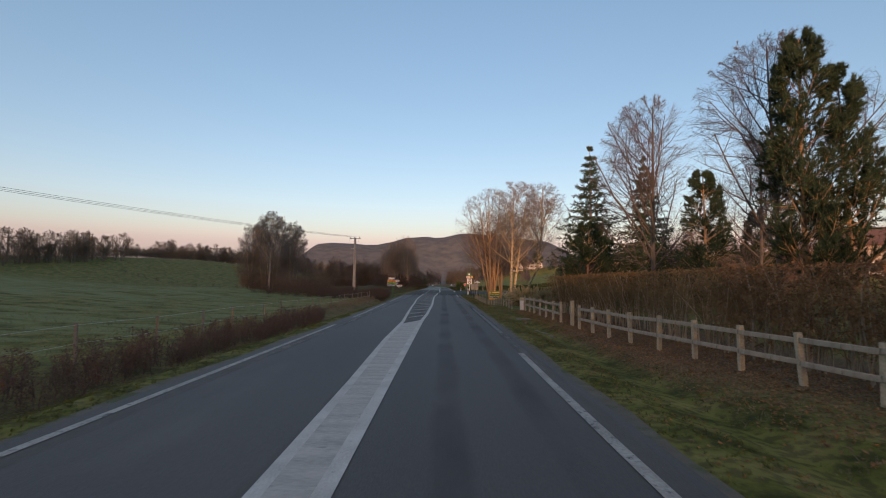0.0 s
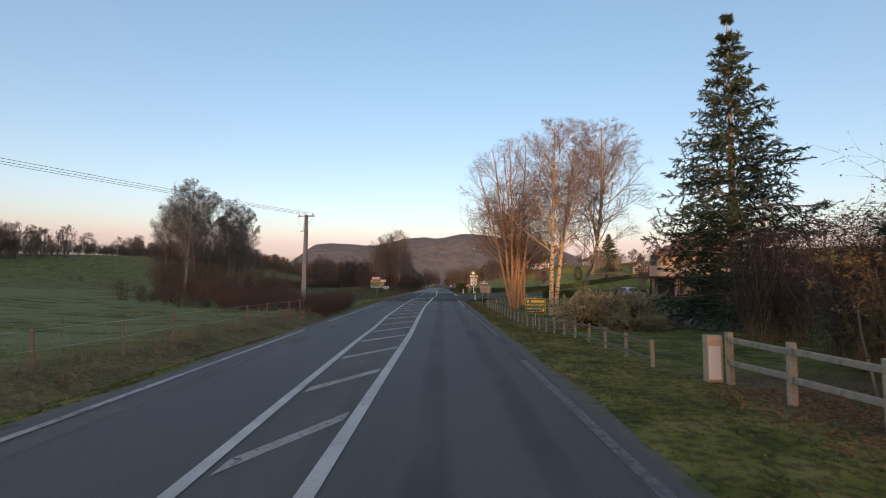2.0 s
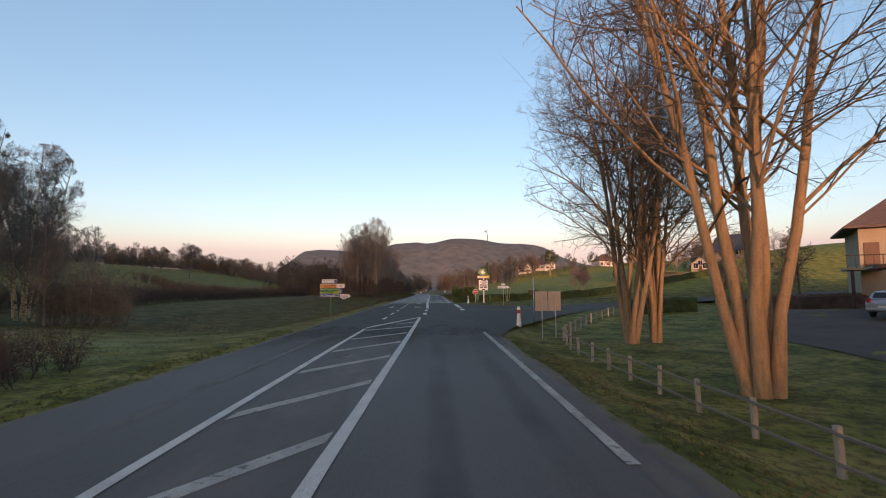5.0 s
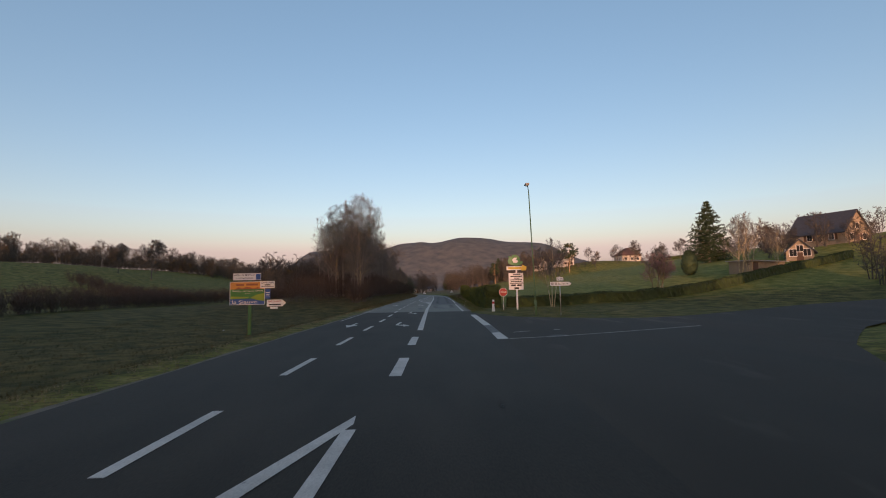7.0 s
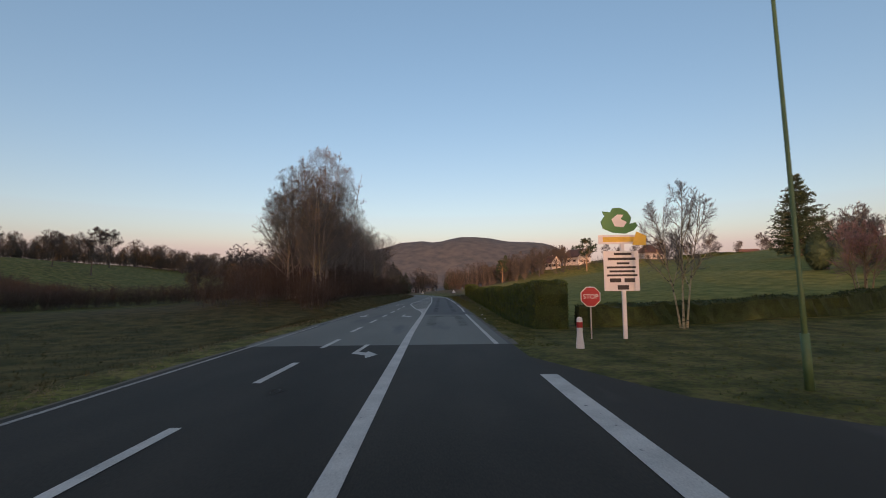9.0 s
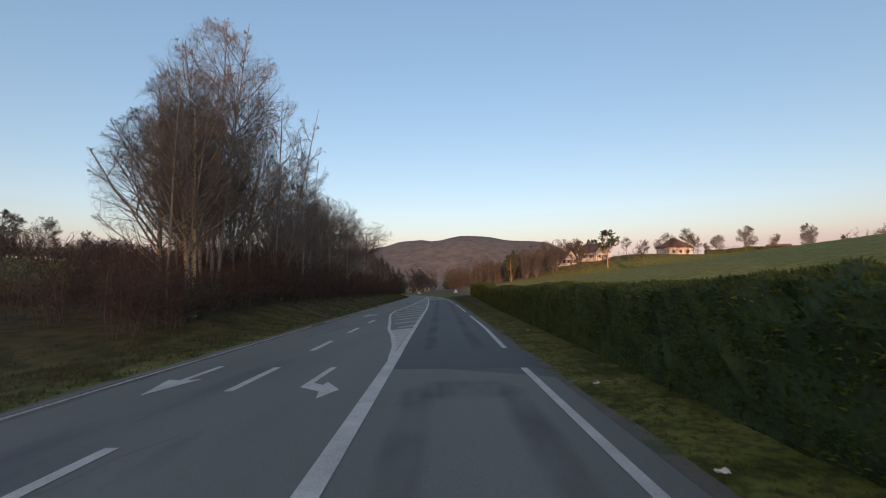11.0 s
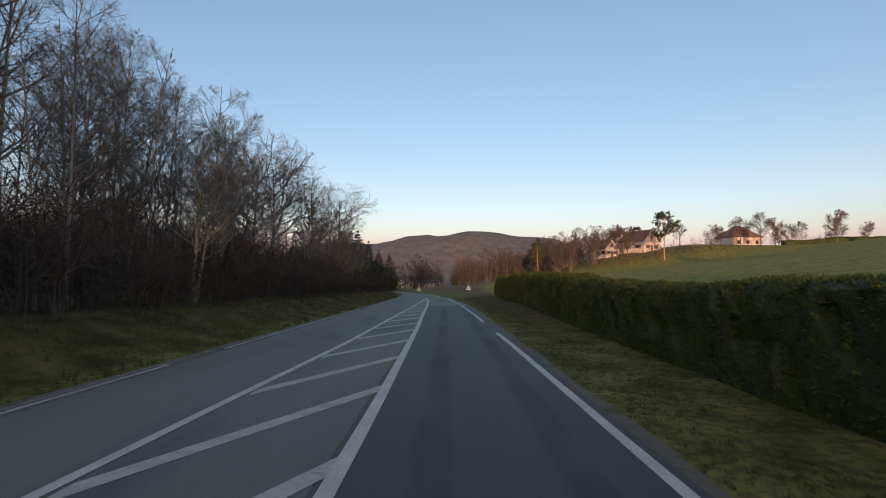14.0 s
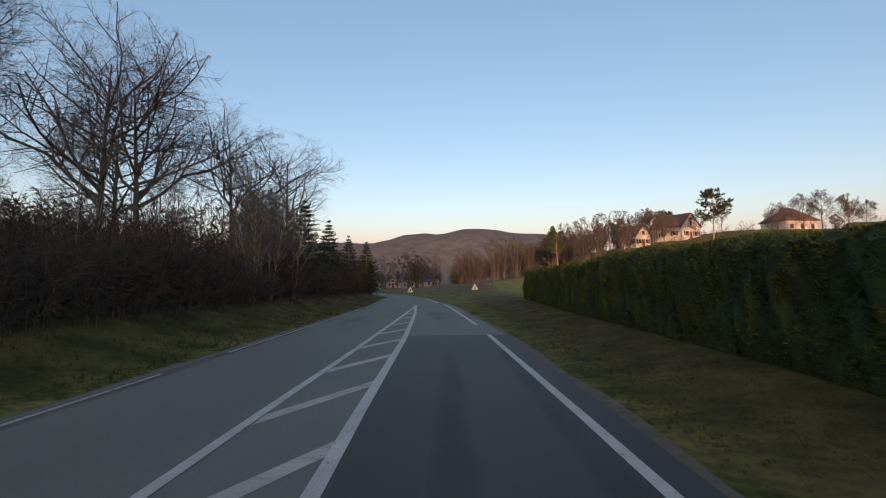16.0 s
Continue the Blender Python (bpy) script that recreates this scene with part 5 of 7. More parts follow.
thicket("pasture_thicket", brush(35, strip(-38.5, 94, -28.5, 94, 6, 11, lambda x, y: 0.8 + 0.3 * math.sin(x * 1.3)) + strip(-30, 104, -25, 106, 4, 6), 4.2, 4, (7, 6), 0.02, 0.016, 0.25), BARK_DULL, TWIG_TAN, "brown thicket under birches in a pasture", "shrub")
thicket("ditch_scrub", brush(36, strip(-8.6, 33, -8.6, 60, 1.6, 3), 0.55, 4, (6, 4), 0.008, 0.005, 0.5), TWIG_RED, STRAW, "thin dry scrub along a field ditch", "shrub")
thicket("field_hedge", brush(37, strip(-36, 97, -100, 150, 1.2, 0.7, lambda x, y: 0.4 + 0.7 * (math.sin(x * 0.7) > 0)), 1.1, 3, (6, 5), 0.015, 0.010, 0.25), BARK, TWIG, "broken old hedge across a frosted pasture", "hedge")
thicket("field_hedge", brush(38, strip(-42, 108, -50, 186, 3.0, 3.6) + strip(-50, 186, -44, 232, 3.0, 3.4) + strip(-50, 190, -90, 214, 3, 2.2), 2.9, 5, (6, 5), 0.02, 0.018, 0.25), BARK_DULL, BRAMBLE, "dark overgrown hedge at the far side of a pasture", "hedge")
thicket("wood_undergrowth", brush(39, strip(-12.6, 168, -12.4, 222, 2.4, 7.5, lambda x, y: 0.95 + 0.25 * math.sin(y * 0.35)) + strip(-16.5, 178, -16.8, 222, 6.0, 5.0, lambda x, y: 1.2 + 0.25 * math.sin(y * 0.3)) + strip(-25, 192, -25, 222, 9.0, 3.0, lambda x, y: 1.5) + strip(-21, 171, -22, 192, 9.0, 6.0, lambda x, y: 1.15), 3.3, 3, (5, 4), 0.018, 0.018, 0.20), BARK_DULL, TWIG_UNDER, "dense brown undergrowth along the edge of a wood", "shrub")
# same undergrowth further on, with its deeper shade put into the twig colour
thicket("wood_undergrowth", brush(28, strip(-12.4, 222, -12.2, 290, 2.6, 9.0, lambda x, y: 0.85 + 0.2 * math.sin(y * 0.35)) + strip(-16.8, 222, -17, 285, 6.0, 7.0, lambda x, y: 1.0 + 0.2 * math.sin(y * 0.3)) + strip(-25, 222, -25, 280, 9.0, 6.0, lambda x, y: 1.2 + 0.25 * math.sin(y * 0.5 + x)), 3.2, 3, (6, 5), 0.018, 0.018, 0.20), BARK_DULL, TWIG_SHADED, "thick undergrowth below oaks, its twigs coloured dark for shade", "shrub")


def far_wood(seed, spots, label, bark, twig, size=(8, 13), made=None):
    """Distant bare woodland in one object: a light tree repeated with turns and sizes."""
    rng = np.random.default_rng(seed)
    src = made or bare_tree(seed, 10.0, 0.13, ((0, 0, 0.3, 0.2, 1), (0.4, 0.1, 1.5, 0.5, 0.85), (-0.4, 0.2, -1.6, -0.4, 0.9)), 0.05, (8, 5, 6, 0), (50, 48, 50, 50), (0.46, 0.48, 0.62, 0.5), (0.12, 0.05, 0.02, 0), 0.15, 0.040, light=True, shape=((0, 0, 5.6, 3.1, 3.1, 4.6),))
    wv, tv = [], []
    for x, y in spots:
        a, s = rng.random() * 6.283, (size[0] + (size[1] - size[0]) * rng.random() ** 1.5) / 10
        m = np.array([[math.cos(a), -math.sin(a), 0], [math.sin(a), math.cos(a), 0], [0, 0, 1]]) * s
        o = np.array([x, y, gz(x, y) - 0.2])
        wv.append((src[0][0] @ m.T + o, src[0][1]))
        tv.append((src[1][0] @ m.T + o, src[1][1]))
    ob = thing("distant_wood", label, "wood", kind="stuff")
    hang("trunk_mass", mesh_np("trunk_mass", *merge(*wv), bark), ob)
    hang("crown_mass", mesh_np("crown_mass", *merge(*tv), twig), ob)
    return ob


def band(x0, y0, x1, y1, width, count):
    t = rnd.random(count)
    off = (rnd.random(count) - 0.5) * width
    L = math.hypot(x1 - x0, y1 - y0)
    return list(zip(x0 + (x1 - x0) * t - (y1 - y0) / L * off, y0 + (y1 - y0) * t + (x1 - x0) / L * off))


far_wood(41, band(-118, 40, -150, 230, 30, 70) + band(-150, 230, -112, 430, 30, 110) + band(-116, 60, -128, 200, 6, 26), "leafless tree line on the crest of a pasture", BARK_DULL, TWIG_TAN, (5, 12), bare_tree(41, 10.0, 0.13, ((0, 0, 0.2, 0.1, 1), (0.6, 0.2, 1.2, 0.3, 0.9), (-0.5, 0.2, -1.1, -0.3, 0.93)), 0.18, (9, 5, 6, 0), (40, 42, 46, 50), (0.40, 0.46, 0.6, 0.5), (0.15, 0.06, 0.02, 0), 0.12, 0.040, light=True, shape=((0.1, 0, 6.0, 2.9, 2.9, 4.1),)))
thicket("garden_shrubs", brush(47, strip(50, 336, 82, 346, 7, 0.9) + strip(92, 346, 128, 352, 6, 0.7) + strip(128, 300, 160, 280, 4, 0.5), 3.2, 3, (6, 4), 0.03, 0.03, 0.3), BARK_DULL, TWIG_FAR, "brown shrubs round hillside gardens", "shrub")
thicket("crest_hedge", brush(46, strip(-117, 40, -122, 130, 8, 2.0) + strip(-122, 130, -150, 230, 8, 1.8) + strip(-150, 230, -112, 400, 10, 4.5) + strip(-112, 348, -60, 330, 8, 3.5), 4.4, 3, (5, 4), 0.03, 0.045, 0.25), BARK_DULL, TWIG_TAN, "brown hedge at the foot of a tree line", "hedge")
far_wood(49, band(-152, 262, -120, 330, 22, 70) + band(-120, 330, -66, 336, 26, 64) + band(-44, 236, -62, 296, 14, 24), "brown leafless copse along the top of a pasture", BARK_DULL, TWIG_TAN, (6, 10.5))
far_wood(42, band(-14, 372, 60, 420, 40, 56) + band(0, 460, 90, 520, 60, 44), "russet leafless wood across a valley", BARK_DULL, TWIG_VALLEY, (9, 14))
far_wood(43, band(30, 335, 62, 372, 20, 26) + band(20, 350, 40, 400, 24, 24), "bare brown trees below hillside houses", BARK_DULL, TWIG_VALLEY, (8, 13))
far_wood(40, band(-60, 262, -28, 300, 18, 54) + band(-44, 230, -36, 262, 8, 14), "thin leafless trees deep in a roadside wood", BARK_DULL, TWIG_FAR, (11, 16))
far_wood(44, band(-90, 440, -10, 520, 60, 40) + band(-60, 300, -30, 360, 20, 20), "leafless wood in a valley beyond a bend", BARK_DULL, TWIG_FAR, (7, 11))
far_wood(45, band(45, 120, 120, 150, 20, 20) + band(60, 105, 110, 128, 20, 26) + band(46, 138, 64, 158, 12, 6) + band(56, 180, 80, 188, 8, 9) + band(72, 208, 112, 226, 20, 22) + band(20, 128, 40, 132, 4, 0), "bare garden trees and shrubs behind a car park", BARK_DULL, TWIG_FAR, (5, 9))

# ---- evergreen hedges ----
def clipped_hedge(name, line, height, thick, leaf_mat, core_mat, label, seed, per_m2=230, leaf=0.11, rough=0.10):
    """A clipped evergreen hedge along the line of (x, y) on its road side: lumpy body and a coat of sprays."""
    rng = np.random.default_rng(seed)
    L = np.array(line, float)
    seg = np.linalg.norm(np.diff(L, axis=0), axis=1)
    s = np.concatenate([[0], seg.cumsum()])
    m = max(3, int(s[-1] / 0.4))
    u = np.linspace(0, s[-1], m)
    X, Y = np.interp(u, s, L[:, 0]), np.interp(u, s, L[:, 1])
    dx, dy = np.gradient(X), np.gradient(Y)
    nrm = np.hypot(dx, dy)
    ox, oy = dy / nrm, -dx / nrm                      # away from the road
    H = np.array([height(x, y) if callable(height) else height for x, y in zip(X, Y)])
    Z0 = ground_z(X, Y) - 0.08
    # section: up the road side, over the top, down the far side
    sec = [(0.0, 0.0), (0.0, 0.25), (0.02, 0.5), (0.0, 0.75), (0.03, 0.93), (0.14, 1.0), (0.5, 1.02), (0.86, 1.0), (1.0, 0.9), (1.0, 0.4), (1.0, 0.0)]
    k = len(sec)
    V = np.zeros((m, k, 3))
    for j, (a, b) in enumerate(sec):
        jit = rough * rng.normal(size=m) * (0.5 if b == 0 else 1)
        wave = 0.10 * np.sin(u * 1.9 + j) + 0.07 * np.sin(u * 0.83 + 2 * j)
        off = a * thick + (jit + wave * 0.6) * (-1 if a < 0.5 else 1) * 0.6
        V[:, j, 0] = X + ox * off
        V[:, j, 1] = Y + oy * off
        V[:, j, 2] = Z0 + b * H + (rough * 0.5 * rng.normal(size=m) + 0.05 * np.sin(u * 1.3 + j)) * (1 if 0.9 < b else 0.2)
    i = (np.arange(m - 1)[:, None] * k + np.arange(k - 1)[None, :]).ravel()
    F = np.stack([i, i + k, i + k + 1, i + 1], -1)
    ob = thing(name, label, "hedge")
    body = bpy.data.meshes.new("body")
    flat = V.reshape(-1, 3)
    body.from_pydata([tuple(v) for v in flat], [], [tuple(f) for f in F] + [tuple(range(k)), tuple(range((m - 1) * k, m * k))[::-1]])
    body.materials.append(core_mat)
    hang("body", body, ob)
    # sprays
    A = V[:-1, :-3]
    B, C, D = V[1:, :-3], V[1:, 1:-2], V[:-1, 1:-2]
    area = np.linalg.norm(np.cross(B - A, D - A), axis=-1)
    n = np.cross(B - A, D - A)
    n = unit(n)
    if (n[:, 2, 0] * ox[:-1]).sum() > 0:
        n = -n
    n[..., 2] = np.where(np.abs(n[..., 2]) > 0.7, np.abs(n[..., 2]), n[..., 2])
    total = int(area.sum() * per_m2)
    pick = rng.choice(area.size, total, p=(area / area.sum()).ravel())
    a, b = rng.random((2, total, 1))
    flat_ = lambda q: q.reshape(-1, 3)[pick]
    P0 = flat_(A) * (1 - a) * (1 - b) + flat_(B) * a * (1 - b) + flat_(C) * a * b + flat_(D) * (1 - a) * b
    N0 = flat_(n)
    ends = []
    for e, sg in ((0, -1), (m - 1, 1)):
        c = int(H[e] * thick * per_m2 * 1.1)
        ra, rb = rng.random((2, c, 1))
        base = np.array([X[e], Y[e], Z0[e]])
        ends.append((base + np.array([ox[e], oy[e], 0]) * ra * thick + np.array([0, 0, H[e]]) * rb, np.tile([sg * dx[e] / nrm[e], sg * dy[e] / nrm[e], 0], (c, 1))))
    P0 = np.concatenate([P0] + [q for q, _ in ends])
    N0 = np.concatenate([N0] + [q for _, q in ends])
    leaf_v = blades(rng, P0 - N0 * 0.03, N0 + np.array([0, 0, 0.55]), leaf, leaf * 0.55, 0.55)
    tagged(hang("foliage", mesh_np("foliage", *leaf_v, leaf_mat), ob), kind="stuff")
    return ob


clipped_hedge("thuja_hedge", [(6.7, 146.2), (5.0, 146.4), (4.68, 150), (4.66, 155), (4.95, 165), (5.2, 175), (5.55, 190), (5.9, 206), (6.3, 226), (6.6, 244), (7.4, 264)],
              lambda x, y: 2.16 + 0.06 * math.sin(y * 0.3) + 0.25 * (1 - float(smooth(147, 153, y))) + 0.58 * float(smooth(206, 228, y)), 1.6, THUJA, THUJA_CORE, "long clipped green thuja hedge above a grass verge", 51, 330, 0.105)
clipped_hedge("low_hedge", [(7.6, 148.2), (14, 148.0), (22, 149.0), (32, 153.5), (48, 164), (66, 172)], 1.15, 0.9, THUJA_CORE, THUJA_CORE, "low dark clipped hedge at the foot of a meadow", 52, 120, 0.13)
clipped_hedge("meadow_hedge", [(112, 352), (140, 350), (168, 338), (200, 322)], 1.9, 1.6, THUJA_CORE, THUJA_CORE, "dark clipped hedge along the top of a sloping meadow", 55, 40, 0.3)
clipped_hedge("box_hedge", [(17, 108), (22, 107.5)], 1.2, 1.2, THUJA_CORE, THUJA_CORE, "dark clipped bushes beside a car park", 53, 110, 0.12)
clipped_hedge("box_hedge", [(29.5, 109), (38, 107)], 1.3, 1.1, plain("beech_leaf", (0.10, 0.06, 0.035), 0.9), WOOD_DARK, "brown clipped hedge at the back of a car park", 54, 110, 0.12)


# ---- grass ----
def grass(name, rows, mat, label, seed, height=0.09, width=0.014, per=3):
    """Tufts of blades: rows of (y0, y1, low(y), high(y), per square metre)."""
    rng = np.random.default_rng(seed)
    C = []
    for y0, y1, lo, hi, dens in rows:
        ym = np.linspace(y0, y1, 40)
        n = int(np.mean(hi(ym) - lo(ym)) * (y1 - y0) * dens)
        y = y0 + (y1 - y0) * rng.random(n)
        x = lo(y) + (hi(y) - lo(y)) * rng.random(n)
        keep = (np.sin(x * 2.1 + np.sin(y * 0.9) * 2) + np.sin(y * 1.7 + x) + rng.normal(size=n)) > -0.6
        C.append(np.stack([x, y, ground_z(x, y) - 0.01], -1)[keep])
    C = np.repeat(np.concatenate(C), per, 0)
    C[:, :2] += 0.03 * rng.normal(size=(len(C), 2))
    ob = new(name, mesh_np(name, *blades(rng, C, np.tile([0.0, 0.0, 1.0], (len(C), 1)), height, width, 0.5), mat))
    return tagged(ob, label, "grass", kind="stuff")


VERGE = material("verge_blade", (0.04452, 0.06, 0.0099), (0.1251, 0.122, 0.0306), 1.6, 9, 0.9, 0, mid=(0.07632, 0.088, 0.0162))
MEADOW = material("meadow_blade", (0.02968, 0.032, 0.0108), (0.09752, 0.078, 0.0324), 0.3, 5, 0.9, 0, mid=(0.05088, 0.048, 0.0162))
grass("verge_grass", [(-4, 88, lambda y: right_edge(y) + 0.12, lambda y: np.full_like(y, 5.7), 42), (128, 146, lambda y: np.full_like(y, 5.5), lambda y: np.full_like(y, 14.0), 16), (-4, 92, lambda y: left_edge(y) - 1.25, lambda y: left_edge(y) - 0.1, 50)], GRASS, "short green winter grass on a road verge", 61, 0.055, 0.020, 6)
def leaf_litter(name, n, seed, spot, mat, label, size=0.055):
    """Fallen leaves, each a small curled face lying on the ground."""
    rng = np.random.default_rng(seed)
    X, Y = spot(rng, n)
    C = np.stack([X, Y, ground_z(X, Y) + 0.012 + 0.02 * rng.random(n)], -1)
    a = rng.random(n) * 6.283
    D = np.stack([np.cos(a), np.sin(a), 0.35 * rng.normal(size=n)], -1)
    ob = thing(name, label, "leaves", kind="stuff")
    tagged(hang("leaf_mass", mesh_np("leaf_mass", *blades(rng, C, D, size, size * 0.75, 0.15), mat), ob), kind="stuff")


leaf_litter("fallen_leaves", 16000, 81, lambda r, n: (5.2 + 4.0 * r.random(n), 6 + 31 * r.random(n) ** 0.9), DRY_LEAF, "brown fallen leaves under a hornbeam hedge", 0.065)
leaf_litter("fallen_leaves", 5000, 82, lambda r, n: (3.2 + 2.2 * r.random(n), 2 + 80 * r.random(n)), DRY_LEAF, "brown leaves scattered over a grass verge", 0.05)
grass("verge_grass", [(139, 262, lambda y: right_edge(y) + 0.12, lambda y: np.full_like(y, 4.7), 38)], VERGE, "dark green winter grass on a verge below a hedge", 69, 0.055, 0.020, 6)
grass("verge_grass", [(92, 160, lambda y: left_edge(y) - 1.6, lambda y: left_edge(y) - 0.15, 20)], STRAW, "short straw-coloured grass at a road edge", 62, 0.10)
grass("bank_grass", [(150, 275, lambda y: left_edge(y) - 4.2, lambda y: left_edge(y) - 0.2, 30)], MEADOW, "dull weeds on a roadside bank below a wood", 67, 0.16, 0.02)
grass("lawn_grass", [(41, 92, lambda y: np.full_like(y, 5.3), lambda y: np.full_like(y, 11.5), 24)], VERGE, "short winter lawn behind a low fence", 63, 0.07)
grass("pasture_grass", [(8, 75, lambda y: np.full_like(y, -24.0), lambda y: np.full_like(y, -8.8), 9), (76, 98, lambda y: np.full_like(y, -30.0), lambda y: left_edge(y) - 2.5, 9)], FROST, "tufted frosted pasture grass", 64, 0.13, 0.02)
grass("meadow_grass", [(94, 168, lambda y: np.full_like(y, -30.0), lambda y: left_edge(y) - 1.2, 14)], MEADOW, "rough dull green meadow grass beside a road", 66, 0.12, 0.018)
grass("bank_grass", [(6, 40, lambda y: np.full_like(y, 4.9), lambda y: np.full_like(y, 6.2), 14), (6, 9, lambda y: np.full_like(y, 5.0), lambda y: np.full_like(y, 8.0), 4)], STRAW, "dead brown grass along a bank", 65, 0.10, 0.012)
grass("bank_grass", [(188, 264, lambda y: np.full_like(y, 3.2), lambda y: np.full_like(y, 6.6), 26)], MEADOW, "dull green rough grass below a clipped hedge", 68, 0.075, 0.016)

GRAVEL = material("gravel_shoulder", (0.085, 0.072, 0.052), (0.175, 0.150, 0.115), 2.0, 60, 0.95, 0.6, spread=(0.3, 0.7), spot=((0.07, 0.085, 0.035), 0.55, 1.1))
yy = np.concatenate([np.arange(-30, 88, 2.0), [88.0]])
tagged(ribbon("gravel_shoulder", yy, right_edge(yy) - 0.05, right_edge(yy) + 0.22 + 0.08 * np.sin(yy * 0.9), -0.018, GRAVEL, 2), "strip of grit and moss beside the asphalt", "verge", kind="structure")
yy = np.arange(140, 262, 2.0)
tagged(ribbon("gravel_shoulder", yy, right_edge(yy) - 0.05, right_edge(yy) + 0.24 + 0.08 * np.sin(yy * 0.9), -0.018, GRAVEL, 2), "strip of grit and moss beside the asphalt", "verge", kind="structure")
yy = np.arange(-30, 262, 2.0)
tagged(ribbon("gravel_shoulder", yy, left_edge(yy) - 0.2 - 0.08 * np.sin(yy * 0.8), left_edge(yy) + 0.05, -0.018, GRAVEL, 2), "strip of grit beside the asphalt", "verge", kind="structure")
# car park
py = np.linspace(58, 104, 30)
lo = np.interp(py, [58, 65, 85, 97, 104], [14.5, 13.0, 15.5, 18.0, 24.0])
s9 = np.linspace(0, 1, 12)
PX = lo[:, None] * (1 - s9) + 47 * s9
PY = np.broadcast_to(py[:, None], PX.shape)
i = (np.arange(29)[:, None] * 12 + np.arange(11)[None, :]).ravel()
tagged(new("car_park", mesh_np("car_park", np.stack([PX, PY, ground_z(PX, PY) + 0.03], -1).reshape(-1, 3), np.stack([i, i + 1, i + 13, i + 12], -1), material("old_brown_asphalt", (0.060, 0.048, 0.040), (0.105, 0.084, 0.070), 0.4, 60, 0.9, 0.4, spread=(0.35, 0.65), spot=((0.050, 0.042, 0.038), 0.6, 0.3), spec=0.15))), "worn dark asphalt car park in front of a building", "car park", kind="structure")


# ---- fences ----
def post_mesh(w, h, top=0.04):
    bm = box_bm((0, 0, h / 2, w, w, h), bevel=0.015)
    me = bpy.data.meshes.new("post")
    bm.to_mesh(me)
    bm.free()
    return me


def rail(name, a, b, w, h, mat, parent):
    a, b = Vector(a), Vector(b)
    L = (b - a).length
    bm = box_bm((0, L / 2, 0, w, L, h), bevel=0.012)
    ob = part(name, bm, mat, parent)
    ob.matrix_basis = Matrix.Translation(a) @ (b - a).to_track_quat("Y", "Z").to_matrix().to_4x4()
    return ob


def rail_fence(name, spots, post_me, post_mat, rail_mat, heights, rw, rh, label, front=-0.05, seed=1, gaps=()):
    rng = np.random.default_rng(seed)
    ob = thing(name, label, "fence")
    post_me.materials.clear()
    post_me.materials.append(post_mat)
    base = []
    for x, y in spots:
        z = gz(x, y) - 0.03
        p = hang("post", post_me, ob)
        p.matrix_basis = pose(x, y, z, rng.normal() * 1.2, rng.normal() * 1.2, rng.normal() * 4)
        base.append((x, y, z))
    for j, (a, b) in enumerate(zip(base[:-1], base[1:])):
        if j in gaps:
            continue
        for h in heights:
            d = rng.normal(size=2) * 0.012
            rail("rail", (a[0] + front, a[1], a[2] + h + d[0]), (b[0] + front, b[1], b[2] + h + d[1]), rw, rh, rail_mat, ob)
    return ob


pm = post_mesh(0.125, 1.12)
ys1 = [22.42 - 1.75 * k for k in range(16)][::-1]
rail_fence("rail_fence", [(float(np.interp(y, [-4, 10, 14, 18, 22], [8.3, 7.5, 7.0, 6.5, 6.28])), y) for y in ys1], pm, CONCRETE, WOOD_PALE, (0.50, 0.97), 0.07, 0.11, "pale two-rail fence with concrete posts along a ditch")
rail_fence("rail_fence", [(6.35, y) for y in (26.2, 28.1, 30.0, 31.9, 33.8, 35.7, 37.5)], pm, CONCRETE, WOOD_PALE, (0.50, 0.97), 0.07, 0.11, "pale two-rail fence with concrete posts beside a lawn", seed=2)
gate_post = thing("gate_post", "leaning pale concrete post beside an entrance", "post", at=(6.4, 24.1, gz(6.4, 24.1)))
part("shaft", box_bm((0, 0, 0.62, 0.16, 0.16, 1.24), bevel=0.015), CONCRETE, gate_post)
end_post = thing("gate_post", "broad white-faced concrete end post of a fence", "post", at=(6.12, 37.75, gz(6.1, 37.75)))
part("shaft", box_bm((0, 0, 0.5, 0.34, 0.2, 1.0), bevel=0.02), CONCRETE, end_post)
part("face_panel", box_bm((-0.02, -0.11, 0.42, 0.26, 0.02, 0.7), bevel=0.006), WHITE, end_post, "white painted face")

low_line = np.array([(5.62, 39.6), (5.55, 50), (5.48, 60), (5.45, 80), (5.6, 86), (6.5, 91), (8.6, 95.6), (11.5, 101), (15.5, 107)])
seg = np.concatenate([[0], np.linalg.norm(np.diff(low_line, axis=0), axis=1).cumsum()])
u = np.arange(0, seg[-1], 1.75)
rail_fence("low_rail_fence", list(zip(np.interp(u, seg, low_line[:, 0]), np.interp(u, seg, low_line[:, 1]))), post_mesh(0.088, 0.72), WOOD_PALE, WOOD, (0.63, 0.24), 0.035, 0.055, "low weathered timber rail fence round a lawn", seed=3)

wire_fence = thing("wire_fence", "thin leaning stakes of a field fence", "fence")
stake = post_mesh(0.07, 1.05)
stake.materials.append(WOOD)
stake_xy = [(-8.7 + 0.15 * math.sin(k * 2.3), 6 + k * 2.9) for k in range(19)]
srng = np.random.default_rng(5)
for x, y in stake_xy:
    p = hang("stake", stake, wire_fence)
    p.matrix_basis = pose(x, y, gz(x, y) - 0.05, srng.normal() * 4, srng.normal() * 4, srng.random() * 90)
for h in (0.5, 0.95):
    tube_part("wire", [(x, y, gz(x, y) + h) for x, y in stake_xy], 0.004, STEEL, wire_fence, S=4)

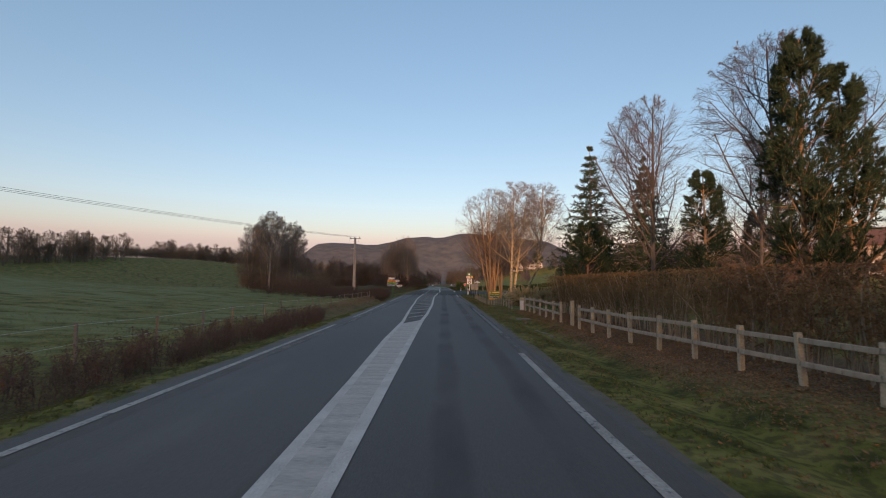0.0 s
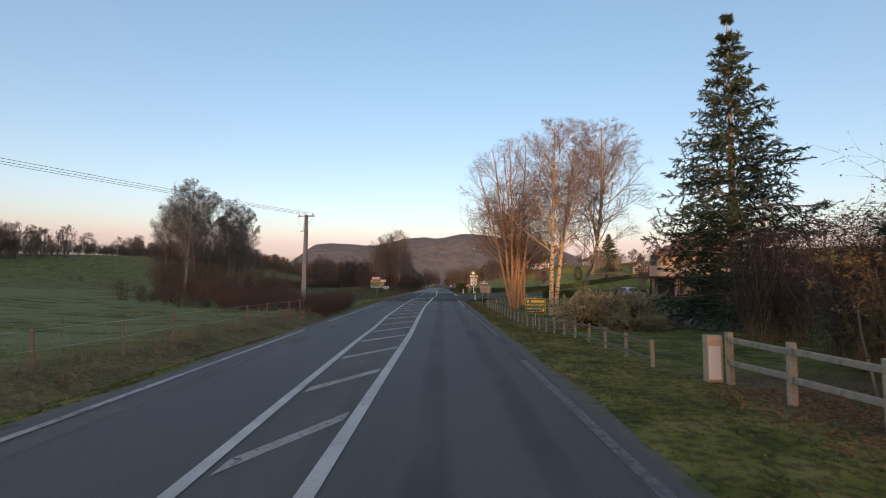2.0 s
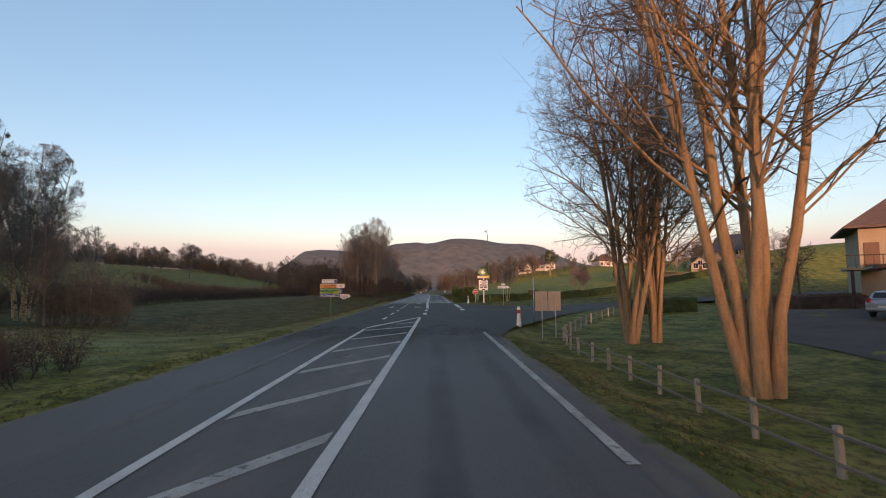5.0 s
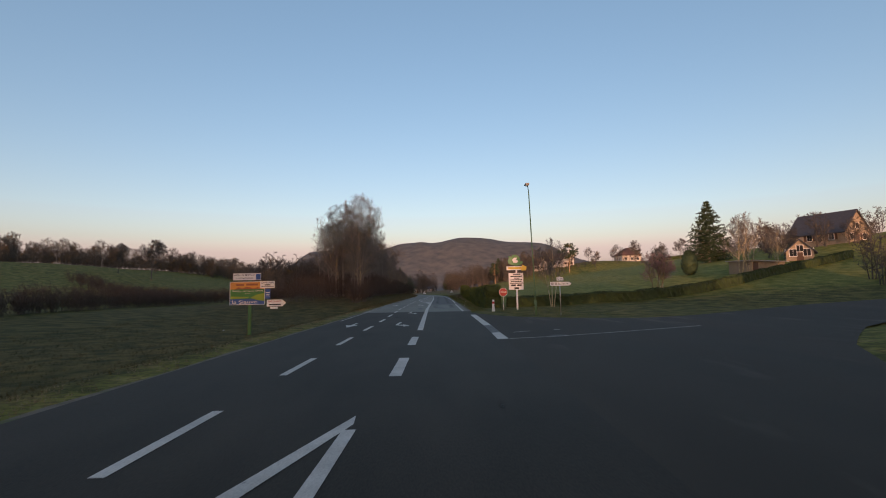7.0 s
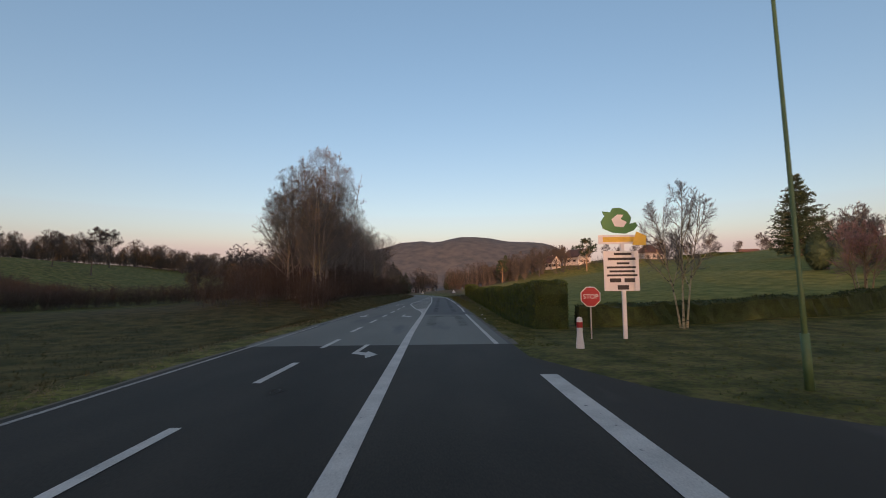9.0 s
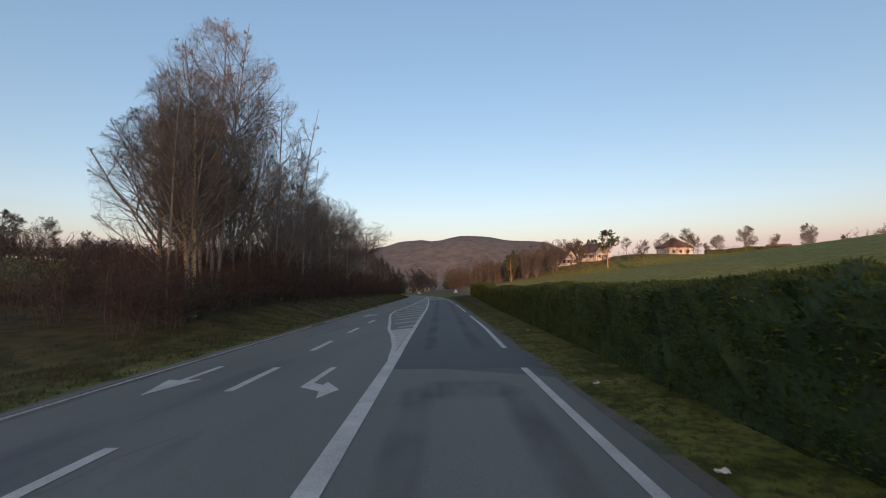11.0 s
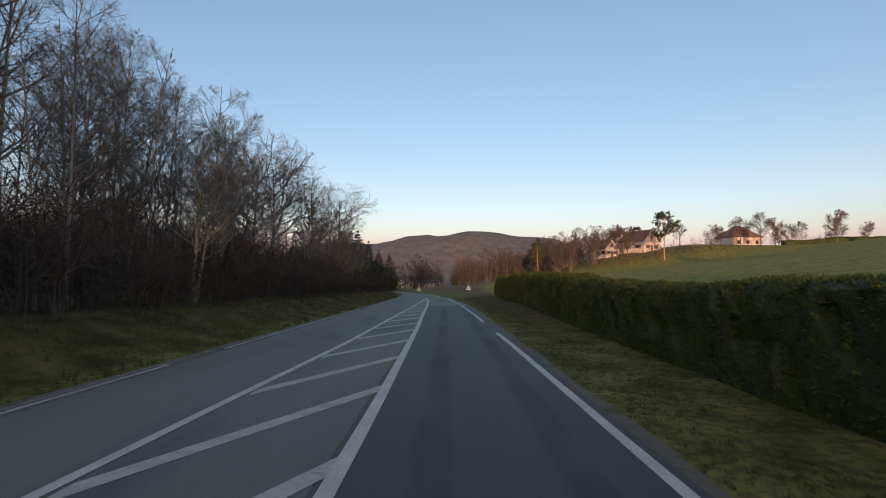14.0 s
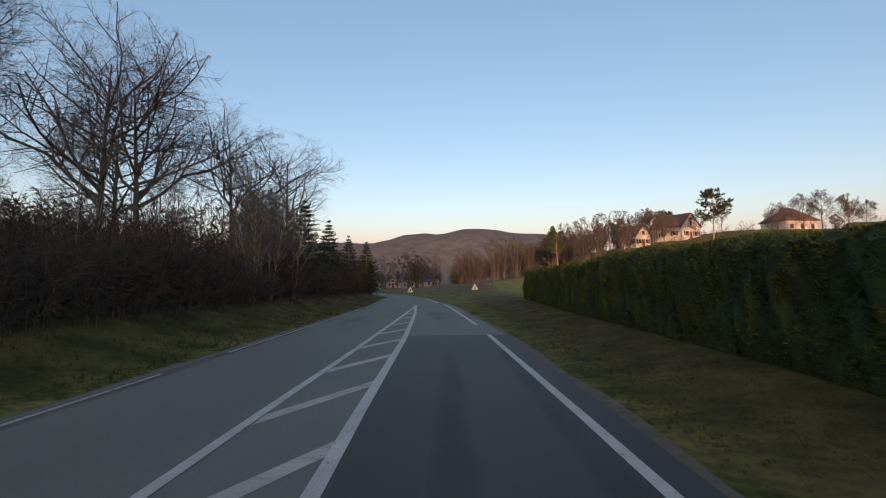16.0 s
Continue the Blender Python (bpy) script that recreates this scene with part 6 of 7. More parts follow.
# culvert slab and kerbs by the entrance
OLD_STONE = material("mossy_stone", (0.10, 0.09, 0.075), (0.24, 0.215, 0.18), 3.0, 26, 0.95, 0.5, spot=((0.07, 0.085, 0.04), 0.56, 4.0))
slab = thing("stone_slab", "cracked grey stone slab over a ditch culvert", "stone", at=(4.5, 27.2, gz(4.5, 27.2)))
part("slab", box_bm((0, 0, 0.35, 0.66, 0.56, 0.09, 14), bevel=0.03), OLD_STONE, slab)
part("support", box_bm((0.10, -0.08, 0.13, 0.16, 0.22, 0.42, 30), bevel=0.05), OLD_STONE, slab, "rough stone support")
for x, y, rz in ((4.62, 24.0, 4), (4.74, 23.1, 17), (4.8, 21.6, -6)):
    kerb = thing("kerb_stone", "pale worn kerb stone along a dirt entrance", "stone", "entrance kerbs", (x, y, gz(x, y)), rz)
    part("stone", box_bm((0, 0, 0.0, 0.2, 0.75, 0.2), bevel=0.05), OLD_STONE, kerb)


# ---- utility pole and wires ----
pole = thing("utility_pole", "tall tapered concrete utility pole with a crossarm", "pole", at=(-14.5, 79.0, gz(-14.5, 79.0)))
PH = 9.35 - gz(-14.5, 79.0)
pbm = bmesh.new()
m0 = [pbm.verts.new((sx * 0.27, sy * 0.20, 0)) for sx, sy in ((-1, -1), (1, -1), (1, 1), (-1, 1))]
m1 = [pbm.verts.new((sx * 0.15, sy * 0.13, PH)) for sx, sy in ((-1, -1), (1, -1), (1, 1), (-1, 1))]
pbm.faces.new(m1)
for i in range(4):
    pbm.faces.new((m0[i], m0[(i + 1) % 4], m1[(i + 1) % 4], m1[i]))
bmesh.ops.bevel(pbm, geom=pbm.edges[:], offset=0.025, segments=2, affect="EDGES")
part("shaft", pbm, POLE_CONCRETE, pole)
tube_part("cable_duct", [(0.30, -0.05, 0), (0.20, -0.05, PH - 1.7)], 0.035, BLACK, pole, "dark cable pipe")
part("crossarm", box_bm((0, 0, PH - 0.12, 1.9, 0.10, 0.12), bevel=0.01), STEEL, pole)
part("bracket", box_bm((-0.35, 0, PH - 1.75, 0.6, 0.07, 0.07), bevel=0.01), STEEL, pole)
for dx in (-0.85, -0.1, 0.75):
    V, F = line_tube([(dx, 0, PH - 0.06), (dx, 0, PH + 0.16)], 0.05, 8)
    hang("insulator", shade(mesh_np("insulator", V, F, GREYBACK)), pole)
    tube_part("drop_wire", [(dx, 0.02, PH + 0.1), (dx - 0.2, 0.05, PH - 0.6), (dx * 0.3 - 0.3, 0.04, PH - 1.3), (-0.3, 0.02, PH - 1.75)], 0.008, BLACK, pole, S=4)
pole.rotation_euler = (0, 0, radians(-12))
for k, dx in enumerate((-0.85, -0.1, 0.75)):
    w = thing("power_line", "thin sagging overhead power line", "cable", "overhead lines")
    a = np.array([-14.5 + dx, 79.0 - dx * 0.2, 9.5])
    b = np.array([-52.0 + dx * 1.0, -11.0 - dx * 0.6, 10.2])
    t = np.linspace(0, 1, 24)
    pts = a * (1 - t[:, None]) + b * t[:, None]
    pts[:, 2] -= 4 * 1.15 * t * (1 - t)
    tube_part("wire", pts, 0.012, BLACK, w, S=4)


# ---- lettering ----
def lettering(text, size, mat, parent, at, width=None, name="lettering"):
    cu = bpy.data.curves.new(name, "FONT")
    cu.body, cu.size, cu.align_x, cu.align_y, cu.extrude = text, size, "CENTER", "CENTER", 0.002
    tmp = new(name, cu)
    bpy.context.view_layer.update()
    me = bpy.data.meshes.new_from_object(tmp.evaluated_get(bpy.context.evaluated_depsgraph_get()))
    bpy.data.objects.remove(tmp)
    me.materials.clear()
    me.materials.append(mat)
    ob = hang(name, me, parent)
    s = 1.0
    if width:
        xs = [v.co.x for v in me.vertices]
        s = width / (max(xs) - min(xs))
    ob.matrix_basis = pose(*at, 90, 0, 0) @ Matrix.Diagonal((s, 1, 1, 1))
    return ob


def bars(rows, mat, parent, y=-0.02):
    """Plain bars (x0, x1, z, height) for writing that cannot be read."""
    for x0, x1, z, h in rows:
        part("text_bar", box_bm(((x0 + x1) / 2, y, z, x1 - x0, 0.006, h)), mat, parent)


def panel(name, x0, x1, z0, z1, mat, parent, y=0.0, label="", depth=0.025):
    return part(name, box_bm(((x0 + x1) / 2, y, (z0 + z1) / 2, x1 - x0, depth, z1 - z0), bevel=0.004), mat, parent, label)


# painted advertising board on the lawn
ad = thing("roadside_sign", "green and black craftsman's sign board with yellow lettering", "sign", at=(6.12, 57.7, gz(6.12, 57.7)), rz=-4)
panel("board", -0.76, 0.76, 0.95, 1.95, GREEN_DARK, ad)
panel("frame_edge", -0.79, 0.79, 0.92, 0.95, YELLOW, ad)
panel("frame_edge", -0.79, 0.79, 1.95, 1.98, YELLOW, ad)
panel("frame_edge", -0.79, -0.76, 0.95, 1.95, YELLOW, ad)
panel("frame_edge", 0.76, 0.79, 0.95, 1.95, YELLOW, ad)
panel("lower_field", -0.75, 0.75, 0.96, 1.14, BLACK, ad, -0.012, "black lower strip", 0.006)
bars([(-0.68, -0.52, 1.78, 0.20), (-0.36, 0.70, 1.77, 0.17)], YELLOW, ad)
lettering("Ébéniste - Antiquaire", 0.2, YELLOW, ad, (0, -0.022, 1.53), 1.38)
lettering("Fabrication - Restauration", 0.12, WHITE, ad, (-0.1, -0.022, 1.24), 1.15)
lettering("Cuisines sur mesures", 0.12, WHITE, ad, (-0.1, -0.022, 1.06), 1.1)
part("arrow", prism_bm([(0.48, 1.18), (0.58, 1.18), (0.58, 1.28), (0.72, 1.14), (0.58, 1.0), (0.58, 1.1), (0.48, 1.1)], 0.006), YELLOW, ad).location = (0, -0.02, 0)
for x in (-0.7, 0.0, 0.62):
    part("post", box_bm((x, 0.05, 0.5 if x else 1.05, 0.06, 0.06, 1.0 if x else 2.1), bevel=0.006), WOOD if x else STEEL, ad)
ad.scale = (0.79, 0.79, 0.87)

# tourist sign group
ts = thing("tourist_sign", "colourful campsite direction panels on a green post", "sign", at=(-13.58, 130.0, gz(-13.75, 130.0)), rz=6)
G = -gz(-13.75, 130.0)
Z = lambda v: v + G
panel("main_panel", -1.35, 1.12, Z(1.18), Z(2.86), WHITE, ts)
for nm, x0, x1, z0, z1, mt in (("orange_field", -1.31, 1.08, 2.30, 2.82, ORANGE), ("blue_field", -1.31, 1.08, 1.22, 1.62, BLUE), ("green_field", -1.31, 1.08, 1.62, 2.30, GREEN)):
    panel(nm, x0, x1, Z(z0), Z(z1), mt, ts, -0.014, depth=0.008)
part("hill_shape", prism_bm([(-1.0, Z(2.30)), (-0.75, Z(2.46)), (-0.5, Z(2.36)), (-0.1, Z(2.5)), (0.3, Z(2.35)), (0.6, Z(2.45)), (0.9, Z(2.30))], 0.006), RUST, ts).location = (0, -0.021, 0)
part("meadow_shape", prism_bm([(1.06, Z(1.45)), (1.06, Z(2.02)), (0.5, Z(1.9)), (0.1, Z(1.68)), (0.6, Z(1.5))], 0.006), LIME, ts).location = (0, -0.021, 0)
part("lake_shape", prism_bm([(-1.28, Z(1.6)), (-0.1, Z(1.66)), (0.0, Z(1.75)), (-1.28, Z(1.8))], 0.006), LIME, ts).location = (0, -0.021, 0)
bars([(-0.9, -0.35, Z(2.62), 0.14), (-0.2, 0.62, Z(2.64), 0.14)], RUST, ts, -0.022)
lettering("Camping  Caravaning  Chalets", 0.16, WHITE, ts, (-0.1, -0.022, Z(2.18)), 2.15)
lettering("* * *", 0.2, WHITE, ts, (-0.1, -0.022, Z(1.95)), 0.35)
lettering("la Siauve", 0.34, WHITE, ts, (-0.3, -0.026, Z(1.38)), 1.75)
panel("upper_panel", -1.12, 0.82, Z(2.96), Z(3.46), WHITE, ts)
panel("blue_square", 0.46, 0.80, Z(3.0), Z(3.42), BLUE, ts, -0.014, depth=0.008)
lettering("AIRE DE SERVICE", 0.2, BLACK, ts, (-0.33, -0.016, Z(3.33)), 1.45)
lettering("CAMPING-CARS", 0.14, BLACK, ts, (-0.33, -0.016, Z(3.10)), 1.2)
panel("town_panel", 0.78, 1.80, Z(2.36), Z(2.88), WHITE, ts, -0.03)
lettering("LANOBRE", 0.18, BLACK, ts, (1.3, -0.046, Z(2.76)), 0.85)
bars([(1.1, 1.5, Z(2.6), 0.08), (0.86, 1.74, Z(2.48), 0.03)], BLACK, ts, -0.046)
panel("info_panel", 1.14, 1.5, Z(1.6), Z(2.3), BLUE, ts, -0.01, "blue facility symbols panel")
bars([(1.18, 1.46, Z(2.05), 0.06), (1.18, 1.46, Z(1.9), 0.03), (1.18, 1.46, Z(1.8), 0.03)], WHITE, ts, -0.026)
part("arrow_panel", prism_bm([(1.25, Z(1.03)), (2.35, Z(1.03)), (2.62, Z(1.27)), (2.35, Z(1.52)), (1.25, Z(1.52))], 0.025, bevel=0.004), WHITE, ts)
lettering("BAR-SNACK", 0.2, RED, ts, (1.82, -0.018, Z(1.39)), 0.95)
bars([(1.4, 2.25, Z(1.16), 0.09)], BLACK, ts, -0.018)
part("tail_plate", box_bm((1.75, 0, Z(0.93), 0.55, 0.02, 0.14)), WHITE, ts)
part("post", box_bm((0.05, 0.07, Z(3.4) / 2, 0.24, 0.11, Z(3.4)), bevel=0.012), POST_GREEN, ts)

# car-wash sign on a white mast
lav = thing("business_sign", "white price board below a green cut-out on a mast", "sign", at=(7.62, 141.2, gz(7.6, 141.2)), rz=-2)
part("mast", box_bm((0.05, 0.04, 1.95, 0.15, 0.12, 3.9), bevel=0.012), WHITE, lav)
panel("price_board", -0.72, 0.68, 1.9, 3.5, WHITE, lav)
bars([(-0.3, 0.4, 3.38, 0.10), (-0.55, 0.55, 3.18, 0.10), (-0.2, 0.3, 3.0, 0.08), (-0.6, 0.55, 2.84, 0.08), (-0.5, 0.5, 2.68, 0.08), (-0.6, 0.6, 2.52, 0.08), (-0.5, -0.05, 2.32, 0.16), (0.08, 0.5, 2.32, 0.16), (-0.2, 0.25, 2.04, 0.18)], BLACK, lav, -0.018)
panel("name_plate", -0.9, 0.78, 3.78, 4.15, WHITE, lav, 0, "white plate in a yellow frame")
bars([(-0.72, 0.6, 3.97, 0.2)], YELLOW, lav, -0.018)
part("cut_out", prism_bm([(-0.70, 4.42), (-0.30, 4.24), (0.20, 4.20), (0.55, 4.34), (0.70, 4.52), (0.62, 4.66), (0.38, 4.60), (0.46, 4.84), (0.30, 5.10), (0.02, 5.26), (-0.30, 5.24), (-0.38, 5.08), (-0.72, 5.12), (-0.62, 4.92), (-0.78, 4.70)], 0.05, bevel=0.012), GREEN, lav, "plain green cut-out")
part("pale_patch", prism_bm([(-0.35, 4.78), (-0.12, 4.98), (0.14, 4.96), (0.02, 4.80), (0.26, 4.66), (0.12, 4.46), (-0.22, 4.50)], 0.01), WHITE, lav).location = (0, -0.032, 0)
part("corner_patch", prism_bm([(0.45, 3.74), (0.98, 3.72), (1.02, 4.10), (0.62, 4.28)], 0.02), YELLOW, lav, "yellow corner of the name plate").location = (0, -0.03, 0)


def ring_pts(n, r, cz, turn=0.0):
    return [(r * math.cos(2 * math.pi * i / n + turn), cz + r * math.sin(2 * math.pi * i / n + turn)) for i in range(n)]


def stop_sign(at):
    ob = thing("stop_sign", "red octagonal stop sign on a thin post", "sign", at=at)
    part("post", box_bm((0, 0.03, 1.05, 0.05, 0.04, 2.1), bevel=0.006), STEEL, ob)
    part("plate", prism_bm(ring_pts(8, 0.43, 1.68, math.pi / 8), 0.02, bevel=0.003), WHITE, ob)
    part("field", prism_bm(ring_pts(8, 0.395, 1.68, math.pi / 8), 0.008), RED, ob).location = (0, -0.014, 0)
    lettering("STOP", 0.26, WHITE, ob, (0, -0.02, 1.68), 0.6)
    return ob


stop_sign((6.35, 141.3, gz(6.35, 141.3)))


def bollard(at, h=1.05):
    ob = thing("marker_bollard", "white round marker bollard with a red band", "bollard", "junction bollards", at)
    prof = [(0.145, 0), (0.14, h * 0.12), (0.11, h * 0.36), (0.10, h * 0.50), (0.10, h * 0.9), (0.085, h * 0.97), (0.05, h)]
    n = 14
    V = np.array([[(r * math.cos(a), r * math.sin(a), z) for a in np.arange(n) * 2 * math.pi / n] for r, z in prof]).reshape(-1, 3)
    F = [(j * n + i, j * n + (i + 1) % n, (j + 1) * n + (i + 1) % n, (j + 1) * n + i) for j in range(6) for i in range(n)] + [tuple(range(6 * n, 7 * n))]
    me = bpy.data.meshes.new("body")
    me.from_pydata([tuple(v) for v in V], [], F)
    me.materials.append(WHITE)
    hang("body", shade(me), ob)
    Vb, Fb = line_tube([(0, 0, h * 0.66), (0, 0, h * 0.84)], 0.104, 14)
    hang("band", shade(mesh_np("band", Vb, Fb, RED)), ob, "red reflective band")
    return ob


bollard((4.80, 93.9, gz(4.8, 93.9)), 1.12)
bollard((5.05, 138.4, gz(5.05, 138.4)), 1.05)

# street lamp
LAMP_GREEN = plain("faded_green_paint", (0.06, 0.13, 0.055), 0.6)
lamp = thing("street_lamp", "tall slim dark green street lamp, unlit", "street lamp", at=(7.52, 131.4, gz(7.52, 131.4)))
tube_part("column", [(0, 0, 0), (-0.06, -0.02, 2.0), (-0.30, -0.1, 9.5)], 0.06, LAMP_GREEN, lamp, S=10, r1=0.038)
tube_part("base_sleeve", [(0, 0, 0), (-0.03, 0, 1.1)], 0.085, LAMP_GREEN, lamp)
tube_part("arm", [(-0.30, -0.1, 9.45), (-0.38, -0.3, 9.72), (-0.50, -0.6, 9.8)], 0.03, LAMP_GREEN, lamp, S=8)
hb = box_bm((-0.56, -0.85, 9.82, 0.30, 0.62, 0.14), bevel=0.05)
part("lamp_head", hb, GREYBACK, lamp)
part("glass_cover", box_bm((-0.56, -0.88, 9.735, 0.22, 0.42, 0.05), bevel=0.02), WHITE, lamp)

# direction sign C 16
c16 = thing("direction_sign", "white arrow-shaped local direction sign on a steel post", "sign", at=(9.15, 130.4, gz(9.15, 130.4)))
tube_part("post", [(0, 0.04, 0), (0, 0.04, 2.85)], 0.03, STEEL, c16)
part("arrow_plate", prism_bm([(-0.72, 2.17), (0.66, 2.17), (0.85, 2.31), (0.66, 2.45), (-0.72, 2.45)], 0.025, bevel=0.004), WHITE, c16)
bars([(-0.66, -0.46, 2.31, 0.2), (-0.40, -0.2, 2.31, 0.2)], GREYBACK, c16, -0.018)
lettering("La Siauve", 0.2, BLACK, c16, (0.24, -0.018, 2.31), 0.75)
panel("number_plate", -0.24, 0.26, 2.55, 2.80, WHITE, c16)
lettering("C 16", 0.2, BLACK, c16, (0.01, -0.018, 2.675), 0.36)
part("clamp", box_bm((0, 0.03, 1.3, 0.16, 0.06, 0.05)), BLACK, c16)

# signs seen from behind at the near corner
bs = thing("road_sign", "back of a wide sheet-metal road sign on two posts", "sign", at=(5.95, 91.6, gz(5.95, 91.6)), rz=8)
gb = -gz(5.95, 91.6)
panel("plate", -0.70, -0.02, 0.9 + gb, 1.92 + gb, GREYBACK, bs)
panel("plate", 0.02, 0.70, 0.9 + gb, 1.92 + gb, GREYBACK, bs)
for x in (-0.35, 0.38):
    part("post", box_bm((x, -0.05, (1.7 + gb) / 2, 0.05, 0.05, 1.7 + gb), bevel=0.005), STEEL, bs)
ps = thing("road_sign", "small dark plates on a thin pole", "sign", at=(6.2, 96.5, 0))
tube_part("post", [(0, 0, 0), (0, 0, 2.75)], 0.03, STEEL, ps)
panel("plate", -0.32, 0.32, 1.75, 1.98, BLACK, ps)

# warning triangles at the bend
for x, y, s in ((5.2, 306.0, 1.0), (-6.6, 305.0, 0.9)):
    tri = thing("warning_sign", "white triangular warning sign at a bend", "sign", "bend signs", (x, y, gz(x, y)))
    part("post", box_bm((0, 0.03, 0.35, 0.06, 0.05, 0.7)), STEEL, tri)
    part("plate", prism_bm([(-0.65 * s, 0.35), (0.65 * s, 0.35), (0, 1.5 * s)], 0.03, bevel=0.004), WHITE, tri)
    part("symbol", prism_bm([(-0.12, 0.55), (0.16, 0.55), (0.03, 0.95)], 0.01), BLACK, tri).location = (0, -0.022, 0)

# ---- buildings ----
PLASTER = material("cream_plaster", (0.235, 0.19, 0.135), (0.32, 0.265, 0.195), 0.7, 18, 0.9, 0.15, spot=((0.34, 0.29, 0.225), 0.66, 0.9))
PLASTER_WHITE = material("white_plaster", (0.29, 0.26, 0.22), (0.40, 0.36, 0.31), 0.6, 18, 0.9, 0.15, spot=((0.50, 0.46, 0.41), 0.66, 0.8))
PLASTER_HILL = material("sunny_white_plaster", (0.50, 0.47, 0.43), (0.66, 0.63, 0.58), 0.6, 18, 0.9, 0.15)
TILE = material("brown_roof_tile", (0.070, 0.048, 0.042), (0.135, 0.090, 0.075), 1.6, 9, 0.85, 0.5, stretch=(1, 1, 4))
TILE_RED = material("red_roof_tile", (0.10, 0.055, 0.042), (0.18, 0.098, 0.072), 1.6, 9, 0.85, 0.5, stretch=(1, 1, 4))
SLATE = material("dark_slate", (0.034, 0.036, 0.043), (0.074, 0.076, 0.086), 1.6, 9, 0.7, 0.4, stretch=(1, 1, 4))
SHUTTER = plain("brown_shutter", (0.11, 0.058, 0.036), 0.7, 0, 0.2)
CURTAIN = material("cream_blind", (0.22, 0.20, 0.165), (0.36, 0.33, 0.27), 0.8, 6, 0.9, 0.1, stretch=(6, 1, 0.4))


def glass_material():
    m = bpy.data.materials.new("window_glass")
    m.use_nodes = True
    b = m.node_tree.nodes["Principled BSDF"]
    b.inputs["Base Color"].default_value = (0.025, 0.028, 0.032, 1)
    b.inputs["Roughness"].default_value = 0.06
    b.inputs["Specular IOR Level"].default_value = 0.7
    return m


GLASS = glass_material()


def hip_roof(x0, x1, y0, y1, z, top, ridge=(0.5, 0.5), thick=0.18):
    """Hipped roof over a rectangle; the ridge spans the given shares of the length."""
    bm = bmesh.new()
    ym = (y0 + y1) / 2
    xa, xb = x0 + (x1 - x0) * ridge[0], x0 + (x1 - x0) * ridge[1]
    lo = [bm.verts.new(p) for p in ((x0, y0, z - thick), (x1, y0, z - thick), (x1, y1, z - thick), (x0, y1, z - thick))]
    hi = [bm.verts.new(p) for p in ((x0, y0, z), (x1, y0, z), (x1, y1, z), (x0, y1, z))]
    ra, rb = bm.verts.new((xa, ym, top)), bm.verts.new((xb, ym, top))
    bm.faces.new(lo[::-1])
    for i in range(4):
        bm.faces.new((lo[i], lo[(i + 1) % 4], hi[(i + 1) % 4], hi[i]))
    bm.faces.new((hi[0], hi[1], rb, ra))
    bm.faces.new((hi[1], hi[2], rb))
    bm.faces.new((hi[2], hi[3], ra, rb))
    bm.faces.new((hi[3], hi[0], ra))
    return bm


def gable_walls(w, d, h, rise):
    bm = prism_bm([(-w / 2, -0.8), (w / 2, -0.8), (w / 2, h), (0, h + rise), (-w / 2, h)], d, "y")
    return bm


def gable_roof(w, d, h, rise, over=0.45, thick=0.2):
    k = rise / (w / 2)
    a = w / 2 + over
    return prism_bm([(-a, h - over * k), (-a, h - over * k + thick), (0, h + rise + thick), (a, h - over * k + thick), (a, h - over * k), (0, h + rise)], d + 2 * over * 0.8, "y")


def window(parent, x, y, z, w, h, shutters=True, side="y", sign=-1, mat=PLASTER_WHITE):
    """A window on a wall whose outside looks along -y (side y, sign -1) or +-x (side x)."""
    def flip(a, b, c, sx, sy, sz):
        return (a, b, c, sx, sy, sz) if side == "y" else (b, a, c, sy, sx, sz)
    u, v = (x, y) if side == "y" else (y, x)
    fr = part("window", box_bm(flip(u, v + sign * 0.03, z, w + 0.14, 0.08, h + 0.14), bevel=0.01), WHITE, parent)
    part("pane", box_bm(flip(u - w / 4, v + sign * 0.075, z, w / 2 - 0.03, 0.02, h - 0.04)), GLASS, fr)
    part("pane", box_bm(flip(u + w / 4, v + sign * 0.075, z, w / 2 - 0.03, 0.02, h - 0.04)), GLASS, fr)
    if shutters:
        for s in (-1, 1):
            part("shutter", box_bm(flip(u + s * (w * 0.75 + 0.12), v + sign * 0.05, z, w / 2, 0.06, h + 0.1), bevel=0.008), SHUTTER, parent)
    return fr


def gable_house(name, at, rz, w, d, h, rise, wall, roof, label, shutters=True, group=""):
    """Gable end looks along -y, the eaves run along the depth."""
    ob = thing(name, label, "house", group, at, rz)
    part("wall", gable_walls(w, d, h, rise), wall, ob)
    part("roof", gable_roof(w, d, h, rise), roof, ob)
    part("chimney", box_bm((w * 0.18, d * 0.2, h + rise * 0.9, 0.6, 0.6, 1.6), bevel=0.02), wall, ob)
    window(ob, 0, -d / 2, h + rise * 0.25, 0.9, 1.1, False)
    for x in (-w * 0.25, w * 0.25):
        window(ob, x, -d / 2, 1.5, 1.0, 1.2, shutters)
    for y in (-d * 0.28, d * 0.1):
        window(ob, -w / 2, y, 1.6, 1.0, 1.2, shutters, "x", -1)
        window(ob, w / 2, y, 1.6, 1.0, 1.2, shutters, "x", 1)
    part("door", box_bm((0, -d / 2 - 0.03, 1.0, 0.95, 0.06, 2.05), bevel=0.01), SHUTTER, ob)
    return ob


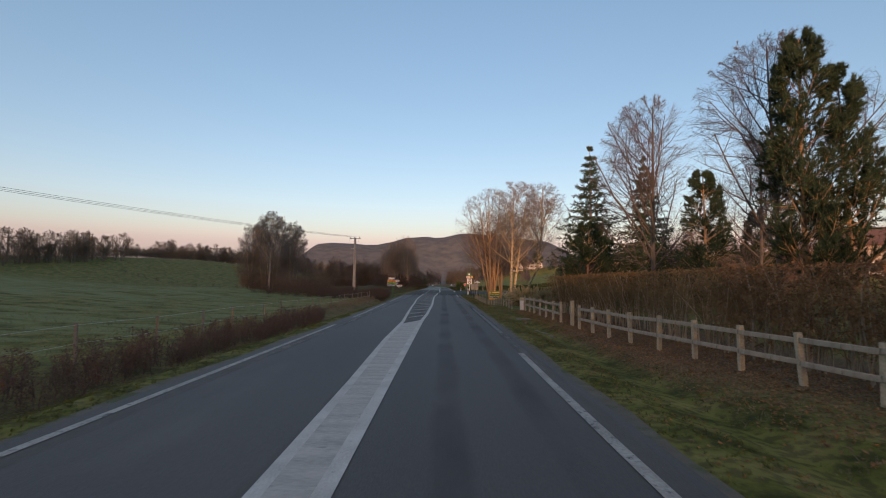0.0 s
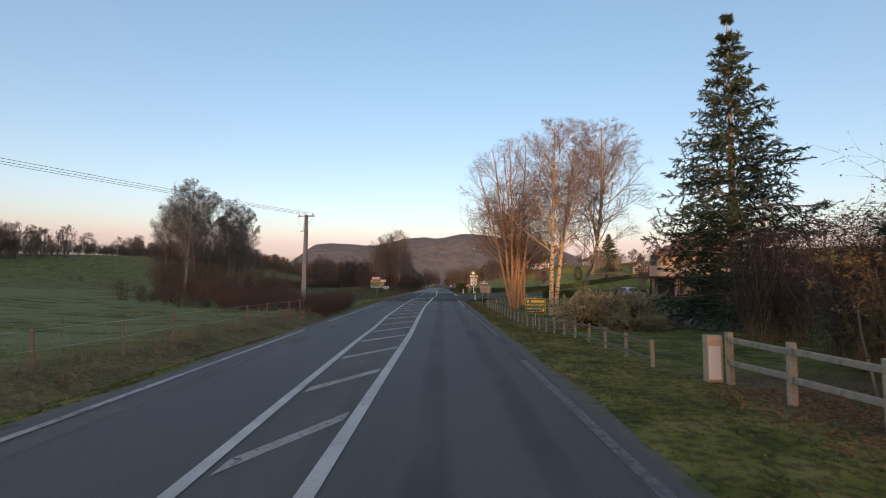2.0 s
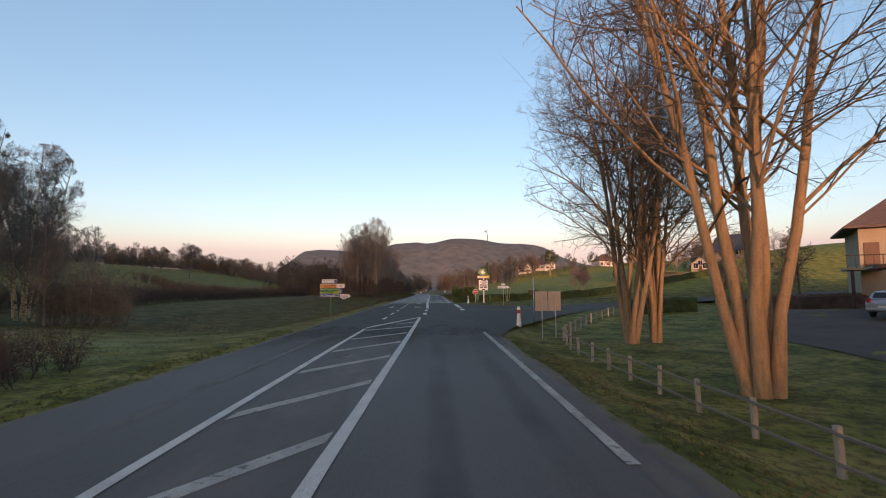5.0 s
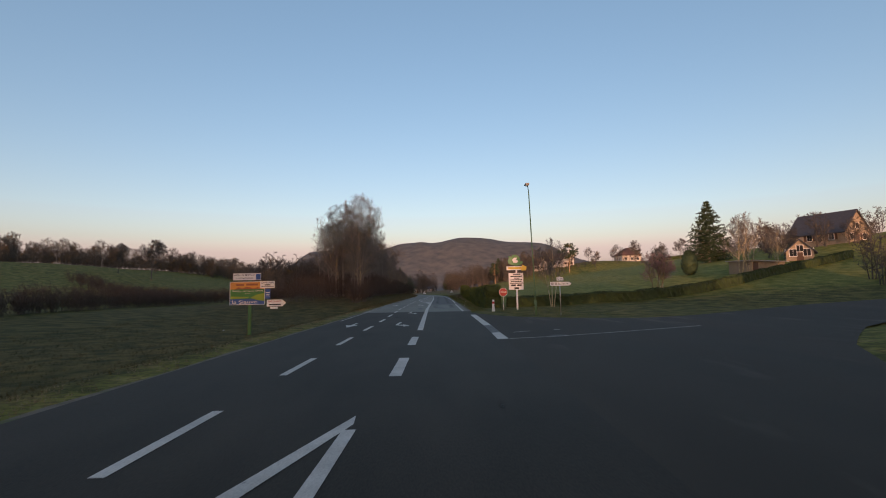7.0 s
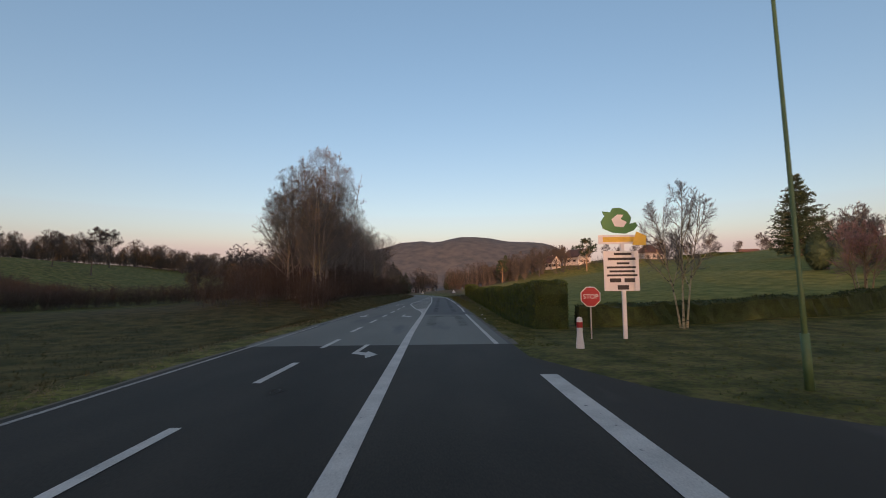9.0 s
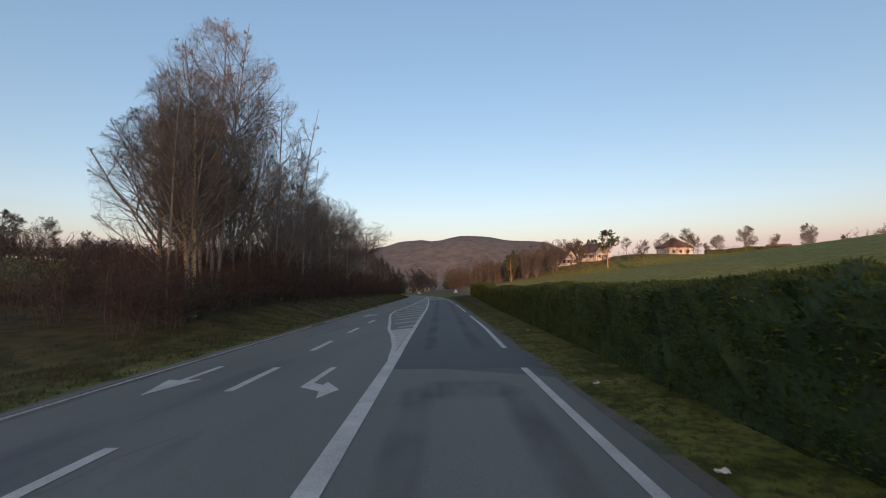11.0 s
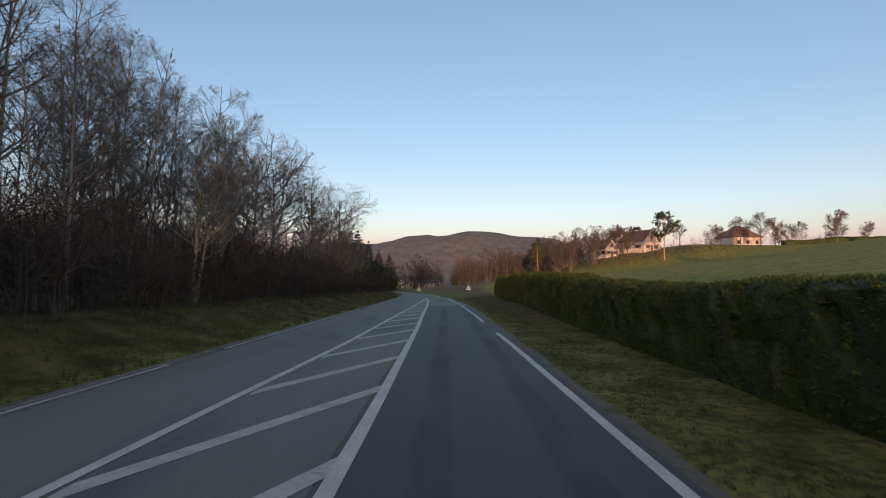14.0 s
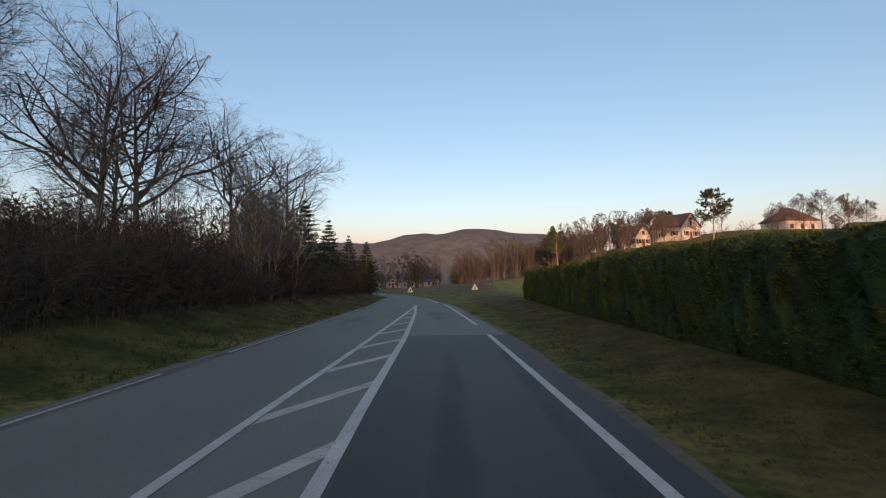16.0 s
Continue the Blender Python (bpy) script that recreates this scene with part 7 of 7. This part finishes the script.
# restaurant with a glazed ground floor
rx, ry = 29.5, 95.0
inn = thing("inn", "two-storey cream inn with a hipped brown roof and glazed front", "building", at=(rx, ry, 0.45), rz=-35)
part("upper_wall", box_bm((4.3, 17.5, 2.9, 11.0, 8.6, 7.8)), PLASTER, inn)
roof_inn = part("roof", hip_roof(-2.2, 11.0, 12.4, 23.2, 6.75, 11.2, (0.44, 0.60)), TILE, inn)
part("skylight", box_bm((2.9, 14.9, 8.88, 1.0, 0.8, 0.12), bevel=0.02), GLASS, roof_inn)
tube_part("finial", [(4.66, 17.8, 11.1), (4.66, 17.8, 11.75)], 0.06, SHUTTER, roof_inn)
part("parapet", box_bm((9.0, 0.12, 3.72, 18.4, 0.24, 1.5), bevel=0.02), PLASTER_WHITE, inn, "white plaster parapet")
part("parapet", box_bm((-0.08, 3.0, 3.72, 0.24, 5.5, 1.5), bevel=0.02), PLASTER_WHITE, inn)
part("terrace_slab", box_bm((8.2, 2.7, 2.92, 20.4, 5.6, 0.16)), PLASTER, inn)
part("canopy", box_bm((5.05, -0.85, 2.84, 14.5, 1.7, 0.26), bevel=0.02), WOOD_DARK, inn, "dark timber canopy")
part("end_wing", box_bm((15.4, -0.55, 2.0, 6.0, 1.3, 4.94), bevel=0.02), PLASTER_WHITE, inn, "plain white plaster end wing")
part("back_wall", box_bm((9.0, 5.4, 1.2, 18, 0.2, 3.4)), PLASTER, inn)
for k in range(5):
    part("pillar", box_bm((0.3 + k * 2.9, 0.2, 1.1, 0.42, 0.4, 3.4), bevel=0.015), PLASTER_WHITE, inn)
    part("canopy_post", box_bm((0.9 + k * 3.1, -1.5, 1.1, 0.2, 0.2, 3.4), bevel=0.012), WOOD_DARK, inn)
    if k < 4:
        w = part("shop_window", box_bm((1.75 + k * 2.9, 0.28, 1.5, 2.45, 0.08, 2.4), bevel=0.01), WOOD_DARK, inn)
        part("blind", box_bm((1.75 + k * 2.9, 0.225, 1.52, 2.25, 0.03, 2.2)), CURTAIN if k in (1, 2) else GLASS, w)
        part("sill", box_bm((1.75 + k * 2.9, 0.15, 0.2, 2.5, 0.3, 0.16), bevel=0.02), PLASTER_WHITE, inn)
for k in range(3):
    tube_part("rain_spout", [(12.0 + k * 0.9, 0.05, 4.1), (12.0 + k * 0.9, -0.2, 4.08)], 0.06, BLACK, inn)
for x in (1.7, 4.6, 7.3):
    part("window_frame", box_bm((x, 13.16, 5.8, 1.3, 0.08, 0.85), bevel=0.01), SHUTTER, inn)
    for s in (-0.3, 0.3):
        part("pane", box_bm((x + s, 13.12, 5.8, 0.48, 0.03, 0.62)), GLASS, inn)
part("balcony_door", box_bm((-0.4, 13.17, 4.3, 1.0, 0.08, 2.1), bevel=0.01), SHUTTER, inn)
part("balcony_slab", box_bm((-1.2, 11.6, 3.05, 2.6, 3.4, 0.2), bevel=0.02), PLASTER, inn)
for k in range(5):
    part("baluster", box_bm((-2.4 + k * 0.55, 9.95, 3.65, 0.05, 0.05, 1.0)), WOOD_DARK, inn)
part("handrail", box_bm((-1.2, 9.95, 4.15, 2.6, 0.08, 0.07), bevel=0.01), WOOD_DARK, inn)
for x in (-2.1,):
    part("balcony_post", box_bm((x, 10.1, 1.2, 0.22, 0.22, 3.6), bevel=0.015), WOOD_DARK, inn)


# parked car
def hatchback(at, rz):
    ob = thing("car", "silver hatchback parked on a car park", "car", at=at, rz=rz)
    paint = plain("silver_car_paint", (0.42, 0.42, 0.43), 0.28, 0.6, 0.05, 60, 0.0)
    # side view: x forward, z up
    low = [(-1.86, 0.34), (1.86, 0.30), (1.95, 0.50), (1.90, 0.72), (1.05, 0.92), (-1.80, 0.98), (-1.93, 0.80), (-1.93, 0.50)]
    bm = prism_bm([(x, z) for x, z in low], 1.62, "y")
    bmesh.ops.bevel(bm, geom=bm.edges[:], offset=0.07, segments=3, affect="EDGES", profile=0.6)
    body = part("body", bm, paint, ob)
    cab = [(1.05, 0.90), (0.28, 1.42), (-0.20, 1.49), (-1.20, 1.46), (-1.55, 1.36), (-1.84, 0.95)]
    cb = prism_bm(cab, 1.46, "y")
    for v in cb.verts:
        if v.co.z > 1.2:
            v.co.y *= 0.84
    bmesh.ops.bevel(cb, geom=cb.edges[:], offset=0.06, segments=3, affect="EDGES")
    part("cabin", cb, paint, ob)
    for s in (-1, 1):
        for pts in ([(0.78, 0.98), (0.22, 1.36), (-0.28, 1.41), (-0.30, 0.98)], [(-0.38, 0.98), (-0.36, 1.41), (-1.12, 1.38), (-1.38, 1.02)]):
            wbm = prism_bm(pts, 0.02, "y")
            for v in wbm.verts:
                v.co.y += s * (0.742 - (v.co.z - 0.98) * 0.27)
            part("side_window", wbm, GLASS, ob)
        part("tail_light", box_bm((-1.86, s * 0.66, 0.95, 0.12, 0.2, 0.26), bevel=0.03), RED, ob)
        part("headlight", box_bm((1.82, s * 0.62, 0.72, 0.16, 0.3, 0.14), bevel=0.03), WHITE, ob)
        part("mirror", box_bm((0.72, s * 0.86, 1.02, 0.12, 0.16, 0.12), bevel=0.03), paint, ob)
        for x in (-1.22, 1.22):
            V, F = tubes(np.array([[(x, s * 0.62, 0.30), (x, s * 0.64, 0.30), (x, s * 0.80, 0.30), (x, s * 0.82, 0.30)]], float), np.array([[0.24, 0.30, 0.30, 0.24]]), 20)
            wheel = hang("wheel", shade(mesh_np("wheel", V, F, BLACK)), ob, "black tyre")
            V, F = tubes(np.array([[(x, s * 0.80, 0.30), (x, s * 0.825, 0.30), (x, s * 0.828, 0.30)]], float), np.array([[0.20, 0.19, 0.02]]), 16)
            hang("rim", shade(mesh_np("rim", V, F, STEEL)), wheel)
    part("rear_window", prism_bm([(-0.52, 1.02), (0.52, 1.02), (0.44, 1.33), (-0.44, 1.33)], 0.02, "x"), GLASS, ob).matrix_basis = Matrix.Translation((-1.76, 0, 0)) @ pose(0, 0, 0, 0, 22, 0) @ Matrix.Translation((-0.42, 0, 0.0))
    part("windscreen", prism_bm([(-0.6, 0.98), (0.6, 0.98), (0.5, 1.36), (-0.5, 1.36)], 0.02, "x"), GLASS, ob).matrix_basis = pose(1.75, 0, -0.05, 0, -56 + 34, 0) @ Matrix.Translation((-0.55, 0, 0.05))
    part("number_plate", box_bm((-1.945, 0, 0.62, 0.015, 0.5, 0.11)), WHITE, ob, "blank white plate")
    part("bumper", box_bm((-1.86, 0, 0.46, 0.2, 1.6, 0.2), bevel=0.06), paint, ob)
    return ob


hatchback((25.9, 92.9, gz(25.9, 92.9) + 0.05), 28)

# houses on the slope and behind the garden
gable_house("house", (66.5, 357.0, gz(66.5, 357) - 0.2), 28, 8.0, 10.5, 3.6, 3.6, PLASTER_HILL, TILE_RED, "white gabled house with red tile roof on a hill", group="hillside houses")
gable_house("house", (54.5, 356.0, gz(54.5, 356) - 0.2), 20, 5.0, 7.0, 3.2, 3.0, PLASTER_HILL, TILE_RED, "small sunlit gabled house on a hill", group="hillside houses")
hb_house = thing("house", "sunlit cream house with a steep hipped red roof on a hill", "house", "hillside houses", (105.5, 365, gz(105.5, 365) - 0.2), 10)
part("wall", box_bm((0, 0, 1.6, 11.5, 9, 4.6)), PLASTER_HILL, hb_house)
part("roof", hip_roof(-6.3, 6.3, -5.0, 5.0, 3.9, 8.3, (0.42, 0.58)), TILE_RED, hb_house)
for x in (-3.6, 0, 3.6):
    window(hb_house, x, -4.5, 2.0, 1.3, 1.4, False)
for x, y, rz in ((184, 409, 75), (214, 372, 60)):
    gable_house("house", (x, y, gz(x, y) - 0.2), rz, 8.5, 11.0, 4.6, 3.2, PLASTER_HILL, TILE_RED, "red-roofed house behind a hedge at the top of a meadow", False, "hillside houses")
gable_house("house", (82.5, 196, gz(82.5, 196) - 0.2), 20, 8.0, 11.0, 2.6, 4.2, PLASTER, SLATE, "large cream house with a dark slate roof beside birches")
low_shed = thing("low_shed", "long low cream shed with a grey sheet roof behind a hedge", "shed", at=(50.0, 170.0, gz(50, 170) - 0.7), rz=30)
part("wall", box_bm((0, 0, 0.95, 11.0, 2.8, 1.9), bevel=0.02), PLASTER, low_shed)
part("roof", box_bm((0, -0.1, 1.97, 11.8, 3.5, 0.14), bevel=0.02), GREYBACK, low_shed, "grey sheet metal roof")
part("door", box_bm((-3.4, -1.43, 0.95, 1.4, 0.06, 1.6), bevel=0.01), SHUTTER, low_shed)
gable_house("garden_shed", (61.8, 177.0, gz(61.8, 177) - 0.6), -32, 3.8, 5.2, 1.7, 1.9, PLASTER, SLATE, "small garden building with a dark roof behind a low hedge", False)
gable_house("house", (52.0, 58.0, gz(52.0, 58.0)), 60, 7.0, 9.0, 4.4, 2.0, PLASTER_WHITE, TILE_RED, "pale garden house with brown shutters behind trees")
for x, y, rz, w in ((-30, 415, 20, 5), (-21, 425, -15, 6), (-15, 408, 10, 5), (-9, 436, 70, 7)):
    gable_house("house", (x, y, gz(x, y)), rz, w, w * 1.5, 2.6, 1.8, PLASTER_WHITE, SLATE, "small white house in the valley beyond a bend", False, "valley houses")


# paper scraps on the verge
def paper_scrap(at, rz, seed):
    rng = random.Random(seed)
    ob = thing("paper_scrap", "small crumpled white paper lying on a verge", "litter", "litter on the verge", at, rz)
    bm = bmesh.new()
    bmesh.ops.create_grid(bm, x_segments=5, y_segments=4, size=0.055)
    for v in bm.verts:
        v.co = (v.co.x * 1.3, v.co.y * 0.8, 0.03 + rng.uniform(-0.02, 0.03))
    bmesh.ops.solidify(bm, geom=bm.faces[:], thickness=0.004)
    part("sheet", bm, PAPER, ob)


PAPER = plain("dull_white_paper", (0.62, 0.60, 0.57), 0.9)
for k, (x, y) in enumerate(((3.24, 154.1), (3.44, 158.9), (4.3, 171.5), (-16.5, 132.5))):
    paper_scrap((x, y, gz(x, y) + 0.05), 37 * k, k)
